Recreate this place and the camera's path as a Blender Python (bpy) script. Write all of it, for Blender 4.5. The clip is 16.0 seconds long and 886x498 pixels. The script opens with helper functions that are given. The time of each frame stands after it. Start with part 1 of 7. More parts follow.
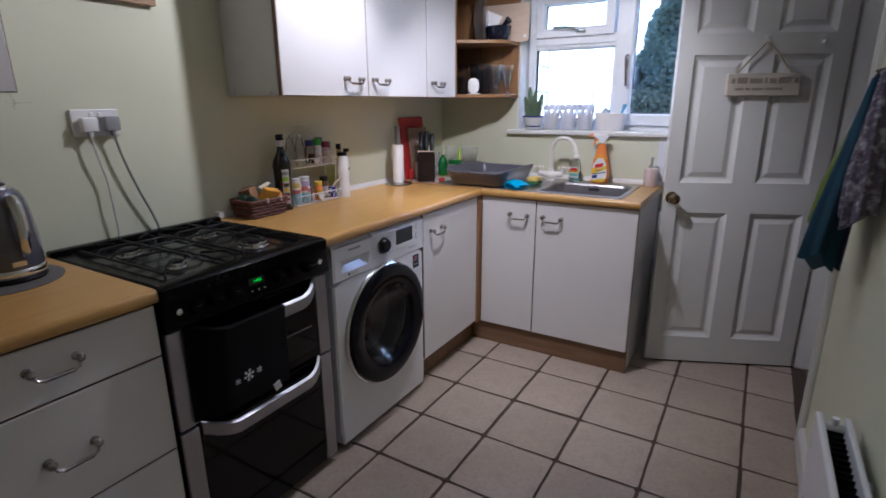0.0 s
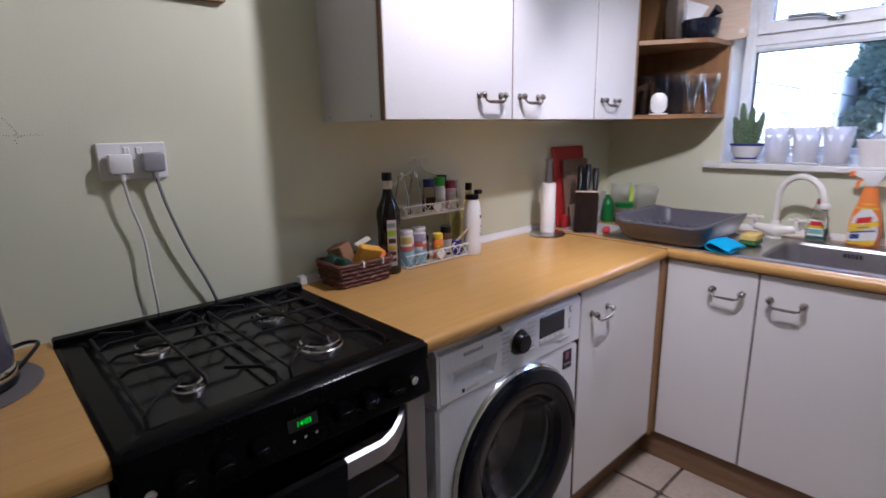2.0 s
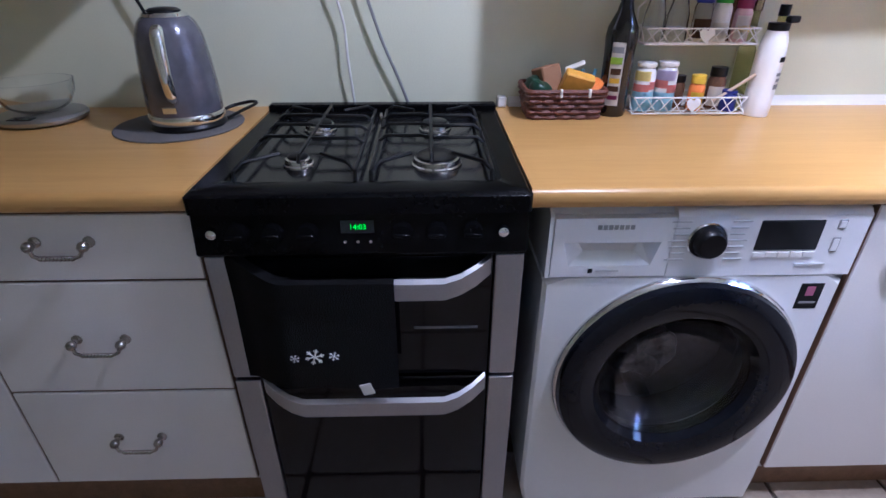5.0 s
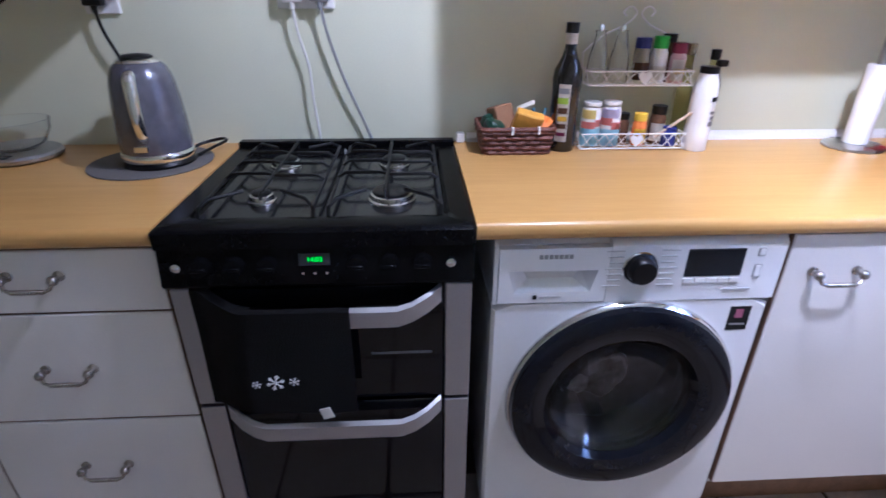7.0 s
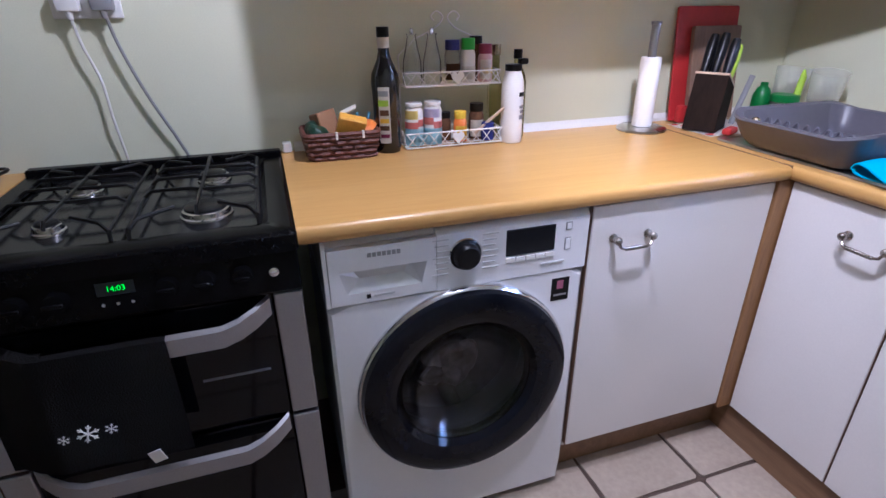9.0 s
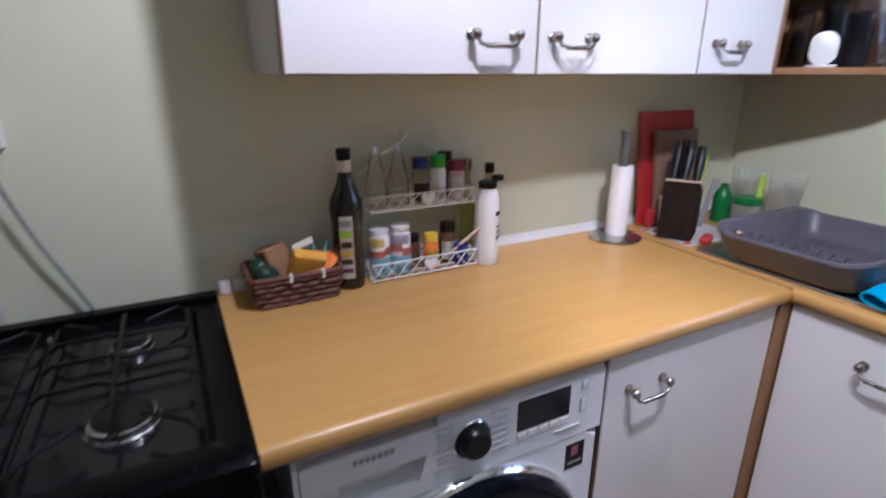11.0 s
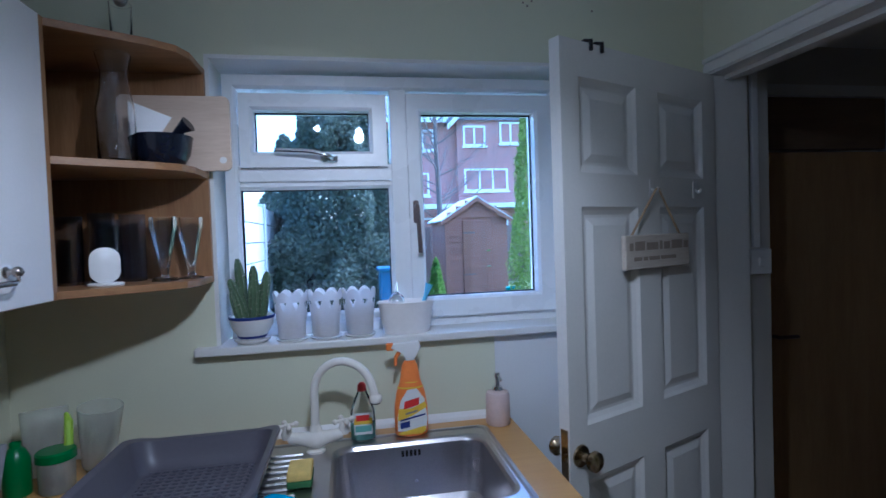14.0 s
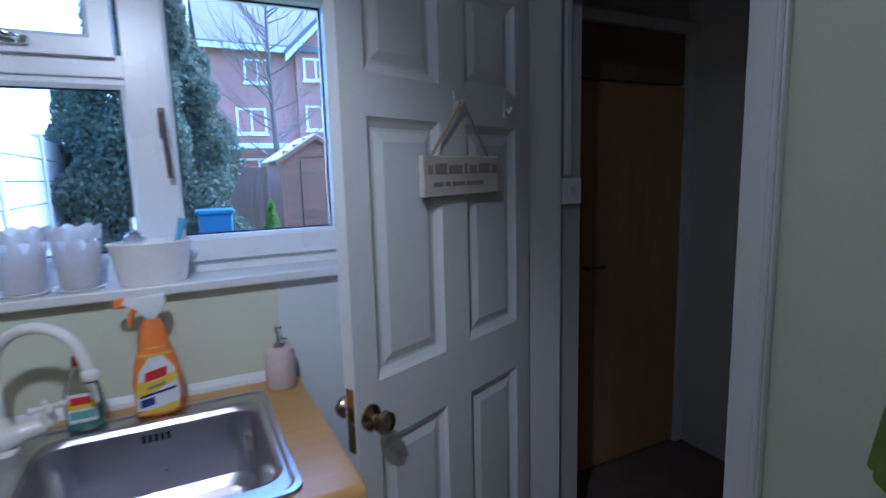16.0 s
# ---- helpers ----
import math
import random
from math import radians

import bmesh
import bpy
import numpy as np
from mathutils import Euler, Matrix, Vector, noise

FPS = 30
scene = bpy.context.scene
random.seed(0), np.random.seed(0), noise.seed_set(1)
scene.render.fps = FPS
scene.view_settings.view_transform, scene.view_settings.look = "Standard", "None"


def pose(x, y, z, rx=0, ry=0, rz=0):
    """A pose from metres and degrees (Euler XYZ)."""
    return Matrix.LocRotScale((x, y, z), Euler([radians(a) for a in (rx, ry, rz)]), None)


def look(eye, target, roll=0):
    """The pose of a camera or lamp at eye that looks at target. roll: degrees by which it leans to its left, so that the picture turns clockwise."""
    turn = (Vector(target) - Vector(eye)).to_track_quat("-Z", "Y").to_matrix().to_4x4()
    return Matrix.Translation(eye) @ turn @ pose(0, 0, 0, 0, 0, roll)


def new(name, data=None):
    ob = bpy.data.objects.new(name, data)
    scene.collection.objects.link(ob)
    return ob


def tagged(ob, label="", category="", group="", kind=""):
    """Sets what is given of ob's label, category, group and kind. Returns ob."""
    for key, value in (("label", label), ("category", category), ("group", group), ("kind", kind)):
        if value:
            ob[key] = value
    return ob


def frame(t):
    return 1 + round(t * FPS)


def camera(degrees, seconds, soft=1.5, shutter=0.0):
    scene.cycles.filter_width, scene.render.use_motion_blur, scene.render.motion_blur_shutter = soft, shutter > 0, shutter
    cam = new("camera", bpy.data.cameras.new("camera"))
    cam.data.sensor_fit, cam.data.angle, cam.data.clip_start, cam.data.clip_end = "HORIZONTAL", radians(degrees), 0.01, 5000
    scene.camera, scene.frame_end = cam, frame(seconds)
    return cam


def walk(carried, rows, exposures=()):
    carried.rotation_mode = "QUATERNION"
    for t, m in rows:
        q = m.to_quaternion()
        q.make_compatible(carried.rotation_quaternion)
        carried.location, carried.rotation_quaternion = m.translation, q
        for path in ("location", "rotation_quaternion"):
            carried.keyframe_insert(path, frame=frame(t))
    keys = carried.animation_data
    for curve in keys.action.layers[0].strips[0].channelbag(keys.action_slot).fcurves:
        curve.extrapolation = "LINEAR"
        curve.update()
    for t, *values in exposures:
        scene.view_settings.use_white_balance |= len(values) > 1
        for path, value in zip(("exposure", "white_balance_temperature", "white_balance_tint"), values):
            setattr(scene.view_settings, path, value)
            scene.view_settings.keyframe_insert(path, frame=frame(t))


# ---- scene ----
cam = camera(81.0, 16.0, shutter=0.4)
PATH = [
    (0, (1.874, 1.96, 1.359), (0.885, 3.611, 0.817), -0.3),
    (0.5, (1.798, 2.009, 1.356), (0.695, 3.573, 0.776), -0.4),
    (1, (1.62, 2.168, 1.372), (0.407, 3.657, 0.816), -0.4),
    (1.5, (1.493, 2.322, 1.372), (0.215, 3.772, 0.858), -0.7),
    (2, (1.429, 2.557, 1.365), (0.003, 3.883, 0.913), -1.0),
    (2.5, (1.386, 2.732, 1.349), (-0.222, 3.825, 0.883), -0.9),
    (3, (1.33, 2.893, 1.338), (-0.393, 3.758, 0.806), -1.0),
    (3.5, (1.339, 2.972, 1.313), (-0.475, 3.518, 0.67), -0.9),
    (4, (1.397, 3.039, 1.272), (-0.406, 3.343, 0.464), -0.4),
    (4.2, (1.414, 3.056, 1.258), (-0.375, 3.276, 0.391), -0.3),
    (6.3, (1.484, 3.095, 1.284), (-0.254, 3.07, 0.295), 0.4),
    (6.5, (1.492, 3.103, 1.298), (-0.267, 3.081, 0.346), 0.3),
    (7, (1.51, 3.145, 1.305), (-0.276, 3.249, 0.41), 0.3),
    (7.5, (1.522, 3.189, 1.299), (-0.247, 3.496, 0.417), 0.1),
    (8, (1.535, 3.22, 1.288), (-0.194, 3.701, 0.405), 0.0),
    (8.2, (1.542, 3.228, 1.277), (-0.17, 3.757, 0.388), 0.0),
    (10.3, (1.542, 3.249, 1.297), (-0.198, 3.854, 0.52), -0.5),
    (10.5, (1.437, 3.208, 1.346), (-0.277, 3.874, 0.559), 0.3),
    (11, (1.234, 3.217, 1.394), (-0.445, 4.091, 0.748), 0.1),
    (11.5, (1.17, 3.319, 1.457), (-0.279, 4.621, 1.003), -0.7),
    (12, (1.093, 3.497, 1.495), (0.032, 5.167, 1.199), -1.0),
    (12.5, (1.046, 3.57, 1.536), (0.431, 5.461, 1.321), -1.2),
    (13, (0.981, 3.536, 1.536), (0.832, 5.525, 1.386), -1.6),
    (13.5, (0.944, 3.484, 1.52), (1.141, 5.472, 1.426), -2.0),
    (14, (0.946, 3.458, 1.505), (1.304, 5.425, 1.448), -2.0),
    (14.5, (0.982, 3.462, 1.502), (1.444, 5.407, 1.466), -1.9),
    (15, (1.0, 3.464, 1.473), (1.596, 5.368, 1.341), -1.9),
    (15.5, (1.047, 3.503, 1.433), (1.804, 5.334, 1.16), -2.0),
    (16, (1.198, 3.676, 1.441), (2.081, 5.447, 1.151), -1.6),
]
EXPOSURES = [(0.0, 3.2, 4620, 20), (2.0, 3.3, 4680, 24), (3.0, 3.38, 4600, 26), (4.2, 3.75, 4320, 26), (6.3, 4.3, 4120, 25), (8.2, 4.0, 4350, 26), (10.5, 3.7, 4400, 23), (11.5, 3.25, 4550, 21), (12.5, 3.12, 4330, 18), (13.2, 2.82, 4130, 15), (14.0, 2.48, 4000, 13), (16.0, 2.52, 4080, 14)]
walk(cam, [(t, look(eye, target, roll)) for t, eye, target, roll in PATH], EXPOSURES)
SKY, LAMP = 0.15, 2.9

# world, sun and lamps
world = bpy.data.worlds.new("overcast_sky")
scene.world = world
world.use_nodes = True
wn = world.node_tree.nodes
wl = world.node_tree.links
sky = wn.new("ShaderNodeTexSky")
sky.sky_type = "NISHITA"
sky.sun_disc = False
sky.sun_elevation = radians(52)
sky.sun_rotation = radians(71)
sky.air_density, sky.dust_density, sky.ozone_density = 1.2, 3.0, 1.0
wl.new(sky.outputs[0], wn["Background"].inputs[0])
wn["Background"].inputs[1].default_value = SKY

sun = new("sun", bpy.data.lights.new("sun", "SUN"))
sun.data.energy, sun.data.angle, sun.data.color = 1.2, radians(25), (1.0, 0.97, 0.93)
sun.matrix_basis = look((0, 0, 0), (-0.58, -0.20, -0.785))

LAMPS = ((0.785, 3.690, 2.195), (1.035, 3.850, 2.150))
SPOTS = (((-0.28, -0.38, -0.87), 1.35, radians(134), 0.6), ((-0.12, 0.62, -0.77), 2.0, radians(104), 0.6))
for place, (aim, level, cone, blend) in zip(LAMPS, SPOTS):
    bulb = new("ceiling_lamp_light", bpy.data.lights.new("ceiling_lamp_light", "SPOT"))
    bulb.data.energy, bulb.data.color, bulb.data.shadow_soft_size = LAMP * level, (1.0, 0.81, 0.58), 0.032
    bulb.data.spot_size, bulb.data.spot_blend = cone, blend
    bulb.matrix_basis = look((place[0], place[1], place[2] - 0.050), Vector((place[0], place[1], place[2] - 0.050)) + Vector(aim))


# materials
def mat(name, color, rough=0.5, metal=0.0, vary=0.08, scale=6.0, fine=90.0, bump=0.0, dirt=None, dirt_amount=0.0, spec=0.5, coat=0.0, rand=0.0):
    """A surface with colour variation at two scales, fine relief and optional stains."""
    m = bpy.data.materials.new(name)
    m.use_nodes = True
    n, l = m.node_tree.nodes, m.node_tree.links
    b = n["Principled BSDF"]
    co = n.new("ShaderNodeTexCoord")
    big, small = n.new("ShaderNodeTexNoise"), n.new("ShaderNodeTexNoise")
    big.inputs["Scale"].default_value, small.inputs["Scale"].default_value = scale, fine
    big.inputs["Detail"].default_value, small.inputs["Detail"].default_value = 4, 5
    l.new(co.outputs["Object"], big.inputs["Vector"])
    l.new(co.outputs["Object"], small.inputs["Vector"])
    add = n.new("ShaderNodeMath")
    add.operation = "ADD"
    l.new(big.outputs["Fac"], add.inputs[0])
    l.new(small.outputs["Fac"], add.inputs[1])
    ramp = n.new("ShaderNodeMapRange")
    ramp.inputs["From Min"].default_value, ramp.inputs["From Max"].default_value = 0.7, 1.3
    ramp.inputs["To Min"].default_value, ramp.inputs["To Max"].default_value = 1 - vary, 1 + vary
    l.new(add.outputs[0], ramp.inputs["Value"])
    mul = n.new("ShaderNodeMix")
    mul.data_type, mul.blend_type = "RGBA", "MULTIPLY"
    mul.inputs["Factor"].default_value = 1.0
    mul.inputs["A"].default_value = (*color, 1)
    l.new(ramp.outputs[0], mul.inputs["B"])
    out = mul.outputs["Result"]
    if rand:
        info = n.new("ShaderNodeObjectInfo")
        rr = n.new("ShaderNodeMapRange")
        rr.inputs["To Min"].default_value, rr.inputs["To Max"].default_value = 1 - rand, 1 + rand
        l.new(info.outputs["Random"], rr.inputs["Value"])
        m2 = n.new("ShaderNodeMix")
        m2.data_type, m2.blend_type = "RGBA", "MULTIPLY"
        m2.inputs["Factor"].default_value = 1.0
        l.new(out, m2.inputs["A"])
        l.new(rr.outputs[0], m2.inputs["B"])
        out = m2.outputs["Result"]
    if dirt:
        st = n.new("ShaderNodeTexNoise")
        st.inputs["Scale"].default_value, st.inputs["Detail"].default_value = scale * 1.7, 7
        l.new(co.outputs["Object"], st.inputs["Vector"])
        sr = n.new("ShaderNodeMapRange")
        sr.inputs["From Min"].default_value, sr.inputs["From Max"].default_value = 0.5, 0.75
        sr.inputs["To Max"].default_value = dirt_amount
        l.new(st.outputs["Fac"], sr.inputs["Value"])
        m3 = n.new("ShaderNodeMix")
        m3.data_type = "RGBA"
        l.new(sr.outputs[0], m3.inputs["Factor"])
        l.new(out, m3.inputs["A"])
        m3.inputs["B"].default_value = (*dirt, 1)
        out = m3.outputs["Result"]
    l.new(out, b.inputs["Base Color"])
    rv = n.new("ShaderNodeMapRange")
    rv.inputs["To Min"].default_value, rv.inputs["To Max"].default_value = max(0, rough - 0.07), min(1, rough + 0.07)
    l.new(big.outputs["Fac"], rv.inputs["Value"])
    l.new(rv.outputs[0], b.inputs["Roughness"])
    b.inputs["Metallic"].default_value = metal
    b.inputs["Specular IOR Level"].default_value = spec
    b.inputs["Coat Weight"].default_value = coat
    b.inputs["Coat Roughness"].default_value = 0.12
    if bump:
        bp = n.new("ShaderNodeBump")
        bp.inputs["Strength"].default_value, bp.inputs["Distance"].default_value = bump, 0.004
        l.new(small.outputs["Fac"], bp.inputs["Height"])
        l.new(bp.outputs[0], b.inputs["Normal"])
    return m


def wood(name, dark, light, rough=0.4, along="Y", scale=9.0, stretch=14.0, coat=0.0, bump=0.03, rand=0.0):
    """Wood grain drawn out along one axis."""
    m = bpy.data.materials.new(name)
    m.use_nodes = True
    n, l = m.node_tree.nodes, m.node_tree.links
    b = n["Principled BSDF"]
    co, mp, nz, fine, mixn, ramp = (n.new("ShaderNode" + k) for k in ("TexCoord", "Mapping", "TexNoise", "TexNoise", "Math", "ValToRGB"))
    v = [stretch, stretch, stretch]
    v["XYZ".index(along)] = 1.0
    mp.inputs["Scale"].default_value = v
    l.new(co.outputs["Object"], mp.inputs["Vector"])
    for k, s, d in ((nz, scale * 0.35, 6), (fine, scale * 2.2, 8)):
        l.new(mp.outputs[0], k.inputs["Vector"])
        k.inputs["Scale"].default_value, k.inputs["Detail"].default_value = s, d
        k.inputs["Distortion"].default_value = 0.6
    mixn.operation = "MULTIPLY_ADD"
    l.new(nz.outputs["Fac"], mixn.inputs[0])
    mixn.inputs[1].default_value = 0.6
    sc = n.new("ShaderNodeMath")
    sc.operation = "MULTIPLY"
    sc.inputs[1].default_value = 0.4
    l.new(fine.outputs["Fac"], sc.inputs[0])
    l.new(sc.outputs[0], mixn.inputs[2])
    ramp.color_ramp.elements[0].position, ramp.color_ramp.elements[1].position = 0.36, 0.64
    ramp.color_ramp.elements[0].color, ramp.color_ramp.elements[1].color = (*dark, 1), (*light, 1)
    l.new(mixn.outputs[0], ramp.inputs[0])
    out = ramp.outputs[0]
    if rand:
        info, rr, m2 = n.new("ShaderNodeObjectInfo"), n.new("ShaderNodeMapRange"), n.new("ShaderNodeMix")
        rr.inputs["To Min"].default_value, rr.inputs["To Max"].default_value = 1 - rand, 1 + rand
        l.new(info.outputs["Random"], rr.inputs["Value"])
        m2.data_type, m2.blend_type = "RGBA", "MULTIPLY"
        m2.inputs["Factor"].default_value = 1.0
        l.new(out, m2.inputs["A"])
        l.new(rr.outputs[0], m2.inputs["B"])
        out = m2.outputs["Result"]
    l.new(out, b.inputs["Base Color"])
    b.inputs["Roughness"].default_value = rough
    b.inputs["Coat Weight"].default_value = coat
    bp = n.new("ShaderNodeBump")
    bp.inputs["Strength"].default_value, bp.inputs["Distance"].default_value = bump, 0.002
    l.new(mixn.outputs[0], bp.inputs["Height"])
    l.new(bp.outputs[0], b.inputs["Normal"])
    return m


def glow(name, color, strength):
    m = bpy.data.materials.new(name)
    m.use_nodes = True
    b = m.node_tree.nodes["Principled BSDF"]
    b.inputs["Base Color"].default_value = (*color, 1)
    b.inputs["Emission Color"].default_value = (*color, 1)
    b.inputs["Emission Strength"].default_value = strength
    return m


def clear(name, color=(1, 1, 1), rough=0.0, ior=1.45, thin=False):
    m = bpy.data.materials.new(name)
    m.use_nodes = True
    b = m.node_tree.nodes["Principled BSDF"]
    b.inputs["Base Color"].default_value = (*color, 1)
    b.inputs["Roughness"].default_value = rough
    b.inputs["IOR"].default_value = ior
    b.inputs["Transmission Weight"].default_value = 1.0
    return m


PAINT = mat("sage_wall_paint", (0.67, 0.675, 0.50), 0.75, vary=0.035, scale=2.2, fine=260, bump=0.12, dirt=(0.57, 0.57, 0.44), dirt_amount=0.14)
BAREW = mat("white_primed_plaster", (0.74, 0.74, 0.73), 0.7, vary=0.04, scale=4, fine=220, bump=0.1)
CEIL = mat("white_ceiling_paint", (0.78, 0.78, 0.76), 0.8, vary=0.03, scale=2, fine=200, bump=0.1)
GLOSS = mat("white_gloss_woodwork", (0.74, 0.73, 0.70), 0.33, vary=0.03, scale=3, fine=120, bump=0.04, dirt=(0.6, 0.58, 0.52), dirt_amount=0.12)
UPVC = mat("white_upvc", (0.82, 0.83, 0.84), 0.28, vary=0.02, scale=4, fine=60)
LAMI = mat("white_cabinet_laminate", (0.76, 0.73, 0.71), 0.35, vary=0.025, scale=3.5, fine=220, bump=0.03)
CARC = mat("off_white_carcass", (0.66, 0.64, 0.62), 0.42, vary=0.03, scale=3, fine=180)
EDGE = mat("brown_door_edging", (0.17, 0.095, 0.05), 0.55)
WTOP = wood("honey_beech_laminate", (0.49, 0.278, 0.070), (0.55, 0.325, 0.090), rough=0.30, along="Y", scale=7, stretch=16, bump=0.01)
WTOPX = wood("honey_beech_laminate_crosswise", (0.49, 0.278, 0.070), (0.55, 0.325, 0.090), rough=0.30, along="X", scale=7, stretch=16, bump=0.01)
OAK = wood("oak_shelf_board", (0.23, 0.115, 0.04), (0.33, 0.18, 0.066), rough=0.45, along="X", scale=8, stretch=12)
OAKZ = wood("oak_upright_board", (0.23, 0.115, 0.04), (0.33, 0.18, 0.066), rough=0.45, along="Z", scale=8, stretch=12)
PLINTH = wood("brown_plinth_board", (0.17, 0.095, 0.045), (0.24, 0.14, 0.07), rough=0.5, along="X", scale=8, stretch=12)
GROUT = mat("dark_brown_grout", (0.075, 0.050, 0.038), 0.95, vary=0.3, scale=5, fine=150, bump=0.5)
TILE = mat("beige_ceramic_tile", (0.385, 0.320, 0.255), 0.36, vary=0.13, scale=5.5, fine=60, bump=0.14, dirt=(0.24, 0.185, 0.14), dirt_amount=0.45, rand=0.08)
BLACK = mat("black_enamel", (0.003, 0.003, 0.0034), 0.22, vary=0.3, scale=8, fine=120, spec=0.09)
WELL = mat("glossy_hob_enamel", (0.010, 0.010, 0.011), 0.14, vary=0.25, scale=10, fine=140, spec=0.22)
IRON = mat("black_cast_iron", (0.003, 0.003, 0.003), 0.42, vary=0.3, fine=200, bump=0.2, spec=0.3)
SURR = mat("dark_slate_door_plastic", (0.006, 0.007, 0.011), 0.07, vary=0.2, spec=0.22)
PRINT = mat("faint_grey_print", (0.50, 0.50, 0.52), 0.5)
SILV = mat("satin_silver_plastic", (0.62, 0.63, 0.66), 0.3, 0.6, vary=0.03)
RUBBER = mat("grey_door_gasket_rubber", (0.13, 0.13, 0.14), 0.45, vary=0.1)
BGLASS = mat("black_oven_glass", (0.003, 0.003, 0.004), 0.06, vary=0.2, spec=0.28)
BPLAST = mat("black_plastic", (0.005, 0.005, 0.006), 0.33, vary=0.2, fine=200, spec=0.3)
STEEL = mat("brushed_stainless_steel", (0.58, 0.57, 0.56), 0.28, 1.0, vary=0.06, scale=5, fine=240, bump=0.04)
BRUSH = mat("matt_oven_steel", (0.40, 0.40, 0.42), 0.40, 1.0, vary=0.05, scale=4, fine=260, bump=0.03)
CHROME = mat("polished_chrome", (0.80, 0.80, 0.80), 0.08, 1.0, vary=0.03)
SINKM = mat("dull_sink_steel", (0.55, 0.53, 0.54), 0.30, 1.0, vary=0.10, scale=6, fine=280, bump=0.06)
PEWTER = mat("pewter_handle_metal", (0.36, 0.33, 0.30), 0.26, 1.0, vary=0.15, scale=30, fine=300)
BRASS = mat("aged_brass", (0.42, 0.33, 0.20), 0.25, 1.0, vary=0.15, scale=30)
BRONZE = mat("dark_bronze_handle", (0.16, 0.12, 0.11), 0.35, 0.8, vary=0.15, scale=30)
WHITE = mat("white_appliance_enamel", (0.80, 0.80, 0.82), 0.25, vary=0.015, scale=3)
WPLAS = mat("white_plastic", (0.78, 0.77, 0.75), 0.35, vary=0.02)
GPLAS = mat("grey_plastic", (0.30, 0.30, 0.31), 0.4, vary=0.04)
POTW = mat("white_enamelled_pot", (0.88, 0.85, 0.83), 0.35, vary=0.03, scale=20)
CERAM = mat("white_ceramic", (0.78, 0.77, 0.76), 0.22, vary=0.03, scale=20)
TAPW = mat("cream_enamel_tap", (0.80, 0.76, 0.68), 0.18, vary=0.03, scale=20)
RACKG = mat("slate_grey_plastic", (0.112, 0.107, 0.132), 0.38, vary=0.06, scale=12)
PANE = clear("window_glass", (0.97, 0.99, 0.98), 0.0, 1.45)
DRINK = clear("clear_drinking_glass", (0.98, 0.99, 1.0), 0.01, 1.42)
SMOKE = clear("smoky_glass", (0.56, 0.60, 0.74), 0.03, 1.38)
TINT = clear("tinted_washer_glass", (0.62, 0.63, 0.66), 0.02, 1.4)
BOTG = mat("near_black_bottle_glass", (0.012, 0.010, 0.008), 0.08, vary=0.2, spec=0.6)
PAPER = mat("white_paper_towel", (0.85, 0.83, 0.82), 0.9, vary=0.03, fine=300, bump=0.25)
LABEL = mat("cream_paper_label", (0.70, 0.66, 0.58), 0.6, vary=0.06)
RED = mat("red_plastic_board", (0.42, 0.022, 0.02), 0.45, vary=0.08)
BOARD = wood("brown_chopping_board", (0.19, 0.115, 0.075), (0.27, 0.17, 0.115), 0.55, "Z", 8, 10)
PALEW = wood("pale_maple_board", (0.55, 0.42, 0.30), (0.66, 0.53, 0.40), 0.5, "X", 8, 10)
BLOCK = wood("dark_walnut_block", (0.012, 0.007, 0.005), (0.022, 0.013, 0.009), 0.75, "Z", 9, 10)
BLOCK.node_tree.nodes["Principled BSDF"].inputs["Specular IOR Level"].default_value = 0.12
LIMEG = mat("lime_green_plastic", (0.42, 0.62, 0.03), 0.35)
GREEN = mat("green_plastic", (0.018, 0.17, 0.03), 0.35, vary=0.06)
CYAN = mat("bright_blue_cloth", (0.025, 0.36, 0.64), 0.85, vary=0.08, scale=20, fine=300, bump=0.5)
SPONGE = mat("yellow_sponge", (0.80, 0.60, 0.16), 0.9, vary=0.12, scale=40, fine=350, bump=0.8)
SCOUR = mat("green_scourer", (0.06, 0.16, 0.05), 0.95, vary=0.2, fine=350, bump=0.8)
ORANGE = mat("orange_plastic", (0.82, 0.24, 0.035), 0.35, vary=0.05)
YELLOW = mat("yellow_label", (0.80, 0.55, 0.02), 0.4, vary=0.05)
AMBER = mat("amber_packet_card", (0.70, 0.36, 0.03), 0.5, vary=0.12)
REDL = mat("red_print", (0.60, 0.03, 0.02), 0.5)
BLUEL = mat("navy_print", (0.02, 0.035, 0.20), 0.5)
TEAL = mat("teal_liquid_plastic", (0.22, 0.46, 0.40), 0.2, vary=0.05, spec=0.6)
BLUECAP = mat("blue_cap_plastic", (0.02, 0.03, 0.22), 0.4)
PURPLE = mat("plum_cap_plastic", (0.20, 0.015, 0.07), 0.4)
GREENCAP = mat("green_cap_plastic", (0.05, 0.38, 0.03), 0.4)
WICKER = mat("brown_wicker", (0.115, 0.04, 0.024), 0.6, vary=0.3, scale=30, fine=160, bump=0.5, rand=0.25)
CARD = mat("brown_cardboard", (0.30, 0.16, 0.075), 0.8, vary=0.08)
DKGREEN = mat("dark_green_wrapper", (0.015, 0.05, 0.028), 0.35, vary=0.3)
PINK = mat("pale_pink_print", (0.62, 0.42, 0.42), 0.5)
SKYB = mat("light_blue_print", (0.18, 0.45, 0.66), 0.5)
PALEB = mat("pale_blue_print", (0.42, 0.68, 0.78), 0.5, vary=0.05)
CORAL = mat("coral_print", (0.72, 0.26, 0.22), 0.5, vary=0.05)
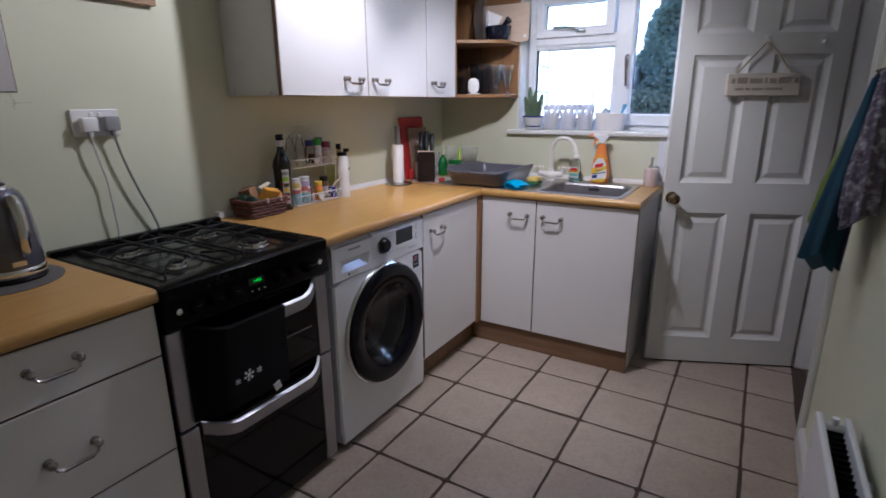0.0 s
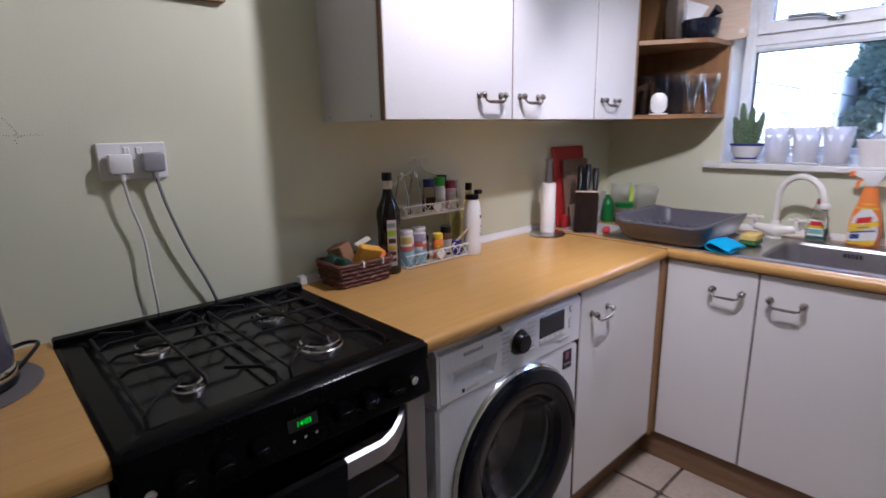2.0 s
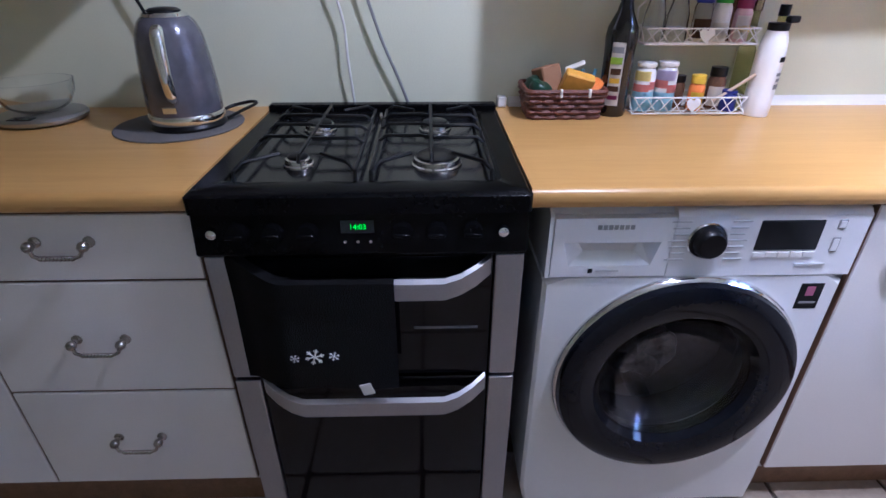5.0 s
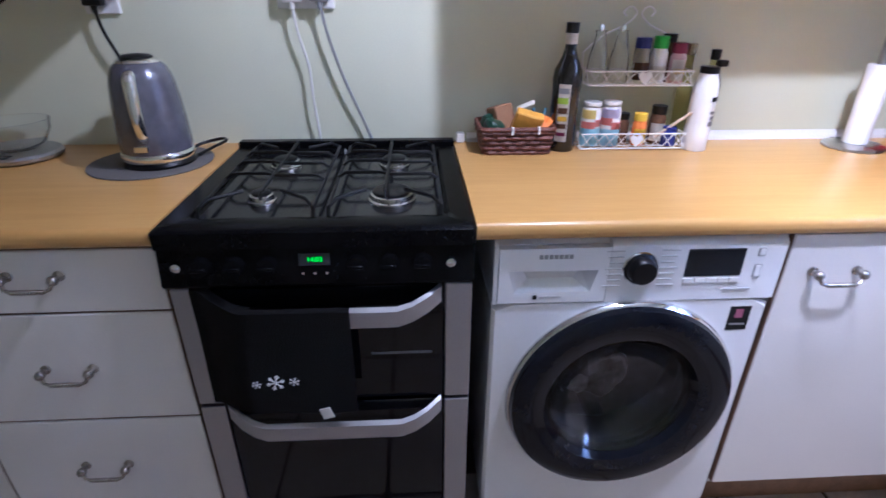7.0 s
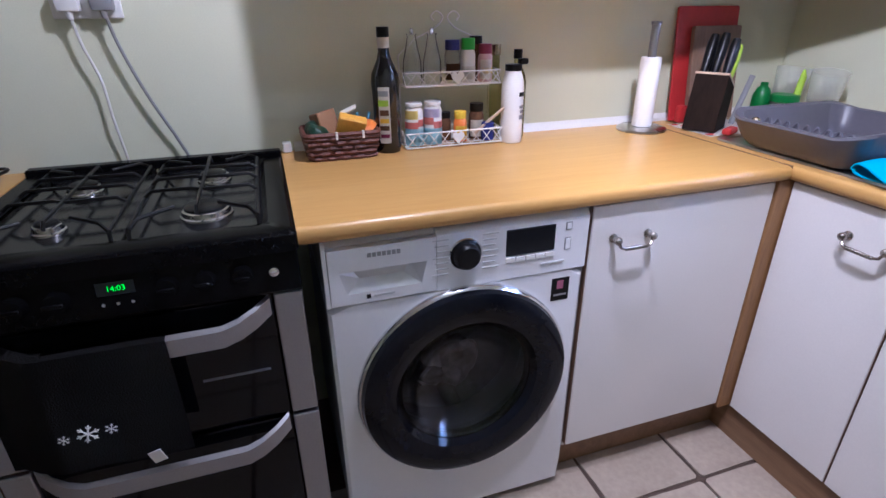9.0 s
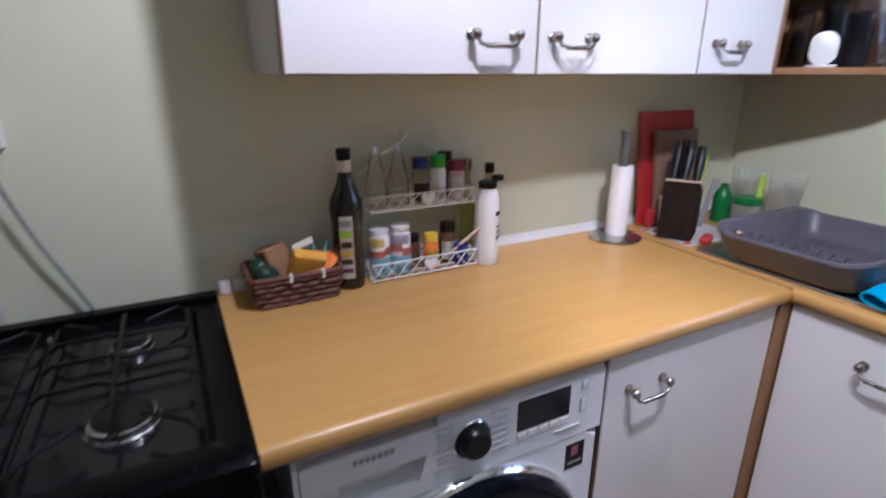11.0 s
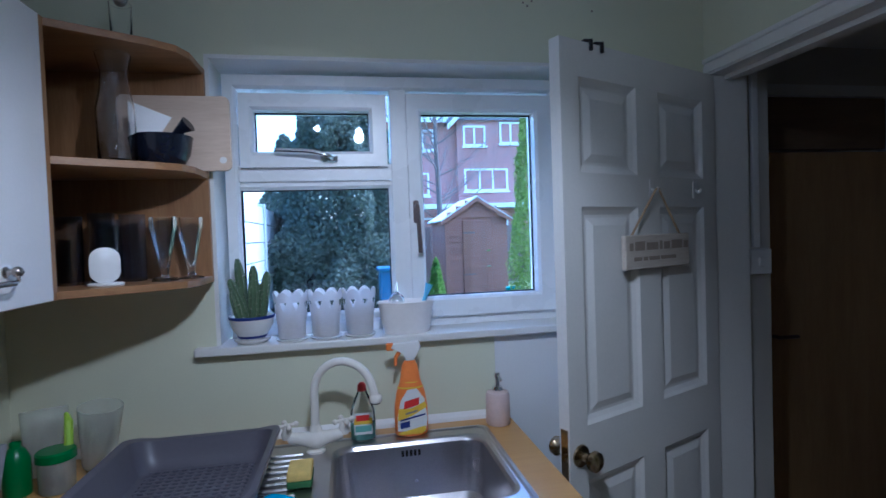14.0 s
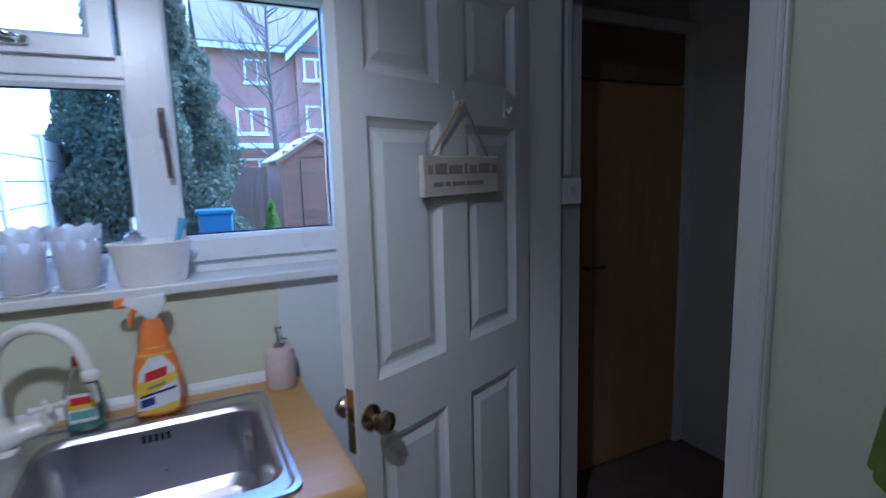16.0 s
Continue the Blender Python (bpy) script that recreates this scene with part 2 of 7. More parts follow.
PALEY = mat("pale_yellow_print", (0.80, 0.68, 0.22), 0.5, vary=0.05)
SPICE = mat("brown_spice", (0.10, 0.045, 0.015), 0.8, vary=0.4, fine=200)
OIL = clear("pale_oil", (0.62, 0.60, 0.30), 0.05, 1.4)
WIRE = mat("white_wire_enamel", (0.80, 0.78, 0.75), 0.4, vary=0.04)
KETTLE = mat("slate_kettle_enamel", (0.13, 0.13, 0.165), 0.16, 0.35, vary=0.15, scale=16, fine=45, bump=0.5, coat=0.5)
MAT = mat("grey_felt_mat", (0.135, 0.125, 0.12), 0.95, vary=0.12, fine=320, bump=0.6)
CORDW = mat("white_cable", (0.62, 0.61, 0.57), 0.5)
CORDG = mat("grey_cable", (0.22, 0.22, 0.22), 0.5)
CACT = mat("cactus_green", (0.10, 0.15, 0.075), 0.6, vary=0.25, scale=30, fine=200, bump=0.4)
SPINE = mat("pale_cactus_spine", (0.62, 0.60, 0.48), 0.6)
SOIL = mat("dark_soil", (0.03, 0.02, 0.014), 0.95, vary=0.4, fine=250, bump=1.0)
NAVYT = mat("navy_towel", (0.016, 0.032, 0.075), 0.95, vary=0.2, scale=20, fine=330, bump=0.8)
TEALT = mat("teal_towel", (0.014, 0.060, 0.105), 0.95, vary=0.2, scale=20, fine=330, bump=0.8)
LIMET = mat("olive_green_towel", (0.20, 0.26, 0.035), 0.95, vary=0.2, scale=20, fine=330, bump=0.8)
PATT = mat("grey_patterned_towel", (0.10, 0.085, 0.12), 0.95, vary=0.5, scale=26, fine=120, bump=0.6, dirt=(0.55, 0.52, 0.56), dirt_amount=0.95)
BLACKT = mat("black_tea_towel", (0.003, 0.003, 0.0035), 0.95, vary=0.3, fine=330, bump=0.7)
HALLD = wood("varnished_plywood_door", (0.36, 0.22, 0.085), (0.45, 0.285, 0.115), 0.4, "Z", 5, 9)
HALLO = wood("dark_plywood_overpanel", (0.16, 0.11, 0.06), (0.22, 0.15, 0.08), 0.55, "X", 5, 9)
CARPET = mat("brown_hall_carpet", (0.16, 0.12, 0.095), 1.0, vary=0.2, scale=10, fine=400, bump=0.9)
HALLW = mat("hall_wall_paint", (0.55, 0.53, 0.48), 0.8, vary=0.04, scale=2, fine=200, bump=0.1)
ROPE = mat("jute_string", (0.40, 0.29, 0.16), 0.9, vary=0.2, fine=300, bump=0.4)
SIGNW = wood("whitewashed_sign_board", (0.50, 0.44, 0.36), (0.64, 0.58, 0.50), 0.75, "X", 9, 9)
INK = mat("faded_brown_ink", (0.30, 0.25, 0.20), 0.8)
DISPLAY = mat("dark_display_window", (0.010, 0.012, 0.016), 0.12)
NAVYG = mat("blue_black_glazed_stone", (0.008, 0.010, 0.020), 0.2, vary=0.2, spec=0.5)
CLOCK = glow("green_clock_digits", (0.05, 0.9, 0.0), 0.06)
BULB = glow("warm_bulb_face", (1.0, 0.88, 0.72), 30.0)
BURNM = mat("dull_burner_aluminium", (0.55, 0.54, 0.53), 0.2, 1.0, vary=0.1, fine=240)
DRUM = mat("steel_drum", (0.42, 0.42, 0.43), 0.30, 0.9, vary=0.2, fine=60)
PINKC = mat("pale_pink_soap_ceramic", (0.66, 0.53, 0.49), 0.35, vary=0.06, scale=30)
MILKY = clear("cloudy_plastic_tub", (0.93, 0.94, 0.92), 0.30, 1.12)
MILKY.node_tree.nodes["Principled BSDF"].inputs["Transmission Weight"].default_value = 0.88
WASHLN = mat("grey_laundry", (0.10, 0.10, 0.11), 0.9, vary=0.8, scale=14, fine=60, bump=0.8)


# mesh helpers
ORIGIN = {}


def thing(name, base, label, category, group="", kind=""):
    ob = new(name)
    ob.location = base
    ORIGIN[ob.name] = Vector(base)
    return tagged(ob, label, category, group, kind)


def finish(bm, material, name, smooth=False):
    bmesh.ops.recalc_face_normals(bm, faces=bm.faces[:])
    me = bpy.data.meshes.new(name)
    bm.to_mesh(me)
    bm.free()
    me.materials.append(material)
    if smooth:
        me.polygons.foreach_set("use_smooth", [True] * len(me.polygons))
        me.set_sharp_from_angle(angle=radians(38))
    return me


def part(name, bm, material, parent, label="", smooth=False):
    """Links a bmesh, given in world metres, as one mesh under a thing or a part."""
    base = ORIGIN[parent.name]
    bmesh.ops.translate(bm, verts=bm.verts[:], vec=-base)
    ob = new(name, finish(bm, material, name, smooth))
    ob.parent = parent
    ORIGIN[ob.name] = base
    return tagged(ob, label)


def solo(name, bm, material, label="", category="", kind="", base=(0, 0, 0), smooth=False, group=""):
    """A thing, or a piece of the setting, that is a single mesh."""
    bmesh.ops.translate(bm, verts=bm.verts[:], vec=-Vector(base))
    ob = new(name, finish(bm, material, name, smooth))
    ob.location = base
    ORIGIN[ob.name] = Vector(base)
    return tagged(ob, label, category, group, kind)


def box(x0, x1, y0, y1, z0, z1, bevel=0.0, seg=1, bm=None):
    own = bmesh.new()
    bmesh.ops.create_cube(own, size=1, matrix=Matrix.LocRotScale(((x0 + x1) / 2, (y0 + y1) / 2, (z0 + z1) / 2), None, (x1 - x0, y1 - y0, z1 - z0)))
    if bevel:
        bmesh.ops.bevel(own, geom=own.edges[:], offset=bevel, segments=seg, profile=0.5, affect="EDGES")
    return join(bm, own)


def join(bm, own):
    if bm is None:
        return own
    me = bpy.data.meshes.new("join")
    own.to_mesh(me)
    own.free()
    bm.from_mesh(me)
    bpy.data.meshes.remove(me)
    return bm


def turned(profile, centre=(0, 0, 0), n=28, bm=None, axis="Z", squash=1.0):
    """A body turned from (radius, height) pairs about an axis through centre."""
    own = bmesh.new()
    rings = []
    for r, h in profile:
        if r < 1e-5:
            rings.append([own.verts.new((0, 0, h))])
        else:
            rings.append([own.verts.new((r * math.cos(2 * math.pi * k / n), squash * r * math.sin(2 * math.pi * k / n), h)) for k in range(n)])
    for a, b in zip(rings, rings[1:]):
        if len(a) == 1 and len(b) == 1:
            continue
        for k in range(n):
            j = (k + 1) % n
            if len(a) == 1:
                own.faces.new((a[0], b[k], b[j]))
            elif len(b) == 1:
                own.faces.new((a[k], a[j], b[0]))
            else:
                own.faces.new((a[k], a[j], b[j], b[k]))
    turn = {"Z": Matrix.Identity(4), "X": Matrix.Rotation(radians(90), 4, "Y"), "Y": Matrix.Rotation(radians(-90), 4, "X")}[axis]
    bmesh.ops.transform(own, matrix=Matrix.Translation(centre) @ turn, verts=own.verts[:])
    return join(bm, own)


def tube(points, r, n=8, bm=None, closed=False, smooth_steps=0):
    """A round bar along points."""
    pts = [Vector(p) for p in points]
    if smooth_steps:
        fine = []
        for i in range(len(pts) - 1):
            p0, p1, p2, p3 = pts[max(i - 1, 0)], pts[i], pts[i + 1], pts[min(i + 2, len(pts) - 1)]
            for s in range(smooth_steps):
                u = s / smooth_steps
                fine.append(0.5 * (2 * p1 + (p2 - p0) * u + (2 * p0 - 5 * p1 + 4 * p2 - p3) * u * u + (3 * p1 - p0 - 3 * p2 + p3) * u**3))
        pts = fine + [pts[-1]]
    own = bmesh.new()
    rings = []
    count = len(pts)
    side = None
    for i, p in enumerate(pts):
        t = (pts[(i + 1) % count] - pts[i - 1]) if closed else (pts[min(i + 1, count - 1)] - pts[max(i - 1, 0)])
        t.normalize()
        if side is None:
            side = t.cross(Vector((0, 0, 1)) if abs(t.z) < 0.9 else Vector((1, 0, 0))).normalized()
        side = (side - t * side.dot(t)).normalized()
        up = t.cross(side)
        rr = float(np.interp(i / (count - 1), np.linspace(0, 1, len(r)), r)) if isinstance(r, (list, tuple)) else r
        rings.append([own.verts.new(p + rr * (math.cos(2 * math.pi * k / n) * side + math.sin(2 * math.pi * k / n) * up)) for k in range(n)])
    for a, b in zip(rings, rings[1:] + ([rings[0]] if closed else [])):
        for k in range(n):
            own.faces.new((a[k], a[(k + 1) % n], b[(k + 1) % n], b[k]))
    if not closed:
        own.faces.new(rings[0])
        own.faces.new(rings[-1])
    return join(bm, own)


def prism(outline, z0, z1, bm=None, bevel=0.0, seg=2, axis="Z"):
    """An upright body over a plan outline; axis X or Y lays the outline in the yz or xz plane."""
    own = bmesh.new()
    low = [own.verts.new((x, y, z0)) for x, y in outline]
    top = [own.verts.new((x, y, z1)) for x, y in outline]
    own.faces.new(low)
    own.faces.new(top)
    for k in range(len(low)):
        j = (k + 1) % len(low)
        own.faces.new((low[k], low[j], top[j], top[k]))
    if bevel:
        bmesh.ops.bevel(own, geom=own.edges[:], offset=bevel, segments=seg, profile=0.5, affect="EDGES")
    if axis == "X":
        bmesh.ops.transform(own, matrix=Matrix(((0, 0, 1, 0), (1, 0, 0, 0), (0, 1, 0, 0), (0, 0, 0, 1))), verts=own.verts[:])
    if axis == "Y":
        bmesh.ops.transform(own, matrix=Matrix(((1, 0, 0, 0), (0, 0, 1, 0), (0, 1, 0, 0), (0, 0, 0, 1))), verts=own.verts[:])
    return join(bm, own)


def ball(centre, r, bm=None, n=12):
    return turned([(0, -r)] + [(r * math.cos(a), r * math.sin(a)) for a in np.linspace(-1.25, 1.25, 7)] + [(0, r)], centre, n, bm)


def rounded(x0, x1, y0, y1, r, n=6):
    """The outline of a rectangle with round corners."""
    out = []
    for cx, cy, a in ((x1 - r, y1 - r, 0), (x0 + r, y1 - r, 90), (x0 + r, y0 + r, 180), (x1 - r, y0 + r, 270)):
        out += [(cx + r * math.cos(radians(a + 90 * k / n)), cy + r * math.sin(radians(a + 90 * k / n))) for k in range(n + 1)]
    return out


def moved(bm, m):
    bmesh.ops.transform(bm, matrix=m, verts=bm.verts[:])
    return bm


# setting: walls, floor, ceiling
bm = box(-0.16, 0.0, -0.5, 5.33, -0.02, 2.34)
solo("wall_west", bm, PAINT, "pale sage green painted plaster wall", "wall", "structure")
WX0, WX1, WZ0, WZ1, WY = 0.550, 1.715, 1.172, 2.057, 5.088
bm = box(0.0, WX0, WY, 5.33, -0.02, 2.34)
box(WX1, 2.19, WY, 5.33, -0.02, 2.34, bm=bm)
box(WX0, WX1, WY, 5.33, -0.02, WZ0, bm=bm)
box(WX0, WX1, WY, 5.33, WZ1, 2.34, bm=bm)
solo("wall_north", bm, PAINT, "pale green painted wall with a deep window opening", "wall", "structure")
DY0, DY1, DZ = 4.307, 5.050, 2.020
bm = box(2.19, 2.31, -0.5, DY0, -0.02, 2.34)
box(2.19, 2.31, DY1, 5.33, -0.02, 2.34, bm=bm)
box(2.19, 2.31, DY0, DY1, DZ, 2.34, bm=bm)
solo("wall_east", bm, PAINT, "pale green painted wall with a doorway", "wall", "structure")
SOUTH = 0.25
bm = box(0.0, 2.19, SOUTH - 0.15, SOUTH, -0.02, 2.34)
solo("wall_south", bm, PAINT, "pale green painted wall", "wall", "structure")
bm = box(-0.16, 3.60, -0.5, 5.75, 2.30, 2.42)
solo("ceiling", bm, CEIL, "white painted plaster ceiling", "ceiling", "structure")
floor = solo("floor", box(-0.1, 2.25, -0.4, 5.2, -0.10, -0.009), GROUT, "floor of square beige tiles with dark grout", "floor", "structure")

# lobby beyond the doorway
solo("floor_lobby", box(2.25, 3.56, 3.0, 5.62, -0.10, -0.004), CARPET, "brown carpet in the dark lobby", "floor", "structure")
bm = box(3.472, 3.56, 3.0, 5.62, -0.02, 2.30)
solo("wall_lobby_east", bm, HALLW, "dim painted lobby wall", "wall", "structure")
bm = box(2.31, 2.44, 5.085, 5.62, -0.02, 2.30)
box(2.44, 3.472, 5.50, 5.62, -0.02, 2.30, bm=bm)
solo("wall_lobby_north", bm, HALLW, "dim painted lobby wall", "wall", "structure")
solo("wall_lobby_south", box(2.31, 3.472, 2.9, 3.0, -0.02, 2.30), HALLW, "plain lobby wall", "wall", "structure")
hd = thing("door_2", (2.74, 5.47, 0.0), "tall varnished plywood cupboard door, closed", "door", kind="structure")
part("door_leaf", box(2.745, 3.412, 5.455, 5.495, 0.01, 1.815, 0.002), HALLD, hd)
part("overpanel", box(2.745, 3.412, 5.462, 5.495, 1.830, 2.060, 0.002), HALLO, hd, "darker fixed plywood panel above the door")
part("door_handle", tube([(2.79, 5.455, 1.0), (2.79, 5.42, 1.0), (2.88, 5.415, 1.0)], 0.008, 8), BRONZE, hd, "dark lever handle")
bm = box(3.416, 3.471, 5.44, 5.50, 0.0, 2.062)
box(2.742, 3.471, 5.44, 5.50, 2.063, 2.11, bm=bm)
box(2.69, 2.7415, 5.44, 5.50, 0.0, 2.11, bm=bm)
part("door_frame", bm, GLOSS, hd)

# doorway lining and architrave
dl = thing("door_lining", (2.25, DY0, 0.0), "white painted door lining with stop", "door frame", kind="structure")
part("jamb", box(2.178, 2.322, DY1 - 0.005, DY1 + 0.028, 0.0, DZ + 0.03), GLOSS, dl)
part("jamb", box(2.178, 2.322, DY0 - 0.004, DY0 + 0.022, 0.0, DZ + 0.03), GLOSS, dl)
part("head", box(2.178, 2.322, DY0 + 0.022, DY1 - 0.005, DZ - 0.005, DZ + 0.03), GLOSS, dl)
part("door_stop", box(2.235, 2.265, DY0 + 0.022, DY0 + 0.034, 0.0, DZ - 0.020), GLOSS, dl)
part("door_stop", box(2.235, 2.265, DY0 + 0.022, DY1 - 0.005, DZ - 0.02, DZ - 0.005), GLOSS, dl)
bm = prism([(4.254, 0.0), (4.254, 2.075), (5.068, 2.075), (5.068, 2.022), (4.309, 2.022), (4.309, 0.0)], 2.172, 2.1897, axis="X", bevel=0.004)
box(2.164, 2.174, 4.258, 4.271, 0.0, 2.07, 0.003, bm=bm)
box(2.164, 2.174, 4.258, 5.066, 2.055, 2.071, 0.003, bm=bm)
solo("trim_architrave", bm, GLOSS, "white moulded architrave round the doorway", "trim", "structure")
solo("latch_keep", box(2.262, 2.272, 4.324, 4.334, 0.955, 1.035, 0.002), BRASS, "small brass latch plate on the door lining", "latch")
bm = prism([(2.168, 0.0), (2.1895, 0.0), (2.1895, 0.095), (2.178, 0.095), (2.168, 0.082)], SOUTH, 4.253, axis="Y")
solo("baseboard", bm, GLOSS, "low white painted baseboard", "baseboard", "structure")

# floor tiles
TX, TY, TP, TPY = 1.354, 4.0, 0.3145, 0.317
GAP = 0.0115


def tile_mesh(w, d):
    """A tile with hand-cut, slightly uneven edges."""
    rnd = random.Random(int(w * 7919 + d * 104729))
    outline = []
    for (xa, ya), (xb, yb) in (((-1, -1), (1, -1)), ((1, -1), (1, 1)), ((1, 1), (-1, 1)), ((-1, 1), (-1, -1))):
        for k in range(5):
            u = 0.03 + 0.94 * k / 4
            out = rnd.uniform(-0.0022, 0.0012) if k % 4 else -0.0008
            outline.append(((xa + (xb - xa) * u) * w / 2 - (ya - yb) / 2 * out, (ya + (yb - ya) * u) * d / 2 + (xa - xb) / 2 * out))
    bm = prism(outline, -0.012, -0.0025)
    face = [f for f in bm.faces if all(v.co.z > -0.003 for v in f.verts)]
    bmesh.ops.inset_region(bm, faces=face, thickness=0.003, depth=0.0025)
    return finish(bm, TILE, "tile", True)


shared = {}
xs = [TX + TP * k for k in range(-5, 4)]
ys = [TY + TPY * k for k in range(-13, 5)]
for a, b in zip(xs, xs[1:]):
    for c, d in zip(ys, ys[1:]):
        a1, b1, c1, d1 = max(a, 0.0), min(b, 2.188), max(c, SOUTH), min(d, 5.086)
        w, e = round(b1 - a1 - GAP, 4), round(d1 - c1 - GAP, 4)
        if w < 0.02 or e < 0.02 or (b1 < 0.5) or (c1 > 4.68 and b1 < 1.3):
            continue
        if (w, e) not in shared:
            shared[w, e] = tile_mesh(w, e)
        t = new("tile", shared[w, e])
        t.parent = floor
        t.location = ((a1 + b1) / 2 + random.uniform(-0.0018, 0.0018), (c1 + d1) / 2 + random.uniform(-0.0018, 0.0018), random.uniform(-0.001, 0.0006))
        t.rotation_euler = (random.uniform(-0.003, 0.003), random.uniform(-0.003, 0.003), random.uniform(-0.007, 0.007))

# window: frame, casement, top vent, panes
win = thing("window_1", (0.58, 5.14, 1.19), "white plastic window with a fixed pane, top vent and side casement", "window", kind="structure")
FY0, FY1 = 5.200, 5.270


def ring(x0, x1, z0, z1, ix0, ix1, iz0, iz1, y0, y1, bm=None, slope=0.010):
    """A picture-frame body in the xz plane with a chamfer towards its opening on the room side."""
    own = bmesh.new()
    rows = []
    for y, xa, xb, za, zb in ((y1, x0, x1, z0, z1), (y0, x0, x1, z0, z1), (y0, ix0 - slope, ix1 + slope, iz0 - slope, iz1 + slope), (y0 + slope, ix0, ix1, iz0, iz1), (y1, ix0, ix1, iz0, iz1)):
        rows.append([own.verts.new(p) for p in ((xa, y, za), (xb, y, za), (xb, y, zb), (xa, y, zb))])
    for a, b in zip(rows, rows[1:] + rows[:1]):
        for k in range(4):
            own.faces.new((a[k], a[(k + 1) % 4], b[(k + 1) % 4], b[k]))
    return join(bm, own)


part("window_frame", ring(0.572, 1.703, 1.195, 2.034, 0.612, 1.66, 1.235, 1.990, FY0, FY1), UPVC, win)
bm = box(1.098, 1.152, FY0 - 0.001, FY1, 1.2335, 1.9915, 0.002)
box(0.611, 1.100, FY0 + 0.001, FY1, 1.692, 1.745, 0.002, bm=bm)
part("mullion", bm, UPVC, win)
fixed = part("fixed_light", ring(0.588, 1.104, 1.233, 1.696, 0.612, 1.087, 1.262, 1.667, FY0 + 0.012, FY1 - 0.004), UPVC, win)
vent = part("top_vent", ring(0.622, 1.084, 1.736, 1.970, 0.664, 1.029, 1.786, 1.918, FY0 - 0.020, FY1 - 0.006), UPVC, win)
case = part("casement", ring(1.152, 1.664, 1.228, 1.974, 1.201, 1.598, 1.293, 1.916, FY0 - 0.020, FY1 - 0.006), UPVC, win)
for host, q in ((fixed, (0.612, 1.087, 1.262, 1.667)), (vent, (0.664, 1.029, 1.786, 1.918)), (case, (1.201, 1.598, 1.293, 1.916))):
    p = part("pane", box(q[0] - 0.006, q[1] + 0.006, 5.238, 5.244, q[2] - 0.006, q[3] + 0.006), PANE, host)
    p.visible_shadow = False
    part("gasket", ring(q[0] - 0.004, q[1] + 0.004, q[2] - 0.004, q[3] + 0.004, q[0] + 0.004, q[1] - 0.004, q[2] + 0.004, q[3] - 0.004, 5.229, 5.237, slope=0.001), BPLAST, host)
bm = box(1.163, 1.181, FY0 - 0.034, FY0 - 0.018, 1.545, 1.620, 0.004)
tube([(1.172, FY0 - 0.034, 1.602), (1.172, FY0 - 0.058, 1.600), (1.174, FY0 - 0.060, 1.570), (1.178, FY0 - 0.052, 1.500), (1.180, FY0 - 0.050, 1.447)], 0.0075, 8, bm, smooth_steps=5)
part("window_handle", bm, BRONZE, case, "dark bronze espagnolette handle", True)
bm = box(0.868, 0.925, FY0 - 0.034, FY0 - 0.018, 1.750, 1.770, 0.004)
tube([(0.905, FY0 - 0.034, 1.760), (0.90, FY0 - 0.056, 1.764), (0.85, FY0 - 0.058, 1.778), (0.80, FY0 - 0.054, 1.783), (0.735, FY0 - 0.05, 1.786)], 0.007, 8, bm, smooth_steps=5)
part("window_handle", bm, CHROME, vent, "chrome vent handle", True)
bm = box(1.402, 2.186, 5.0862, 5.0876, 0.950, 1.1705)
box(1.445, 2.186, 5.0862, 5.0876, 0.100, 0.950, bm=bm)
solo("wall_patch", bm, BAREW, "white unpainted wall patch behind the open door", "wall paint", "structure")
bm = prism(rounded(0.494, 1.80, 5.052, 5.201, 0.006, 2), 1.172, 1.196, bevel=0.004)
solo("window_sill", bm, GLOSS, "white painted window sill board", "window sill", "structure")
bm = box(WX0, WX0 + 0.012, WY + 0.001, 5.326, 1.196, WZ1)
box(WX1 - 0.012, WX1, WY + 0.001, 5.200, 1.196, WZ1, bm=bm)
box(WX0 + 0.012, WX1 - 0.012, WY + 0.001, 5.326, WZ1 - 0.012, WZ1, bm=bm)
solo("trim_window_reveal", bm, GLOSS, "white painted window reveal", "trim", "structure")

# the open panelled door
door = thing("door_1", (0, 0, 0), "white six-panel wooden door standing half open", "door", kind="structure")
DW, DH, DT = 0.740, 2.000, 0.036
COLS = ((0.070, 0.314), (0.420, 0.664))
ROWS_Z = ((0.140, 0.815), (0.965, 1.558), (1.650, 1.905))
bm = bmesh.new()
for x0, x1 in ((0, 0.070), (0.314, 0.420), (0.664, DW)):
    box(x0, x1, -DT / 2, DT / 2, 0, DH, bm=bm)
for z0, z1 in ((0, 0.140), (0.815, 0.965), (1.558, 1.650), (1.905, DH)):
    for x0, x1 in COLS:
        box(x0, x1, -DT / 2, DT / 2, z0, z1, bm=bm)
bmesh.ops.remove_doubles(bm, verts=bm.verts[:], dist=1e-5)
leaf = part("door_leaf", bm, GLOSS, door)
for x0, x1 in COLS:
    for z0, z1 in ROWS_Z:
        own = bmesh.new()
        for s in (-1, 1):
            rows = []
            for inset, depth in ((0, 0.0175), (0.010, 0.010), (0.022, 0.004), (0.030, 0.004), (0.052, 0.011), (0.060, 0.011)):
                rows.append([own.verts.new(p) for p in ((x0 + inset, s * depth, z0 + inset), (x1 - inset, s * depth, z0 + inset), (x1 - inset, s * depth, z1 - inset), (x0 + inset, s * depth, z1 - inset))])
            for a, b in zip(rows, rows[1:]):
                for k in range(4):
                    own.faces.new((a[k], a[(k + 1) % 4], b[(k + 1) % 4], b[k]))
            own.faces.new(rows[-1])
        part("panel", own, GLOSS, leaf)
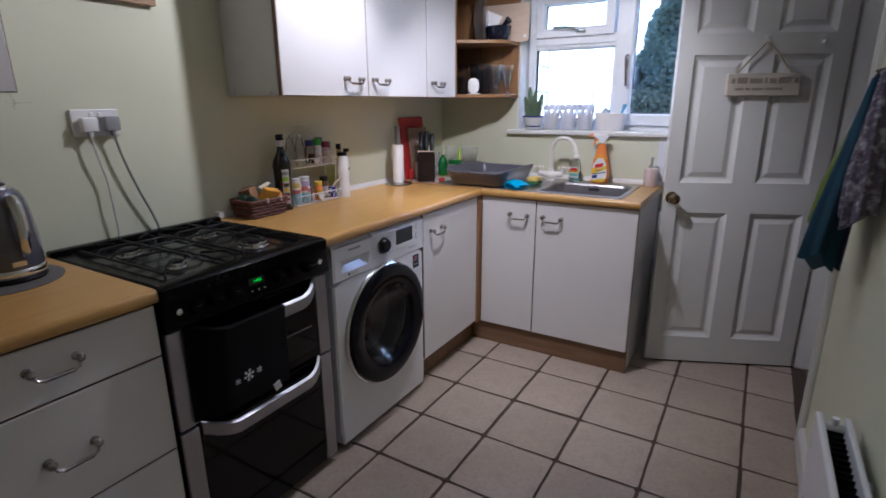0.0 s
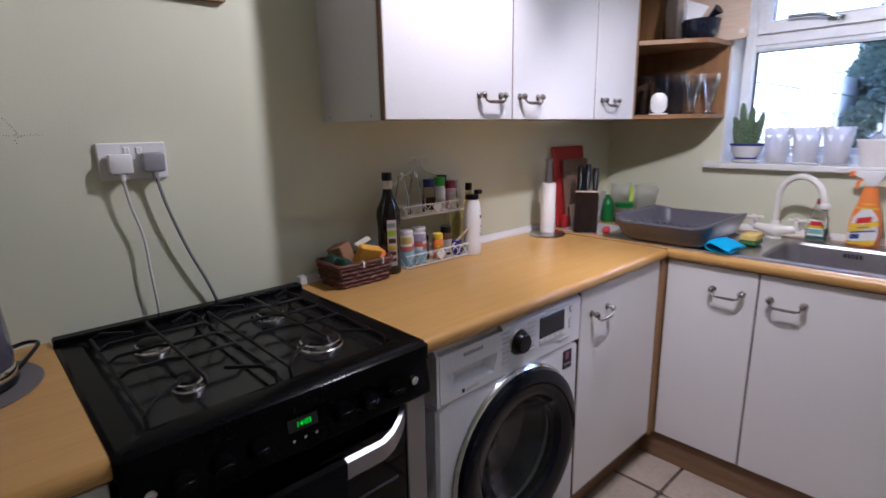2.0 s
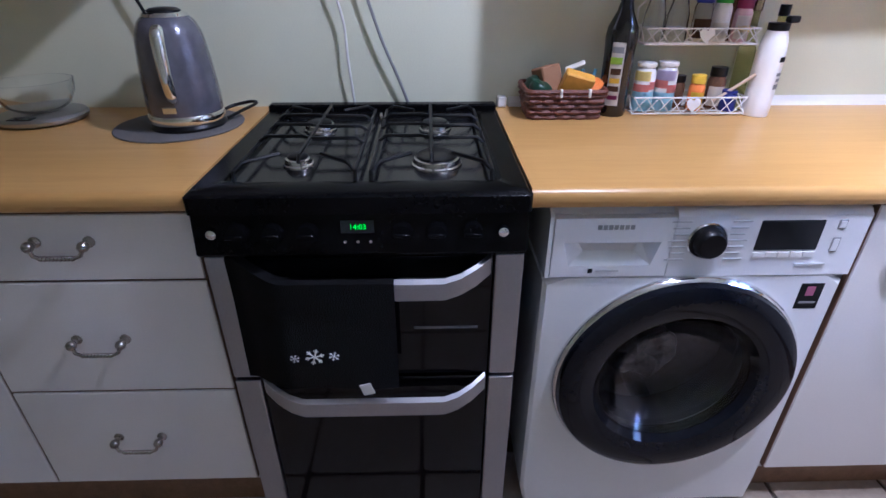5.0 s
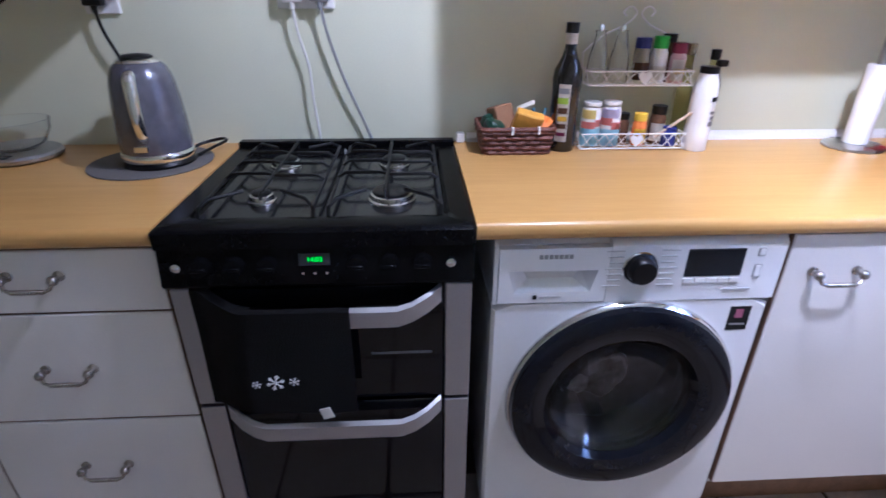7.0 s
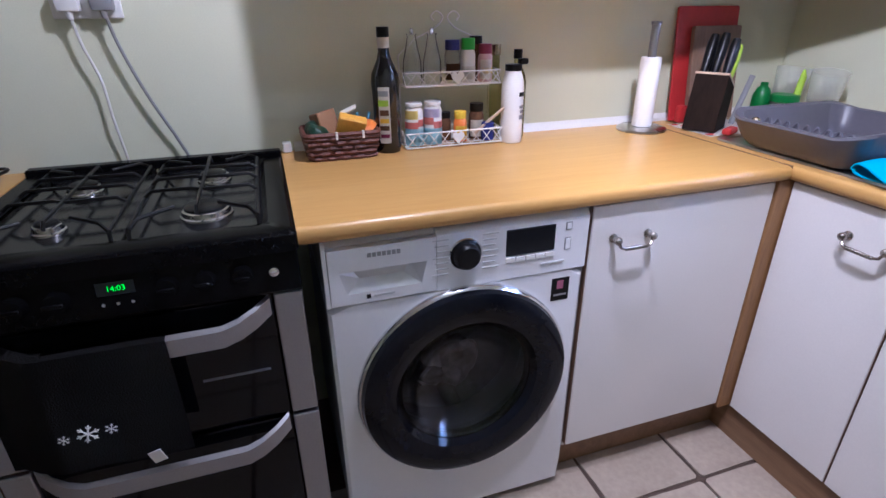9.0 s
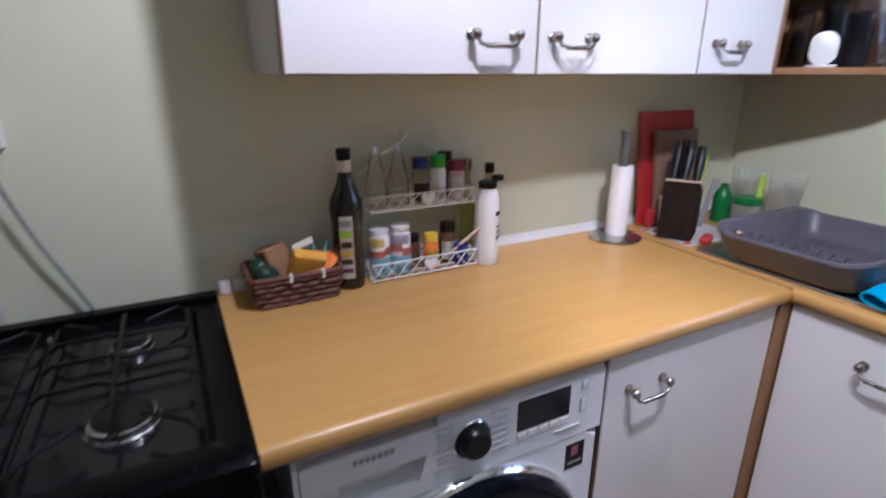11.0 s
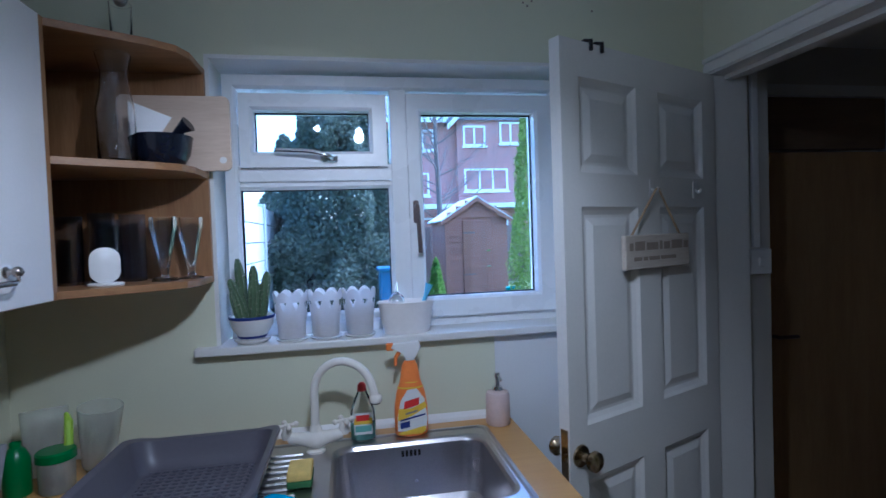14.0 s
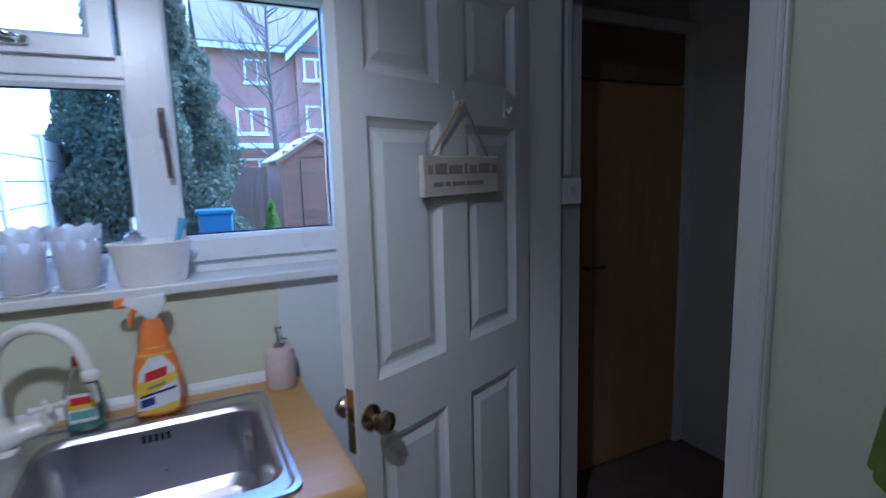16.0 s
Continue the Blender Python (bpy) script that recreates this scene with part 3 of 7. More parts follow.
for s in (-1, 1):
    bm = turned([(0, 0), (0.030, 0), (0.029, 0.005), (0.012, 0.010), (0.011, 0.028), (0.020, 0.034), (0.027, 0.044), (0.026, 0.056), (0.016, 0.064), (0, 0.066)], (0, 0, 0), 24)
    moved(bm, Matrix.Translation((0.040, s * DT / 2, 0.890)) @ Matrix.Rotation(radians(90 if s < 0 else -90), 4, "X"))
    part("door_knob", bm, BRASS, leaf, "aged brass round knob", True)
bm = box(-0.002, 0.002, -0.012, 0.012, 0.815, 0.965)
box(-0.006, 0.0, -0.006, 0.006, 0.880, 0.900, bm=bm)
part("latch_plate", bm, BRASS, leaf)
for u, big in ((0.378, 1), (0.610, 0)):
    bm = box(u - 0.011, u + 0.011, -DT / 2 - 0.004, -DT / 2, 1.585, 1.640, 0.002)
    tube([(u, -DT / 2 - 0.004, 1.612), (u, -DT / 2 - 0.016, 1.600), (u, -DT / 2 - 0.022, 1.606), (u, -DT / 2 - 0.022, 1.615)], 0.004, 6, bm)
    part("hook", bm, WPLAS, leaf, "small white stick-on hook")
for u in (0.12, 0.165):
    part("over_door_hook", tube([(u, -DT / 2 - 0.004, DH - 0.02), (u, -DT / 2 - 0.004, DH + 0.006), (u, 0, DH + 0.012), (u, DT / 2 + 0.004, DH + 0.006), (u, DT / 2 + 0.02, DH - 0.03)], 0.006, 8), BPLAST, leaf)
DOOR = pose(1.493, 4.749, 0.008, 0, 0, 23.5)
sign = thing("hanging_sign", (0, 0, 0), "whitewashed wooden sign with faded lettering hung on jute string", "sign")
SY = -DT / 2 - 0.014
bm = box(0.222, 0.538, SY - 0.008, SY + 0.008, 1.375, 1.475, 0.003)
part("board", bm, SIGNW, sign)
part("string", tube([(0.262, SY, 1.475), (0.372, SY - 0.008, 1.610), (0.384, SY - 0.008, 1.610), (0.497, SY, 1.475)], 0.0035, 6), ROPE, sign)
x = 0.240
for k, w in enumerate((0.016, 0.045, 0.055, 0.012, 0.030, 0.055, 0.022)):
    part("lettering", box(x, x + w, SY - 0.0092, SY - 0.0078, 1.430, 1.452 + 0.004 * (k % 2)), INK, sign)
    x += w + 0.009
x = 0.260
for w in (0.035, 0.020, 0.050, 0.075):
    part("lettering", box(x, x + w, SY - 0.0092, SY - 0.0078, 1.400, 1.411), INK, sign)
    x += w + 0.008
for ob in (door, sign):
    ob.matrix_basis = DOOR
solo("cable_trunking", box(2.362, 2.388, 5.070, 5.085, 1.42, 2.298, 0.002), WPLAS, "white plastic cable trunking above a switch", "trunking")
sw = thing("light_switch", (2.375, 5.08, 1.32), "square white surface-mounted light switch", "switch")
part("back_box", box(2.332, 2.420, 5.055, 5.085, 1.325, 1.413, 0.003), WPLAS, sw)
part("rocker", box(2.366, 2.386, 5.049, 5.056, 1.352, 1.385, 0.002), WPLAS, sw)


# kitchen units
def handle_mesh(width):
    """A drop handle: two ball-ended posts and a twisted bar below them, along x, facing -y."""
    bm = bmesh.new()
    h = width / 2
    for s in (-1, 1):
        own = turned([(0, 0), (0.011, 0), (0.011, 0.003), (0.006, 0.006), (0.005, 0.018), (0, 0.019)], (0, 0, 0), 12)
        moved(own, Matrix.Translation((s * h, 0, 0)) @ Matrix.Rotation(radians(90), 4, "X"))
        join(bm, own)
        ball((s * h, -0.021, 0), 0.0105, bm, 10)
    tube([(-h, -0.022, -0.002), (-h * 0.86, -0.026, -0.016), (-h * 0.62, -0.028, -0.020), (h * 0.62, -0.028, -0.020), (h * 0.86, -0.026, -0.016), (h, -0.022, -0.002)], 0.0038, 8, bm)
    for k in range(9):
        ball((-h * 0.56 + h * 1.12 * k / 8, -0.028, -0.020), 0.0054, bm, 8)
    return bm


HANDLE = finish(handle_mesh(0.098), PEWTER, "handle", True)


def handle(parent, x, y, z, turn):
    """A handle on a door, its width centred at the place."""
    ob = new("handle", HANDLE)
    ob.parent = parent
    ob.matrix_basis = Matrix.Translation(Vector((x, y, z)) - ORIGIN[parent.name]) @ Matrix.Rotation(radians(turn), 4, "Z")
    return tagged(ob, "pewter drop handle with twisted bar")


def front(parent, name, x0, x1, y0, y1, z0, z1):
    """A slab front with dark edging round its edges and a slightly proud pale face."""
    d = part(name, box(x0, x1, y0, y1, z0, z1, 0.0015), LAMI, parent)
    return d


def west_unit(y0, y1, label, fronts, handles, name="base_cabinet"):
    u = thing(name, (0.30, (y0 + y1) / 2, 0.0), label, "cabinet")
    for side in (y0 + 0.002, y1 - 0.018):
        part("side_panel", box(0.012, 0.575, side, side + 0.016, 0.115, 0.866), CARC, u)
    part("bottom_panel", box(0.012, 0.575, y0 + 0.018, y1 - 0.018, 0.115, 0.133), CARC, u)
    part("back_panel", box(0.012, 0.02, y0 + 0.018, y1 - 0.018, 0.133, 0.866), CARC, u)
    part("front_rail", box(0.50, 0.575, y0 + 0.018, y1 - 0.018, 0.85, 0.866), CARC, u)
    for k, (z0, z1) in enumerate(fronts):
        f = front(u, "drawer_front" if len(fronts) > 1 else "door", 0.577, 0.595, y0 + 0.002, y1 - 0.002, z0, z1)
        part("edging", box(0.5765, 0.5905, y0 + 0.0005, y1 - 0.0005, z0 - 0.0015, z1 + 0.0015), EDGE, f)
        handle(f, 0.595, *handles[k], 90)
    return u


west_unit(2.165, 2.648, "white base unit with three drawers and pewter handles", ((0.140, 0.432), (0.438, 0.716), (0.722, 0.860)), ((2.405, 0.294), (2.405, 0.580), (2.405, 0.806)), "drawer_unit")
west_unit(1.40, 2.163, "white base cabinet with one plain door", ((0.140, 0.860),), ((2.02, 0.77),))
west_unit(0.65, 1.398, "white base cabinet with one plain door", ((0.140, 0.860),), ((1.25, 0.77),))
west_unit(3.918, 4.462, "white narrow base cabinet beside the washing machine", ((0.135, 0.862),), ((4.030, 0.776),))
solo("plinth", box(0.528, 0.546, 0.65, 2.645, -0.002, 0.128), PLINTH, "brown wood-effect plinth under the drawer units", "plinth")
solo("plinth", box(0.520, 0.538, 3.925, 4.60, -0.002, 0.122), PLINTH, "brown wood-effect plinth under the corner cabinet", "plinth")
solo("corner_post", box(0.560, 0.600, 4.464, 4.53, 0.118, 0.866, 0.002), OAKZ, "honey wood corner post between cabinet runs", "corner post")

u = thing("sink_cabinet", (1.02, 4.80, 0.0), "white double-door cabinet under the sink", "cabinet")
part("side_panel", box(0.602, 0.62, 4.535, 5.06, 0.115, 0.866), CARC, u)
part("side_panel", prism([(4.540, 0.004), (5.06, 0.004), (5.06, 0.866), (4.527, 0.866), (4.527, 0.120), (4.540, 0.120)], 1.416, 1.434, axis="X"), CARC, u)
part("bottom_panel", box(0.62, 1.416, 4.535, 5.06, 0.115, 0.133), CARC, u)
for x0, x1, hx in ((0.606, 0.917, 0.824), (0.923, 1.432, 1.009)):
    f = front(u, "door", x0, x1, 4.506, 4.524, 0.122, 0.862)
    part("edging", box(x0 - 0.0015, x1 + 0.0015, 4.5105, 4.5245, 0.1205, 0.8635), EDGE, f)
    handle(f, hx, 4.506, 0.781, 0)
solo("plinth", box(0.540, 1.4355, 4.522, 4.539, -0.002, 0.118), PLINTH, "brown wood-effect plinth under the sink cabinet", "plinth")


def worktop(name, x0, x1, y0, y1, lip, material, label, holes=None):
    """A laminate top with a rounded front; lip names the rounded side."""
    z0, z1, r = 0.867, 0.905, 0.016
    bm = bmesh.new()
    arc = [(r * math.sin(a), r * math.cos(a)) for a in np.linspace(0, math.pi / 2, 6)]
    if lip == "+x":
        prof = [(x0, z0), (x0, z1)] + [(x1 - r + u, z1 - r + v) for u, v in arc] + [(x1, z0 + r)] + [(x1 - r + v, z0 + r - u) for u, v in arc]
        prism(prof, y0, y1, bm, axis="Y")
    else:
        h = holes
        prof = [(y0 + r - v, z0 + r - u) for u, v in arc][::-1] + [(y0 + r - u, z1 - r + v) for u, v in arc][::-1]
        own = [(h[2], z0)] + prof + [(h[2], z1)]
        prism(own, x0, x1, bm, axis="X")
        box(x0, x1, h[3], y1, z0, z1, bm=bm)
        box(x0, h[0], h[2], h[3], z0, z1, bm=bm)
        box(h[1], x1, h[2], h[3], z0, z1, bm=bm)
    return solo(name, bm, material, label, "worktop", smooth=True)


worktop("worktop", 0.0, 0.612, 0.65, 2.652, "+x", WTOP, "honey beech laminate worktop with rounded front edge")
worktop("worktop", 0.0, 0.612, 3.262, 4.483, "+x", WTOP, "honey beech laminate worktop with rounded front edge")
worktop("worktop", 0.0, 1.440, 4.487, 5.087, "-y", WTOPX, "honey beech laminate worktop holding the sink", (0.882, 1.318, 4.575, 4.955))
solo("joint_strip", box(0.0, 0.606, 4.4825, 4.4875, 0.880, 0.9065), EDGE, "dark joint strip between two worktops", "joint strip")
bm = prism([(0.0005, 0.9052), (0.016, 0.9052), (0.013, 0.916), (0.0005, 0.930)], 3.30, 5.085, axis="Y")
prism([(5.0875, 0.9052), (5.072, 0.9052), (5.075, 0.916), (5.0875, 0.930)], 0.014, 1.438, bm, axis="X")
solo("trim_worktop_upstand", bm, WPLAS, "white sealing strip along the worktop back", "trim", "structure")
solo("upstand_end_cap", box(0.0005, 0.028, 3.268, 3.292, 0.906, 0.934, 0.003), WPLAS, "white plastic end cap of the sealing strip", "trim")

# wall cabinets
UZ0, UZ1 = 1.389, 2.010


def wall_unit(y0, y1, label, doors):
    u = thing("wall_cabinet", (0.15, (y0 + y1) / 2, UZ0), label, "wall cabinet")
    for side in (y0, y1 - 0.018):
        part("side_panel", box(0.001, 0.290, side, side + 0.018, UZ0, UZ1), CARC, u)
    part("bottom_panel", box(0.001, 0.290, y0 + 0.018, y1 - 0.018, UZ0 + 0.006, UZ0 + 0.024), CARC, u)
    part("top_panel", box(0.001, 0.290, y0 + 0.018, y1 - 0.018, UZ1 - 0.018, UZ1), CARC, u)
    part("back_panel", box(0.001, 0.008, y0 + 0.018, y1 - 0.018, UZ0 + 0.024, UZ1 - 0.018), CARC, u)
    for d0, d1, hy in doors:
        f = front(u, "door", 0.2925, 0.311, d0 + 0.003, d1 - 0.003, UZ0 + 0.001, UZ1 - 0.001)
        part("edging", box(0.292, 0.3085, d0 + 0.0004, d1 - 0.0004, UZ0 - 0.0006, UZ1 + 0.0006), EDGE, f)
        handle(f, 0.311, hy, 1.462, 90)
    for sx in (0.04, 0.25):
        part("screw_cap", turned([(0, 0), (0.004, 0), (0.003, 0.001), (0, 0.0012)], (sx, y0, UZ0 + 0.012), 8, axis="Y"), BRONZE, u)
    return u


wall_unit(3.399, 4.413, "white double wall cabinet with pewter handles", ((3.399, 3.916, 3.806), (3.916, 4.413, 4.000)))
wall_unit(4.414, 4.722, "white narrow wall cabinet with one door", ((4.414, 4.722, 4.512),))
wall_unit(1.50, 2.562, "white double wall cabinet with pewter handles", ((1.50, 2.03, 1.93), (2.03, 2.562, 2.13)))

su = thing("corner_shelf_unit", (0.25, 4.90, UZ0), "open honey-wood corner shelf unit with three shelves", "shelf unit")
part("side_panel", box(0.001, 0.308, 4.7235, 4.740, UZ0, UZ1), OAKZ, su)
part("back_panel", box(0.018, 0.552, 5.070, 5.0875, UZ0, UZ1), OAKZ, su)
part("wall_panel", box(0.001, 0.017, 4.742, 5.0695, UZ0, UZ1), OAKZ, su)
SHAPE = [(0.018, 4.7405), (0.308, 4.7405), (0.486, 4.848), (0.534, 4.890), (0.552, 4.945), (0.552, 5.0695), (0.018, 5.0695)]
for z in (UZ0, 1.690, UZ1 - 0.018):
    part("shelf", prism(SHAPE, z, z + 0.018, bevel=0.001, seg=1), OAK, su)

# sink
sink = thing("sink", (1.10, 4.77, 0.90), "brushed stainless steel inset sink with ridged drainer", "sink")


def loop_strip(bm, loops):
    rows = [[bm.verts.new((x, y, z)) for x, y in pts] for pts, z in loops]
    for a, b in zip(rows, rows[1:]):
        for k in range(len(a)):
            j = (k + 1) % len(a)
            bm.faces.new((a[k], a[j], b[j], b[k]))
    return rows


bm = bmesh.new()
rows = loop_strip(bm, [(rounded(0.30, 1.345, 4.522, 5.012, 0.03), 0.9055), (rounded(0.302, 1.343, 4.524, 5.010, 0.03), 0.911), (rounded(0.312, 1.333, 4.534, 5.0, 0.028), 0.912), (rounded(0.318, 1.327, 4.540, 4.994, 0.026), 0.908)])
outer = rows[-1]
inner_rows = loop_strip(bm, [(rounded(0.878, 1.322, 4.570, 4.958, 0.05), 0.908), (rounded(0.886, 1.314, 4.578, 4.950, 0.05), 0.904), (rounded(0.892, 1.308, 4.584, 4.944, 0.05), 0.895), (rounded(0.902, 1.298, 4.594, 4.934, 0.05), 0.748), (rounded(0.920, 1.280, 4.612, 4.916, 0.05), 0.728), (rounded(1.07, 1.13, 4.735, 4.795, 0.029), 0.718)])
bm.faces.new(inner_rows[-1])
bmesh.ops.triangle_fill(bm, use_beauty=True, use_dissolve=False, edges=[e for e in bm.edges if e.is_boundary and abs(e.verts[0].co.z - 0.908) < 1e-4 and abs(e.verts[1].co.z - 0.908) < 1e-4])
basin = part("basin", bm, SINKM, sink, smooth=True)
for p in basin.data.polygons:
    p.use_smooth = p.area < 0.0012 and abs(p.normal.z) < 0.995
for k in range(11):
    y = 4.60 + k * 0.033
    part("drainer_rib", prism([(y - 0.007, 0.9085), (y - 0.004, 0.913), (y + 0.004, 0.913), (y + 0.007, 0.9085)], 0.36, 0.80, axis="X"), STEEL, sink)
bm = turned([(0, 0.002), (0.020, 0.002), (0.030, 0.004), (0.034, 0.001), (0.034, -0.003)], (1.10, 4.765, 0.720), 24)
part("drain", bm, CHROME, sink, smooth=True)
for k in range(5):
    part("overflow_slot", box(1.073 + k * 0.012, 1.080 + k * 0.012, 4.9355, 4.9405, 0.868, 0.884), BPLAST, sink)

tap = thing("mixer_tap", (0.835, 4.945, 0.909), "cream enamel swan-neck mixer tap with cross-head valves", "tap")
bm = turned([(0, 0), (0.028, 0), (0.028, 0.006), (0.020, 0.012), (0.019, 0.040), (0.022, 0.050), (0.017, 0.062), (0.013, 0.075)], (0.835, 4.945, 0.909), 24)
tube([(0.762, 4.945, 0.952), (0.800, 4.940, 0.948), (0.835, 4.936, 0.944), (0.870, 4.940, 0.948), (0.908, 4.945, 0.952)], [0.014, 0.018, 0.026, 0.018, 0.014], 14, bm, smooth_steps=4)
part("tap_body", bm, TAPW, tap, smooth=True)
arch = [(0.835, 4.945, 0.98), (0.835, 4.945, 1.075)] + [(0.835 + 0.085 * (1 - math.cos(a)) * 0.95, 4.945 - 0.085 * (1 - math.cos(a)) * 0.33, 1.075 + 0.088 * math.sin(a)) for a in np.linspace(0.3, 2.9, 11)] + [(1.003, 4.887, 1.058)]
part("spout", tube(arch, 0.0115, 14), TAPW, tap, smooth=True)
part("spout_collar", turned([(0.015, 0), (0.017, 0.003), (0.017, 0.016), (0.014, 0.02), (0.0115, 0.022)], (1.003, 4.887, 1.050), 18), TAPW, tap, smooth=True)
part("aerator", turned([(0, 0), (0.012, 0), (0.013, 0.005)], (1.003, 4.887, 1.046), 18), BPLAST, tap)
for s in (-1, 1):
    cx = 0.835 + s * 0.078
    bm = turned([(0.013, 0), (0.016, 0.012), (0.012, 0.025), (0.010, 0.040), (0, 0.043)], (cx, 4.945, 0.950), 16)
    for ang in (20, 110):
        a = radians(ang)
        dx, dy = 0.026 * math.cos(a), 0.026 * math.sin(a)
        tube([(cx - dx, 4.945 - dy, 0.988), (cx + dx, 4.945 + dy, 0.988)], 0.0052, 8, bm)
        for q in (-1, 1):
            ball((cx + q * dx, 4.945 + q * dy, 0.988), 0.0078, bm, 8)
    part("cross_handle", bm, TAPW, tap, smooth=True)

# cooker
ck = thing("gas_cooker", (0.32, 2.957, 0.0), "black freestanding gas cooker with steel-trimmed double oven", "cooker")
CY0, CY1 = 2.656, 3.259
part("body", box(0.02, 0.585, CY0 + 0.004, CY1 - 0.004, 0.02, 0.868), BLACK, ck)
bm = prism([(0.50, 0.782), (0.618, 0.782), (0.626, 0.790), (0.612, 0.878), (0.60, 0.886), (0.50, 0.886)], CY0, CY1, axis="Y", bevel=0.003)
fascia = part("control_panel", bm, BLACK, ck, "glossy black control panel", True)
bm = bmesh.new()
loop_strip(bm, [(rounded(0.018, 0.622, CY0 - 0.004, CY1 + 0.004, 0.012), 0.868), (rounded(0.018, 0.622, CY0 - 0.004, CY1 + 0.004, 0.012), 0.900), (rounded(0.026, 0.612, CY0 + 0.006, CY1 - 0.006, 0.012), 0.908), (rounded(0.070, 0.560, CY0 + 0.045, CY1 - 0.045, 0.012), 0.906), (rounded(0.082, 0.548, CY0 + 0.056, CY1 - 0.056, 0.012), 0.894)])
hob = part("hob_top", bm, BLACK, ck, smooth=True)
part("hob_well", prism(rounded(0.081, 0.549, CY0 + 0.055, CY1 - 0.055, 0.012), 0.888, 0.8942), WELL, ck, "glossy black spill tray")
part("rear_vent", box(0.018, 0.052, CY0 - 0.002, CY1 + 0.002, 0.900, 0.921, 0.004), BLACK, ck)
BURN = ((0.19, 2.815, 0.036), (0.44, 2.815, 0.027), (0.19, 3.095, 0.036), (0.44, 3.095, 0.048))
for bx, by, br in BURN:
    b = part("burner", turned([(0, 0), (br + 0.004, 0), (br + 0.003, 0.004), (br, 0.006), (br - 0.002, 0.015), (br - 0.006, 0.017), (0, 0.017)], (bx, by, 0.894), 28), BURNM, hob, "round aluminium gas burner", True)
    part("burner_cap", turned([(0, 0.0155), (br - 0.006, 0.0155), (br - 0.007, 0.021), (br - 0.012, 0.0235), (0, 0.0235)], (bx, by, 0.894), 28), IRON, hob, smooth=True)
for y0, y1 in ((CY0 + 0.058, 2.946), (2.968, CY1 - 0.058)):
    # two side rails, a middle rail, three cranked cross bars and four corner fingers
    bm = bmesh.new()
    z = 0.931
    yc = (y0 + y1) / 2
    x0, x1 = 0.086, 0.544
    w = 0.0040
    for yy in (y0 + 0.004, y1 - 0.004):
        tube([(x0, yy, 0.896), (x0 + 0.006, yy, z - 0.014), (x1 - 0.006, yy, z - 0.014), (x1, yy, 0.896)], w, 6, bm)
    tube([(x0 + 0.004, yc, z - 0.016), (x0 + 0.016, yc, z), (0.490, yc, z), (0.500, yc, z - 0.012)], w, 6, bm)
    for xx, step in ((0.190, 0.012), (0.272, 0.016), (0.362, 0.016)):
        tube([(xx, y0 + 0.004, z - 0.012), (xx, y0 + 0.020, z), (xx, yc - 0.020, z), (xx + step, yc, z), (xx + step, y1 - 0.020, z), (xx + step, y1 - 0.004, z - 0.012)], w, 6, bm)
    for yy, e in ((y0 + 0.006, 1), (y1 - 0.006, -1)):
        for xx, d in ((x0 + 0.008, 1), (x1 - 0.008, -1)):
            tube([(xx, yy, z - 0.014), (xx + d * 0.012, yy + e * 0.014, z - 0.001), (xx + d * 0.058, yy + e * 0.070, z)], w, 6, bm)
    part("pan_support", bm, IRON, ck, "black cast iron pan support", True)
part("hob_igniter", turned([(0.006, 0), (0.006, 0.010), (0.003, 0.016), (0, 0.016)], (0.098, 2.957, 0.894), 12), CHROME, ck, "small steel hinge cap", True)
KY = (2.738, 2.800, 2.862, 3.030, 3.092, 3.156)
for y in KY:
    k = turned([(0.021, 0), (0.0195, 0.012), (0.017, 0.022), (0, 0.023)], (0, 0, 0), 22)
    box(-0.004, 0.004, -0.016, 0.016, 0.020, 0.031, 0.002, bm=k)
    moved(k, Matrix.Translation((0.617, y, 0.831)) @ Matrix.Rotation(radians(81), 4, "Y"))
    part("control_knob", k, BLACK, ck, "black plastic control knob", True)
for y in (2.692, 3.212):
    bm = turned([(0.010, 0), (0.011, 0.004), (0.009, 0.013), (0.006, 0.015), (0, 0.015)], (0.616, y, 0.833), 18, axis="X")
    part("ignition_button", bm, CHROME, ck, "chrome push button", True)
part("clock_window", moved(box(-0.030, 0.030, -0.012, 0.012, 0, 0.002), Matrix.Translation((0.6175, 2.950, 0.842)) @ Matrix.Rotation(radians(81), 4, "Y") @ Matrix.Rotation(radians(90), 4, "Z")), DISPLAY, fascia)
for k in range(3):
    part("clock_button", turned([(0.0035, 0), (0.003, 0.003), (0, 0.003)], (0.6225, 2.927 + 0.023 * k, 0.815), 10, axis="X"), CHROME, fascia)


def lettering(text, size, material, parent, m, name="lettering"):
    """Raised text from the built-in font, laid along x and facing +z before the pose m."""
    cu = bpy.data.curves.new(name, "FONT")
    cu.body, cu.size, cu.align_x, cu.align_y, cu.extrude = text, size, "CENTER", "CENTER", 0.0003
    tmp = new(name, cu)
    me = bpy.data.meshes.new_from_object(tmp.evaluated_get(bpy.context.evaluated_depsgraph_get()))
    bpy.data.objects.remove(tmp)
    me.materials.clear()
    me.materials.append(material)
    me.transform(Matrix.Translation(-ORIGIN[parent.name]) @ m)
    ob = new(name, me)
    ob.parent = parent
    return ob


FACE_EAST = Matrix(((0, 0, 1, 0), (1, 0, 0, 0), (0, 1, 0, 0), (0, 0, 0, 1)))
lettering("14:03", 0.0140, CLOCK, fascia, Matrix.Translation((0.6212, 2.951, 0.8425)) @ Matrix.Rotation(radians(-8), 4, "Y") @ FACE_EAST, "clock_digits")


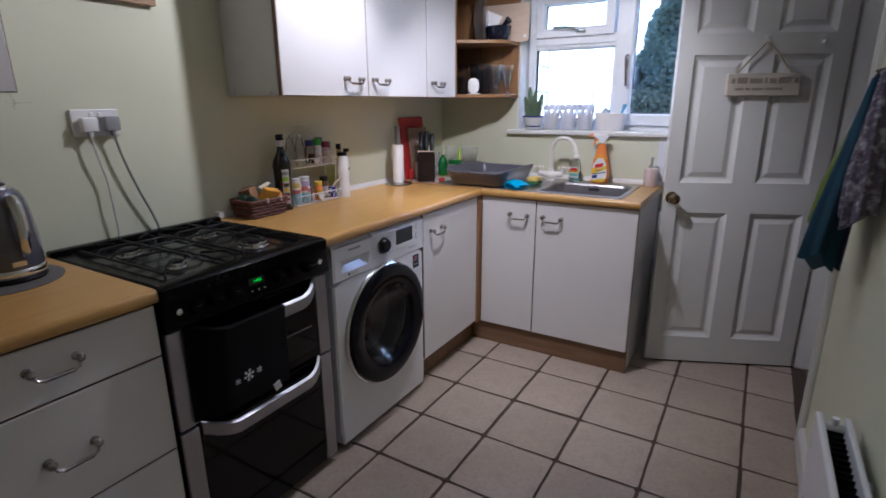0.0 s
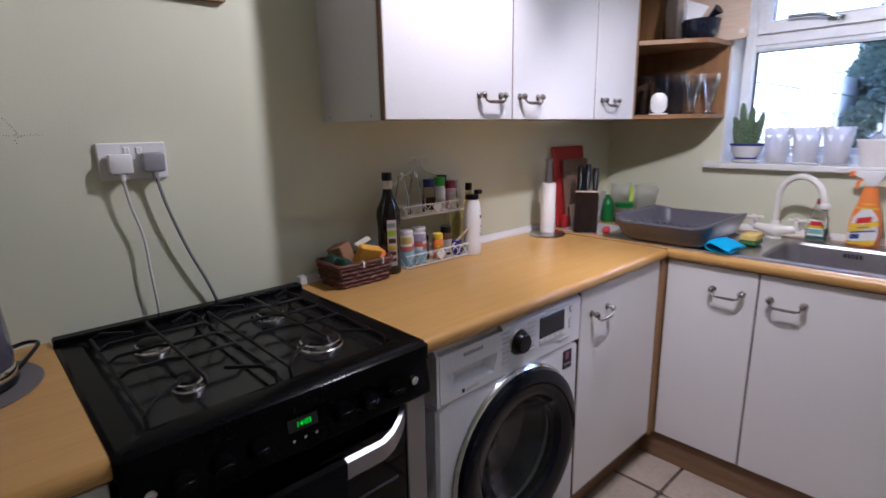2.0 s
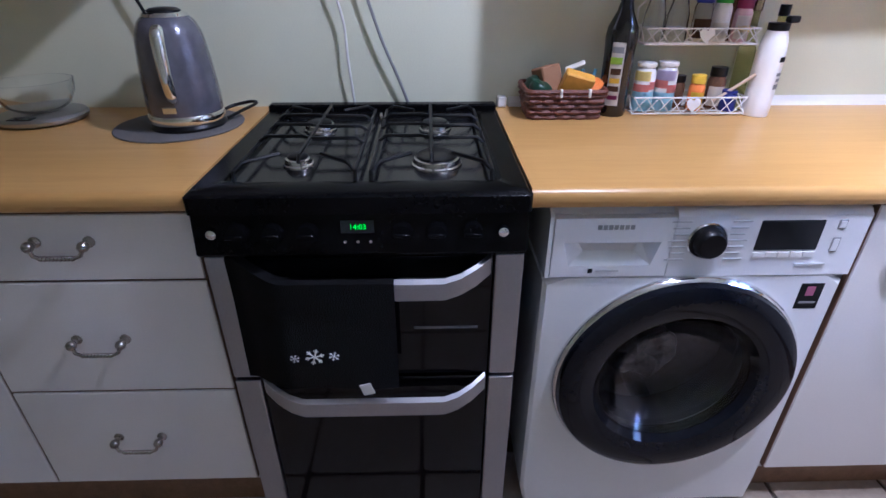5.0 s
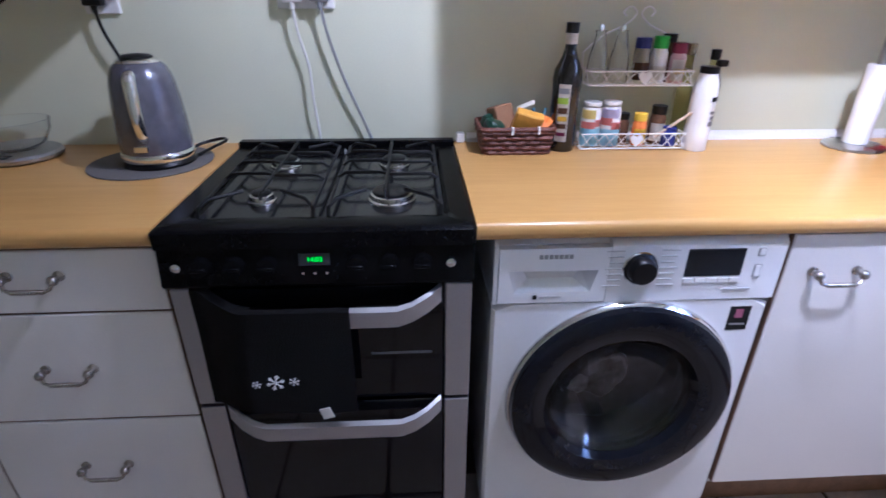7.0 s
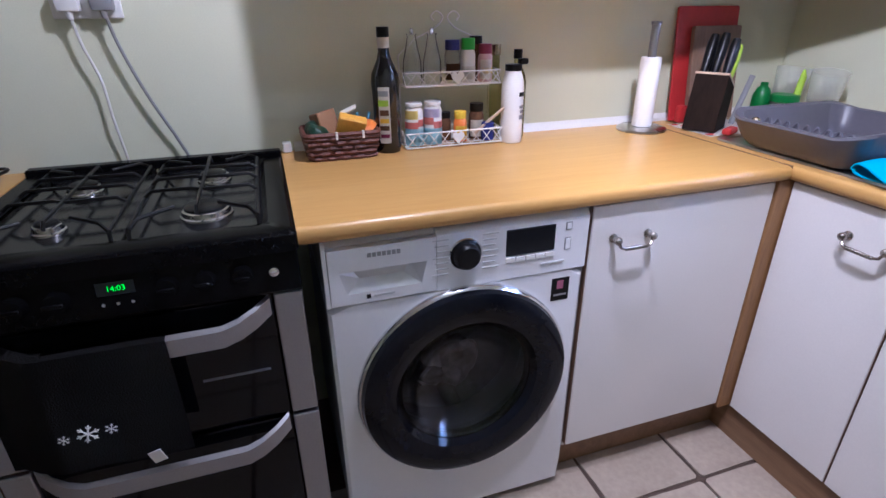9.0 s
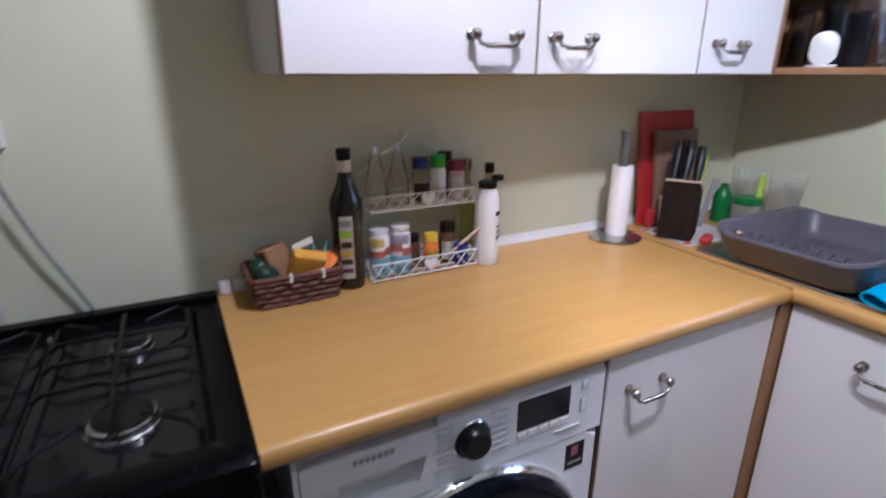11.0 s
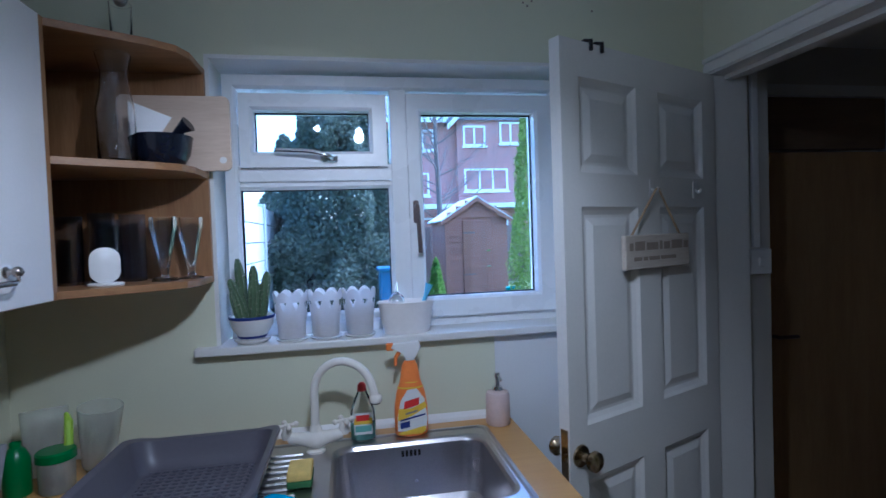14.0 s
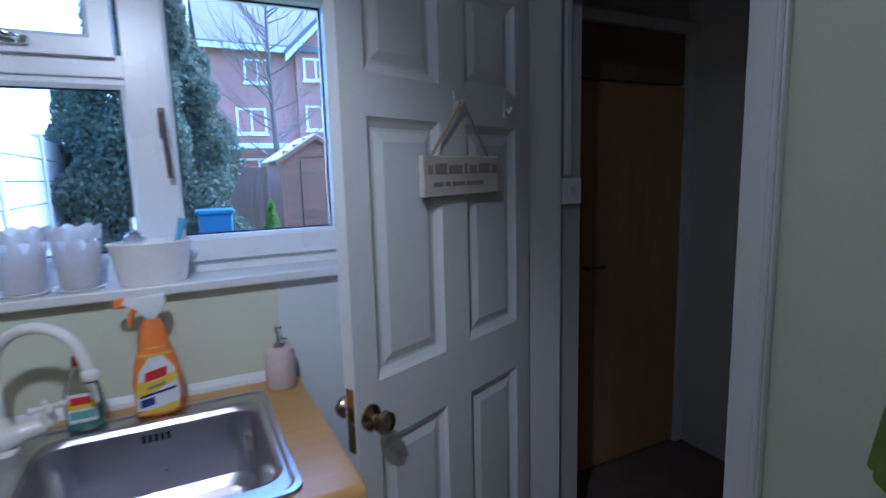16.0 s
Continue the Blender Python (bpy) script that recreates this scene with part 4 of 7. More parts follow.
def oven_door(z0, z1, hz):
    d = part("oven_door", box(0.586, 0.603, CY0 + 0.058, CY1 - 0.058, z0, z1, 0.003), BGLASS, ck, "black glass oven door")
    for y0, y1 in ((CY0 + 0.001, CY0 + 0.056), (CY1 - 0.056, CY1 - 0.001)):
        part("steel_trim", box(0.586, 0.606, y0, y1, z0, z1, 0.004, 2), BRUSH, d, "brushed steel side trim")
    bm = bmesh.new()
    n = 16
    rows = []
    for k in range(n + 1):
        u = k / n
        y = CY0 + 0.064 + u * (CY1 - CY0 - 0.128)
        e = min(u, 1 - u)
        x = 0.600 + 0.044 * min(1, (e / 0.16)) ** 0.7
        dz = 0.030 * max(0, 1 - e / 0.20) ** 1.5
        h = 0.024
        rows.append([bm.verts.new(p) for p in ((x, y, hz - h + dz), (x + 0.010, y, hz - h * 0.75 + dz), (x + 0.010, y, hz + h * 0.75 + dz), (x, y, hz + h + dz), (x - 0.006, y, hz + h * 0.6 + dz), (x - 0.006, y, hz - h * 0.6 + dz))])
    for a, b in zip(rows, rows[1:]):
        for k in range(6):
            bm.faces.new((a[k], a[(k + 1) % 6], b[(k + 1) % 6], b[k]))
    bm.faces.new(rows[0])
    bm.faces.new(rows[-1])
    part("oven_handle", bm, BRUSH, d, "wide brushed steel oven handle", True)
    return d


oven_door(0.478, 0.774, 0.722)
oven_door(0.030, 0.468, 0.426)
# thin grey strip that paints a faint reflection onto the upper oven glass
part("glass_reflection_line", box(0.6032, 0.604, 3.045, 3.175, 0.600, 0.606), RUBBER, ck)

# tea towel over the top oven handle
tt = thing("tea_towel", (0.66, 2.86, 0.48), "black tea towel with white snowflakes hung over the oven handle", "tea towel")
bm = bmesh.new()
rows = []
for i in range(24):
    rows.append([])
    for j in range(22):
        u = j / 21
        y = 2.700 + 0.313 * u - 0.004 * i / 23 * (1 - u)
        e = min(max((y - CY0 - 0.064) / (CY1 - CY0 - 0.128), 0.0), 1)
        hx = 0.600 + 0.044 * min(1, e / 0.16) ** 0.7
        dz = 0.030 * max(0, 1 - e / 0.20) ** 1.5
        if i < 2:
            x, z = hx - 0.008 + 0.012 * i, 0.750 + dz
        else:
            k = (i - 2) / 21
            x = hx + 0.017 - 0.006 * min(1, k * 3) + 0.004 * math.sin(9 * u + 0.4) * k
            z = (0.747 + dz) * (1 - k) + 0.490 * k
        rows[-1].append(bm.verts.new((x, y, z)))
for a, b in zip(rows, rows[1:]):
    for k in range(21):
        bm.faces.new((a[k], a[k + 1], b[k + 1], b[k]))
bmesh.ops.solidify(bm, geom=bm.faces[:], thickness=0.005)
part("cloth", bm, BLACKT, tt, smooth=True)
for y, z, r in ((2.813, 0.578, 0.010), (2.852, 0.582, 0.019), (2.890, 0.583, 0.011)):
    bm = bmesh.new()
    for k in range(3):
        a = radians(60 * k + 15)
        c, s = r * math.cos(a), r * math.sin(a)
        tube([(0.6645, y - c, z - s), (0.6645, y + c, z + s)], r * 0.09, 4, bm)
        for q in (-1, 1):
            for t in (-0.5, 0.5):
                b = a + t * 1.3
                tube([(0.6645, y + q * c * 0.55, z + q * s * 0.55), (0.6645, y + q * (c * 0.55 + 0.35 * r * math.cos(b)), z + q * (s * 0.55 + 0.35 * r * math.sin(b)))], r * 0.07, 4, bm)
    part("snowflake", bm, WPLAS, tt, "small white printed snowflake")
part("care_label", moved(box(-0.012, 0.012, -0.001, 0.001, -0.028, 0.0), Matrix.Translation((0.668, 2.945, 0.512)) @ Matrix.Rotation(radians(18), 4, "X") @ Matrix.Rotation(radians(85), 4, "Z")), WPLAS, tt, "white fabric care label")

# washing machine
wm = thing("washing_machine", (0.32, 3.605, 0.0), "white front-loading washing machine with black porthole door", "washing machine")
MY0, MY1 = 3.302, 3.908
bm = bmesh.new()
ANG = [2 * math.pi * k / 64 for k in range(64)]


def square(cy, cz, y0, y1, z0, z1, a):
    c, s = math.cos(a), math.sin(a)
    k = min(((y1 if c > 0 else y0) - cy) / c if abs(c) > 1e-6 else 9, ((z1 if s > 0 else z0) - cz) / s if abs(s) > 1e-6 else 9)
    return (cy + k * c, cz + k * s)


rows = []
for x, f in ((0.05, 0), (0.588, 0), (0.596, 1), (0.596, 2), (0.52, 2)):
    inset = 0.008 if f == 1 else 0.0
    pts = [(3.609 + 0.215 * math.cos(a), 0.452 + 0.215 * math.sin(a)) if f == 2 else square(3.609, 0.452, MY0 + inset, MY1 - inset, 0.015 + inset, 0.714 - inset * 0.3, a) for a in ANG]
    rows.append([bm.verts.new((x, y, z)) for y, z in pts])
for a, b in zip(rows, rows[1:]):
    for k in range(64):
        bm.faces.new((a[k], a[(k + 1) % 64], b[(k + 1) % 64], b[k]))
bm.faces.new(rows[0])
part("body", bm, WHITE, wm, smooth=True)
def panel_block(y0, y1, depth):
    """A stretch of the control panel with a softly rounded top front edge."""
    return prism([(0.05, 0.7152), (0.598 - depth, 0.7152), (0.598 - depth, 0.846), (0.590 - depth, 0.856), (0.578 - depth, 0.860), (0.05, 0.860)], y0, y1, axis="Y")


panel = part("control_panel", panel_block(3.540, MY1, 0.0), WHITE, wm, smooth=True)
part("drawer_housing", panel_block(3.310, 3.540, 0.020), WHITE, wm, smooth=True)
part("panel_end", panel_block(MY0, 3.310, 0.0), WHITE, wm, smooth=True)
for k in range(7):
    part("brand_mark", box(0.5960, 0.5996, 3.392 + 0.0102 * k, 3.400 + 0.0102 * k, 0.8205, 0.8300), GPLAS, panel)
dc = (0.597, 3.609, 0.452)
part("door_ring", turned([(0.240, -0.004), (0.262, -0.004), (0.267, 0.004), (0.265, 0.012), (0.259, 0.017), (0.250, 0.014)], dc, 64, axis="X"), CHROME, wm, "shiny chrome door rim", True)
part("door_surround", turned([(0.259, 0.014), (0.254, 0.030), (0.240, 0.038), (0.208, 0.036), (0.180, 0.028), (0.170, 0.014), (0.162, 0.004), (0.162, -0.01)], dc, 64, axis="X"), SURR, wm, "dark tinted door surround", True)
part("door_bowl", turned([(0, -0.070), (0.06, -0.068), (0.120, -0.050), (0.150, -0.010), (0.168, 0.012), (0.163, 0.013), (0.145, -0.008), (0.116, -0.046), (0.058, -0.064), (0, -0.066)], dc, 48, axis="X"), TINT, wm, "dark tinted glass bowl", True)
bm = turned([(0.215, 0.0), (0.215, -0.32), (0, -0.32)], (0.522, 3.609, 0.452), 40, axis="X")
part("drum", bm, DRUM, wm)
bm = bmesh.new()
rnd = random.Random(4)
for k in range(14):
    a, r = rnd.uniform(0, 6.28), rnd.uniform(0, 0.10)
    ball((0.38 + rnd.uniform(-0.05, 0.04), 3.609 + r * math.cos(a), 0.34 + abs(r * math.sin(a)) * 1.3), rnd.uniform(0.03, 0.06), bm, 8)
for v in bm.verts:
    v.co += 0.018 * noise.noise_vector(v.co * 17)
part("laundry", bm, WASHLN, wm, "crumpled laundry in the drum", True)
part("gasket", turned([(0.213, 0.0), (0.205, 0.016), (0.190, 0.010), (0.184, -0.010), (0.178, -0.004), (0.172, -0.030), (0.180, -0.060)], (0.535, 3.609, 0.452), 56, axis="X"), RUBBER, wm, "grey rubber door gasket", True)
for k in range(3):
    a = radians(35 + 120 * k)
    own = tube([(0.24, 0, 0), (0.34, 0, 0), (0.48, 0, 0)], [0.020, 0.030, 0.022], 10)
    part("drum_paddle", moved(own, Matrix.Translation((0, 3.609 + 0.192 * math.cos(a), 0.452 + 0.192 * math.sin(a)))), DRUM, wm, "ribbed steel drum paddle", True)
own = bmesh.new()
for ring_r in range(5):
    count = 6 + 7 * ring_r
    for k in range(count):
        a = 2 * math.pi * k / count + ring_r
        turned([(0.0065, 0.0), (0, 0.003)], (0.2035, 3.609 + 0.036 * (ring_r + 0.6) * math.cos(a), 0.452 + 0.036 * (ring_r + 0.6) * math.sin(a)), 6, own, axis="X")
tagged(part("drum_holes", own, BPLAST, wm), kind="stuff")
# detergent drawer: a flush front with a scooped grip
own = bmesh.new()
loops = []
for x, q in ((0.580, ((3.3115, 0.7170), (3.5385, 0.7170), (3.5385, 0.8440), (3.3115, 0.8440))), (0.5985, ((3.3115, 0.7170), (3.5385, 0.7170), (3.5385, 0.8440), (3.3115, 0.8440))),
             (0.5990, ((3.3130, 0.7185), (3.5370, 0.7185), (3.5370, 0.8425), (3.3130, 0.8425))), (0.5990, ((3.346, 0.742), (3.505, 0.742), (3.518, 0.793), (3.332, 0.793)))):
    loops.append([own.verts.new((x, y, z)) for y, z in q])
for a2, b2 in zip(loops, loops[1:]):
    for k in range(4):
        own.faces.new((a2[k], a2[(k + 1) % 4], b2[(k + 1) % 4], b2[k]))
own.faces.new(loops[0])
part("detergent_drawer", own, WHITE, panel)
own = bmesh.new()
rim = [own.verts.new((0.5988, y, z)) for y, z in ((3.346, 0.742), (3.505, 0.742), (3.518, 0.793), (3.332, 0.793))]
deep = [own.verts.new((0.5830, y, z)) for y, z in ((3.375, 0.768), (3.470, 0.768), (3.485, 0.790), (3.360, 0.790))]
for k in range(4):
    own.faces.new((rim[k], rim[(k + 1) % 4], deep[(k + 1) % 4], deep[k]))
own.faces.new(deep)
part("drawer_grip", own, SILV, panel, "scooped silver drawer grip")
part("programme_dial", turned([(0.036, 0), (0.035, 0.006), (0.030, 0.010), (0.028, 0.024), (0.024, 0.028), (0, 0.028)], (0.597, 3.604, 0.795), 32, axis="X"), BPLAST, panel, "black programme dial", True)
part("dial_rim", turned([(0.037, 0), (0.038, 0.004), (0.036, 0.007)], (0.597, 3.604, 0.795), 32, axis="X"), CHROME, panel, smooth=True)
part("display", box(0.590, 0.6005, 3.700, 3.822, 0.772, 0.836, 0.002), DISPLAY, panel, "dark display window")
for k in range(5):
    part("display_button", box(0.592, 0.6010, 3.700 + 0.0247 * k, 3.7225 + 0.0247 * k, 0.757, 0.769, 0.001), WPLAS, panel)
for z0, z1 in ((0.815, 0.838), (0.765, 0.800)):
    part("touch_button", box(0.590, 0.5995, 3.846, 3.866, z0, z1, 0.003), GPLAS, panel, "white outlined button")
    part("button_face", box(0.592, 0.6004, 3.848, 3.864, z0 + 0.002, z1 - 0.002, 0.003), WHITE, panel)
for k in range(7):
    w = 0.036 - 0.004 * (k % 3)
    part("printed_text", box(0.5985, 0.6003, 3.566 - w, 3.566, 0.834 - 0.0135 * k, 0.8365 - 0.0135 * k), PRINT, panel)
    part("printed_text", box(0.5975, 0.6003, 3.645, 3.645 + w, 0.834 - 0.0135 * k, 0.8365 - 0.0135 * k), PRINT, panel)
part("printed_text", box(0.5985, 0.5997, 3.400, 3.445, 0.7285, 0.733), PRINT, panel)
part("printed_mark", box(0.5985, 0.5997, 3.385, 3.394, 0.726, 0.736), BPLAST, panel)
part("printed_text", box(0.598, 0.6004, 3.79, 3.85, 0.738, 0.742), PRINT, panel)
st = part("energy_sticker", box(0.5955, 0.5968, 3.825, 3.872, 0.632, 0.693), BPLAST, wm, "black sticker with pink mark")
part("sticker_mark", box(0.5965, 0.5973, 3.839, 3.856, 0.664, 0.686), mat("pink_print", (0.34, 0.10, 0.18), 0.5), st)
part("sticker_text", box(0.5965, 0.5973, 3.832, 3.866, 0.645, 0.650), GPLAS, st)
for y in (3.35, 3.86):
    part("foot", turned([(0, 0), (0.02, 0), (0.02, 0.012), (0.012, 0.016)], (0.54, y, 0.0), 14), BPLAST, wm)


# things on the west worktop
def stand(name, base, label, category, group=""):
    return thing(name, base, label, category, group)


Z = 0.9055
k = stand("kettle", (0.185, 2.500, Z + 0.004), "slate grey dome kettle with polished chrome handle", "kettle")
c = (0.185, 2.500, Z + 0.004)
part("power_base", turned([(0, 0), (0.084, 0), (0.086, 0.006), (0.082, 0.014), (0, 0.014)], c, 36), BPLAST, k, smooth=True)
part("chrome_band", turned([(0.080, 0.014), (0.085, 0.016), (0.086, 0.026), (0.084, 0.034), (0.082, 0.036)], c, 36), CHROME, k, "chrome ring round the foot", True)
part("kettle_body", turned([(0.083, 0.036), (0.084, 0.060), (0.082, 0.100), (0.078, 0.150), (0.073, 0.190), (0.068, 0.212), (0.060, 0.230), (0.048, 0.242)], c, 40), KETTLE, k, smooth=True)
part("top_ring", turned([(0.050, 0.241), (0.046, 0.247), (0.036, 0.250), (0.034, 0.247)], c, 36), CHROME, k, smooth=True)
part("lid", turned([(0.036, 0.247), (0.035, 0.253), (0.028, 0.257), (0.012, 0.259), (0, 0.259)], c, 30), BPLAST, k, smooth=True)
q = Vector((0.985, 0.17, 0)).normalized()
pts = [Vector(c) + q * r + Vector((0, 0, h)) for r, h in ((0.066, 0.208), (0.080, 0.218), (0.092, 0.208), (0.099, 0.175), (0.101, 0.125), (0.096, 0.088), (0.082, 0.074))]
part("kettle_handle", tube(pts, [0.013, 0.0145, 0.0135, 0.010], 14, smooth_steps=5), CHROME, k, "polished chrome handle", True)
part("badge", moved(box(-0.016, 0.016, -0.001, 0.002, -0.007, 0.007, 0.001), Matrix.Translation(Vector(c) + Vector((0.0845, 0.0, 0.052))) @ Matrix.Rotation(radians(90), 4, "Z")), CHROME, k)
part("spout", moved(prism([(-0.020, -0.016), (0.020, -0.016), (0, 0.020)], 0.0, 0.022, bevel=0.004), Matrix.Translation(Vector(c) - q * 0.064 + Vector((0, 0, 0.215))) @ Matrix.Rotation(math.atan2(-q.y, -q.x) - math.pi / 2, 4, "Z") @ Matrix.Rotation(radians(-75), 4, "X")), KETTLE, k)
solo("kettle_mat", turned([(0, 0), (0.147, 0), (0.148, 0.0015), (0.146, 0.0035), (0, 0.0035)], (0.180, 2.475, Z), 48), MAT, "round grey felt mat under the kettle", "mat", base=(0.18, 2.475, Z))
bm = tube([(0.16, 2.585, Z + 0.012), (0.115, 2.610, Z + 0.020), (0.062, 2.628, Z + 0.024), (0.040, 2.605, Z + 0.023), (0.055, 2.560, Z + 0.015), (0.09, 2.545, Z + 0.010), (0.12, 2.55, Z + 0.008)], 0.0042, 8, smooth_steps=6)
solo("kettle_cable", bm, BPLAST, "black kettle cable coiled on the worktop", "cable", base=(0.1, 2.59, Z), smooth=True)

s = stand("kitchen_scales", (0.125, 2.115, Z), "round silver kitchen scales with a clear bowl on top", "scales")
sc = (0.125, 2.115, Z)
part("scale_base", turned([(0, 0), (0.088, 0), (0.098, 0.006), (0.100, 0.014), (0.094, 0.020), (0, 0.021)], sc, 40), BRUSH, s, smooth=True)
part("foot_ring", turned([(0, -0.0), (0.080, 0.0), (0.090, 0.004), (0.092, 0.008)], sc, 40), BPLAST, s)
part("display", box(0.185, 0.212, 2.085, 2.140, Z + 0.018, Z + 0.0225, 0.001), DISPLAY, s)
part("bowl", turned([(0, 0.023), (0.045, 0.024), (0.070, 0.040), (0.085, 0.072), (0.088, 0.096), (0.085, 0.096), (0.081, 0.073), (0.067, 0.044), (0.043, 0.028), (0, 0.027)], sc, 40), DRINK, s, "clear glass weighing bowl", True)


def plug(y, z, material, parent):
    b = box(0.012, 0.042, y - 0.024, y + 0.024, z - 0.026, z + 0.020, 0.006, 2)
    turned([(0.009, 0), (0.006, -0.018)], (0.030, y, z - 0.024), 10, b)
    return part("plug", b, material, parent, smooth=True)


def socket(y0, y1, z0, z1, label):
    o = stand("wall_socket", (0.0, (y0 + y1) / 2, z0), label, "socket")
    part("face_plate", box(0.0, 0.011, y0, y1, z0, z1, 0.003, 2), WPLAS, o)
    n = 2 if y1 - y0 > 0.1 else 1
    for i in range(n):
        yc = (y0 + y1) / 2 + (i - 0.5) * 0.026 if n == 2 else y1 - 0.02
        part("rocker", box(0.011, 0.015, yc - 0.007, yc + 0.007, z1 - 0.028, z1 - 0.010, 0.002), WPLAS, o)
    return o


o = socket(2.801, 2.947, 1.259, 1.345, "white double wall socket with two plugs in use")
p1 = plug(2.842, 1.300, WPLAS, o)
p2 = plug(2.912, 1.302, GPLAS, o)
tagged(p1, "white plug"), tagged(p2, "grey plug")
solo("white_power_cable", tube([(0.030, 2.842, 1.262), (0.030, 2.850, 1.20), (0.026, 2.868, 1.12), (0.028, 2.872, 1.03), (0.022, 2.878, 0.94), (0.014, 2.878, 0.90)], 0.0034, 8, smooth_steps=6), CORDW, "thin white power cable hanging from a socket", "cable", smooth=True)
solo("grey_power_cable", tube([(0.030, 2.914, 1.262), (0.030, 2.928, 1.19), (0.028, 2.962, 1.08), (0.024, 3.002, 0.98), (0.014, 3.030, 0.90)], 0.0040, 8, smooth_steps=6), CORDG, "grey power cable hanging from a socket", "cable", smooth=True)
o = socket(2.318, 2.404, 1.245, 1.331, "white single wall socket with a black plug")
tagged(plug(2.352, 1.290, BPLAST, o), "black plug")
solo("kettle_power_cable", tube([(0.030, 2.352, 1.252), (0.032, 2.362, 1.20), (0.032, 2.392, 1.12), (0.030, 2.415, 1.04), (0.045, 2.44, 0.95), (0.06, 2.46, Z + 0.008)], 0.0042, 8, smooth_steps=6), BPLAST, "black cable running down to the kettle", "cable", smooth=True)

solo("appliance_cable", tube([(0.012, 1.80, 1.175), (0.012, 1.918, 1.167), (0.012, 1.948, 1.168), (0.012, 1.979, 1.191), (0.012, 2.013, 1.200), (0.012, 2.062, 1.232), (0.014, 2.16, 1.290), (0.014, 2.317, 1.300)], 0.0034, 8, smooth_steps=5), BPLAST, "thin black cable crossing the wall to a socket", "cable", smooth=True)
own = bmesh.new()
rnd = random.Random(8)
for k in range(14):
    ball((0.0, 2.645 + 0.005 * k + rnd.uniform(-0.001, 0.001), 1.366 + rnd.uniform(-0.001, 0.001)), 0.0011, own, 6)
for k in range(9):
    ball((0.0, 2.648 + 0.0032 * k, 1.402 - 0.005 * k + rnd.uniform(-0.002, 0.002)), 0.0013, own, 6)
for k in range(5):
    ball((0.0, 2.664 + rnd.uniform(-0.004, 0.004), 1.350 + 0.006 * k), 0.0013, own, 6)
tagged(solo("wall_pencil_marks", own, INK, "faint dotted pencil marks on the plaster", "marks"), kind="stuff")
for x, z in ((1.535, 2.248), (1.549, 2.238), (1.565, 2.254), (1.775, 2.231)):
    solo("screw_hole", turned([(0, -0.0005), (0.0035, -0.0005), (0.0030, -0.0012), (0, -0.0008)], (x, 5.0878, z), 10, axis="Y"), BRONZE, "small dark screw hole in the wall", "screw hole", base=(x, 5.087, z), group="screw holes above the window")
pf = stand("picture_frame", (0.0, 2.95, 1.685), "small honey-wood picture frame on the wall", "picture frame")
bm = moved(ring(2.775, 3.130, 1.686, 1.965, 2.800, 3.105, 1.711, 1.940, -0.022, 0.0), Matrix(((0, -1, 0, 0), (1, 0, 0, 0), (0, 0, 1, 0), (0, 0, 0, 1))))
part("frame", bm, OAK, pf)
part("picture", box(0.001, 0.010, 2.799, 3.106, 1.710, 1.941), LABEL, pf)

# basket of sachets
b = stand("wicker_basket", (0.095, 3.415, Z), "brown woven wicker basket full of packets", "basket")
bm = bmesh.new()


def basket_ring(h):
    g = 0.012 * h / 0.07
    return rounded(0.040 - g, 0.150 + g, 3.336 - g, 3.508 + g, 0.014, 3)


rowsb = [[bm.verts.new((x, y, Z + h)) for x, y in basket_ring(h)] for h in (0.002, 0.03, 0.066)]
for a2, b2 in zip(rowsb, rowsb[1:]):
    for j in range(len(a2)):
        bm.faces.new((a2[j], a2[(j + 1) % len(a2)], b2[(j + 1) % len(a2)], b2[j]))
bm.faces.new(rowsb[0])
bmesh.ops.solidify(bm, geom=bm.faces[:], thickness=0.004)
part("basket_wall", bm, WICKER, b)
for i in range(5):
    h = 0.006 + 0.0135 * i
    pts = []
    ringp = basket_ring(h)
    dense = []
    for j in range(len(ringp)):
        p0, p1_ = Vector((*ringp[j], 0)), Vector((*ringp[(j + 1) % len(ringp)], 0))
        steps = max(1, int((p1_ - p0).length / 0.009))
        dense += [p0.lerp(p1_, t / steps) for t in range(steps)]
    cen = Vector((0.095, 3.422, 0))
    for j, p in enumerate(dense):
        out = (p - cen).normalized() * (0.0035 if (j // 2 + i) % 2 else -0.0005)
        pts.append((p.x + out.x, p.y + out.y, Z + h))
    part("weave_strand", tube(pts, 0.0058, 5, closed=True), WICKER, b)
part("basket_rim", tube([(x, y, Z + 0.070) for x, y in rounded(0.027, 0.163, 3.323, 3.521, 0.016, 4)], 0.0065, 6, closed=True), WICKER, b)
for y in (3.405, 3.475):
    part("rim_tie", box(0.158, 0.172, y - 0.003, y + 0.003, Z + 0.058, Z + 0.078, 0.001), WPLAS, b)


def packet(name, label, cat, m, mats, size):
    ob = solo(name, moved(box(-size[0] / 2, size[0] / 2, -size[1] / 2, size[1] / 2, 0, size[2], 0.003), m), mats, label, cat, base=m.translation)
    return ob


packet("card_box", "small torn brown cardboard box", "box", pose(0.085, 3.400, Z + 0.035, 10, -14, 20), CARD, (0.055, 0.055, 0.085))
packet("tea_box", "yellow packet with an open white flap", "packet", pose(0.105, 3.440, Z + 0.035, -16, 22, -10), AMBER, (0.030, 0.074, 0.082))
packet("box_flap", "pale open carton flap", "packet", pose(0.100, 3.425, Z + 0.112, -66, 12, -10), LABEL, (0.030, 0.004, 0.050))
bm = turned([(0, -0.012), (0.030, -0.010), (0.045, 0), (0.030, 0.012), (0, 0.014)], (0, 0, 0), 14)
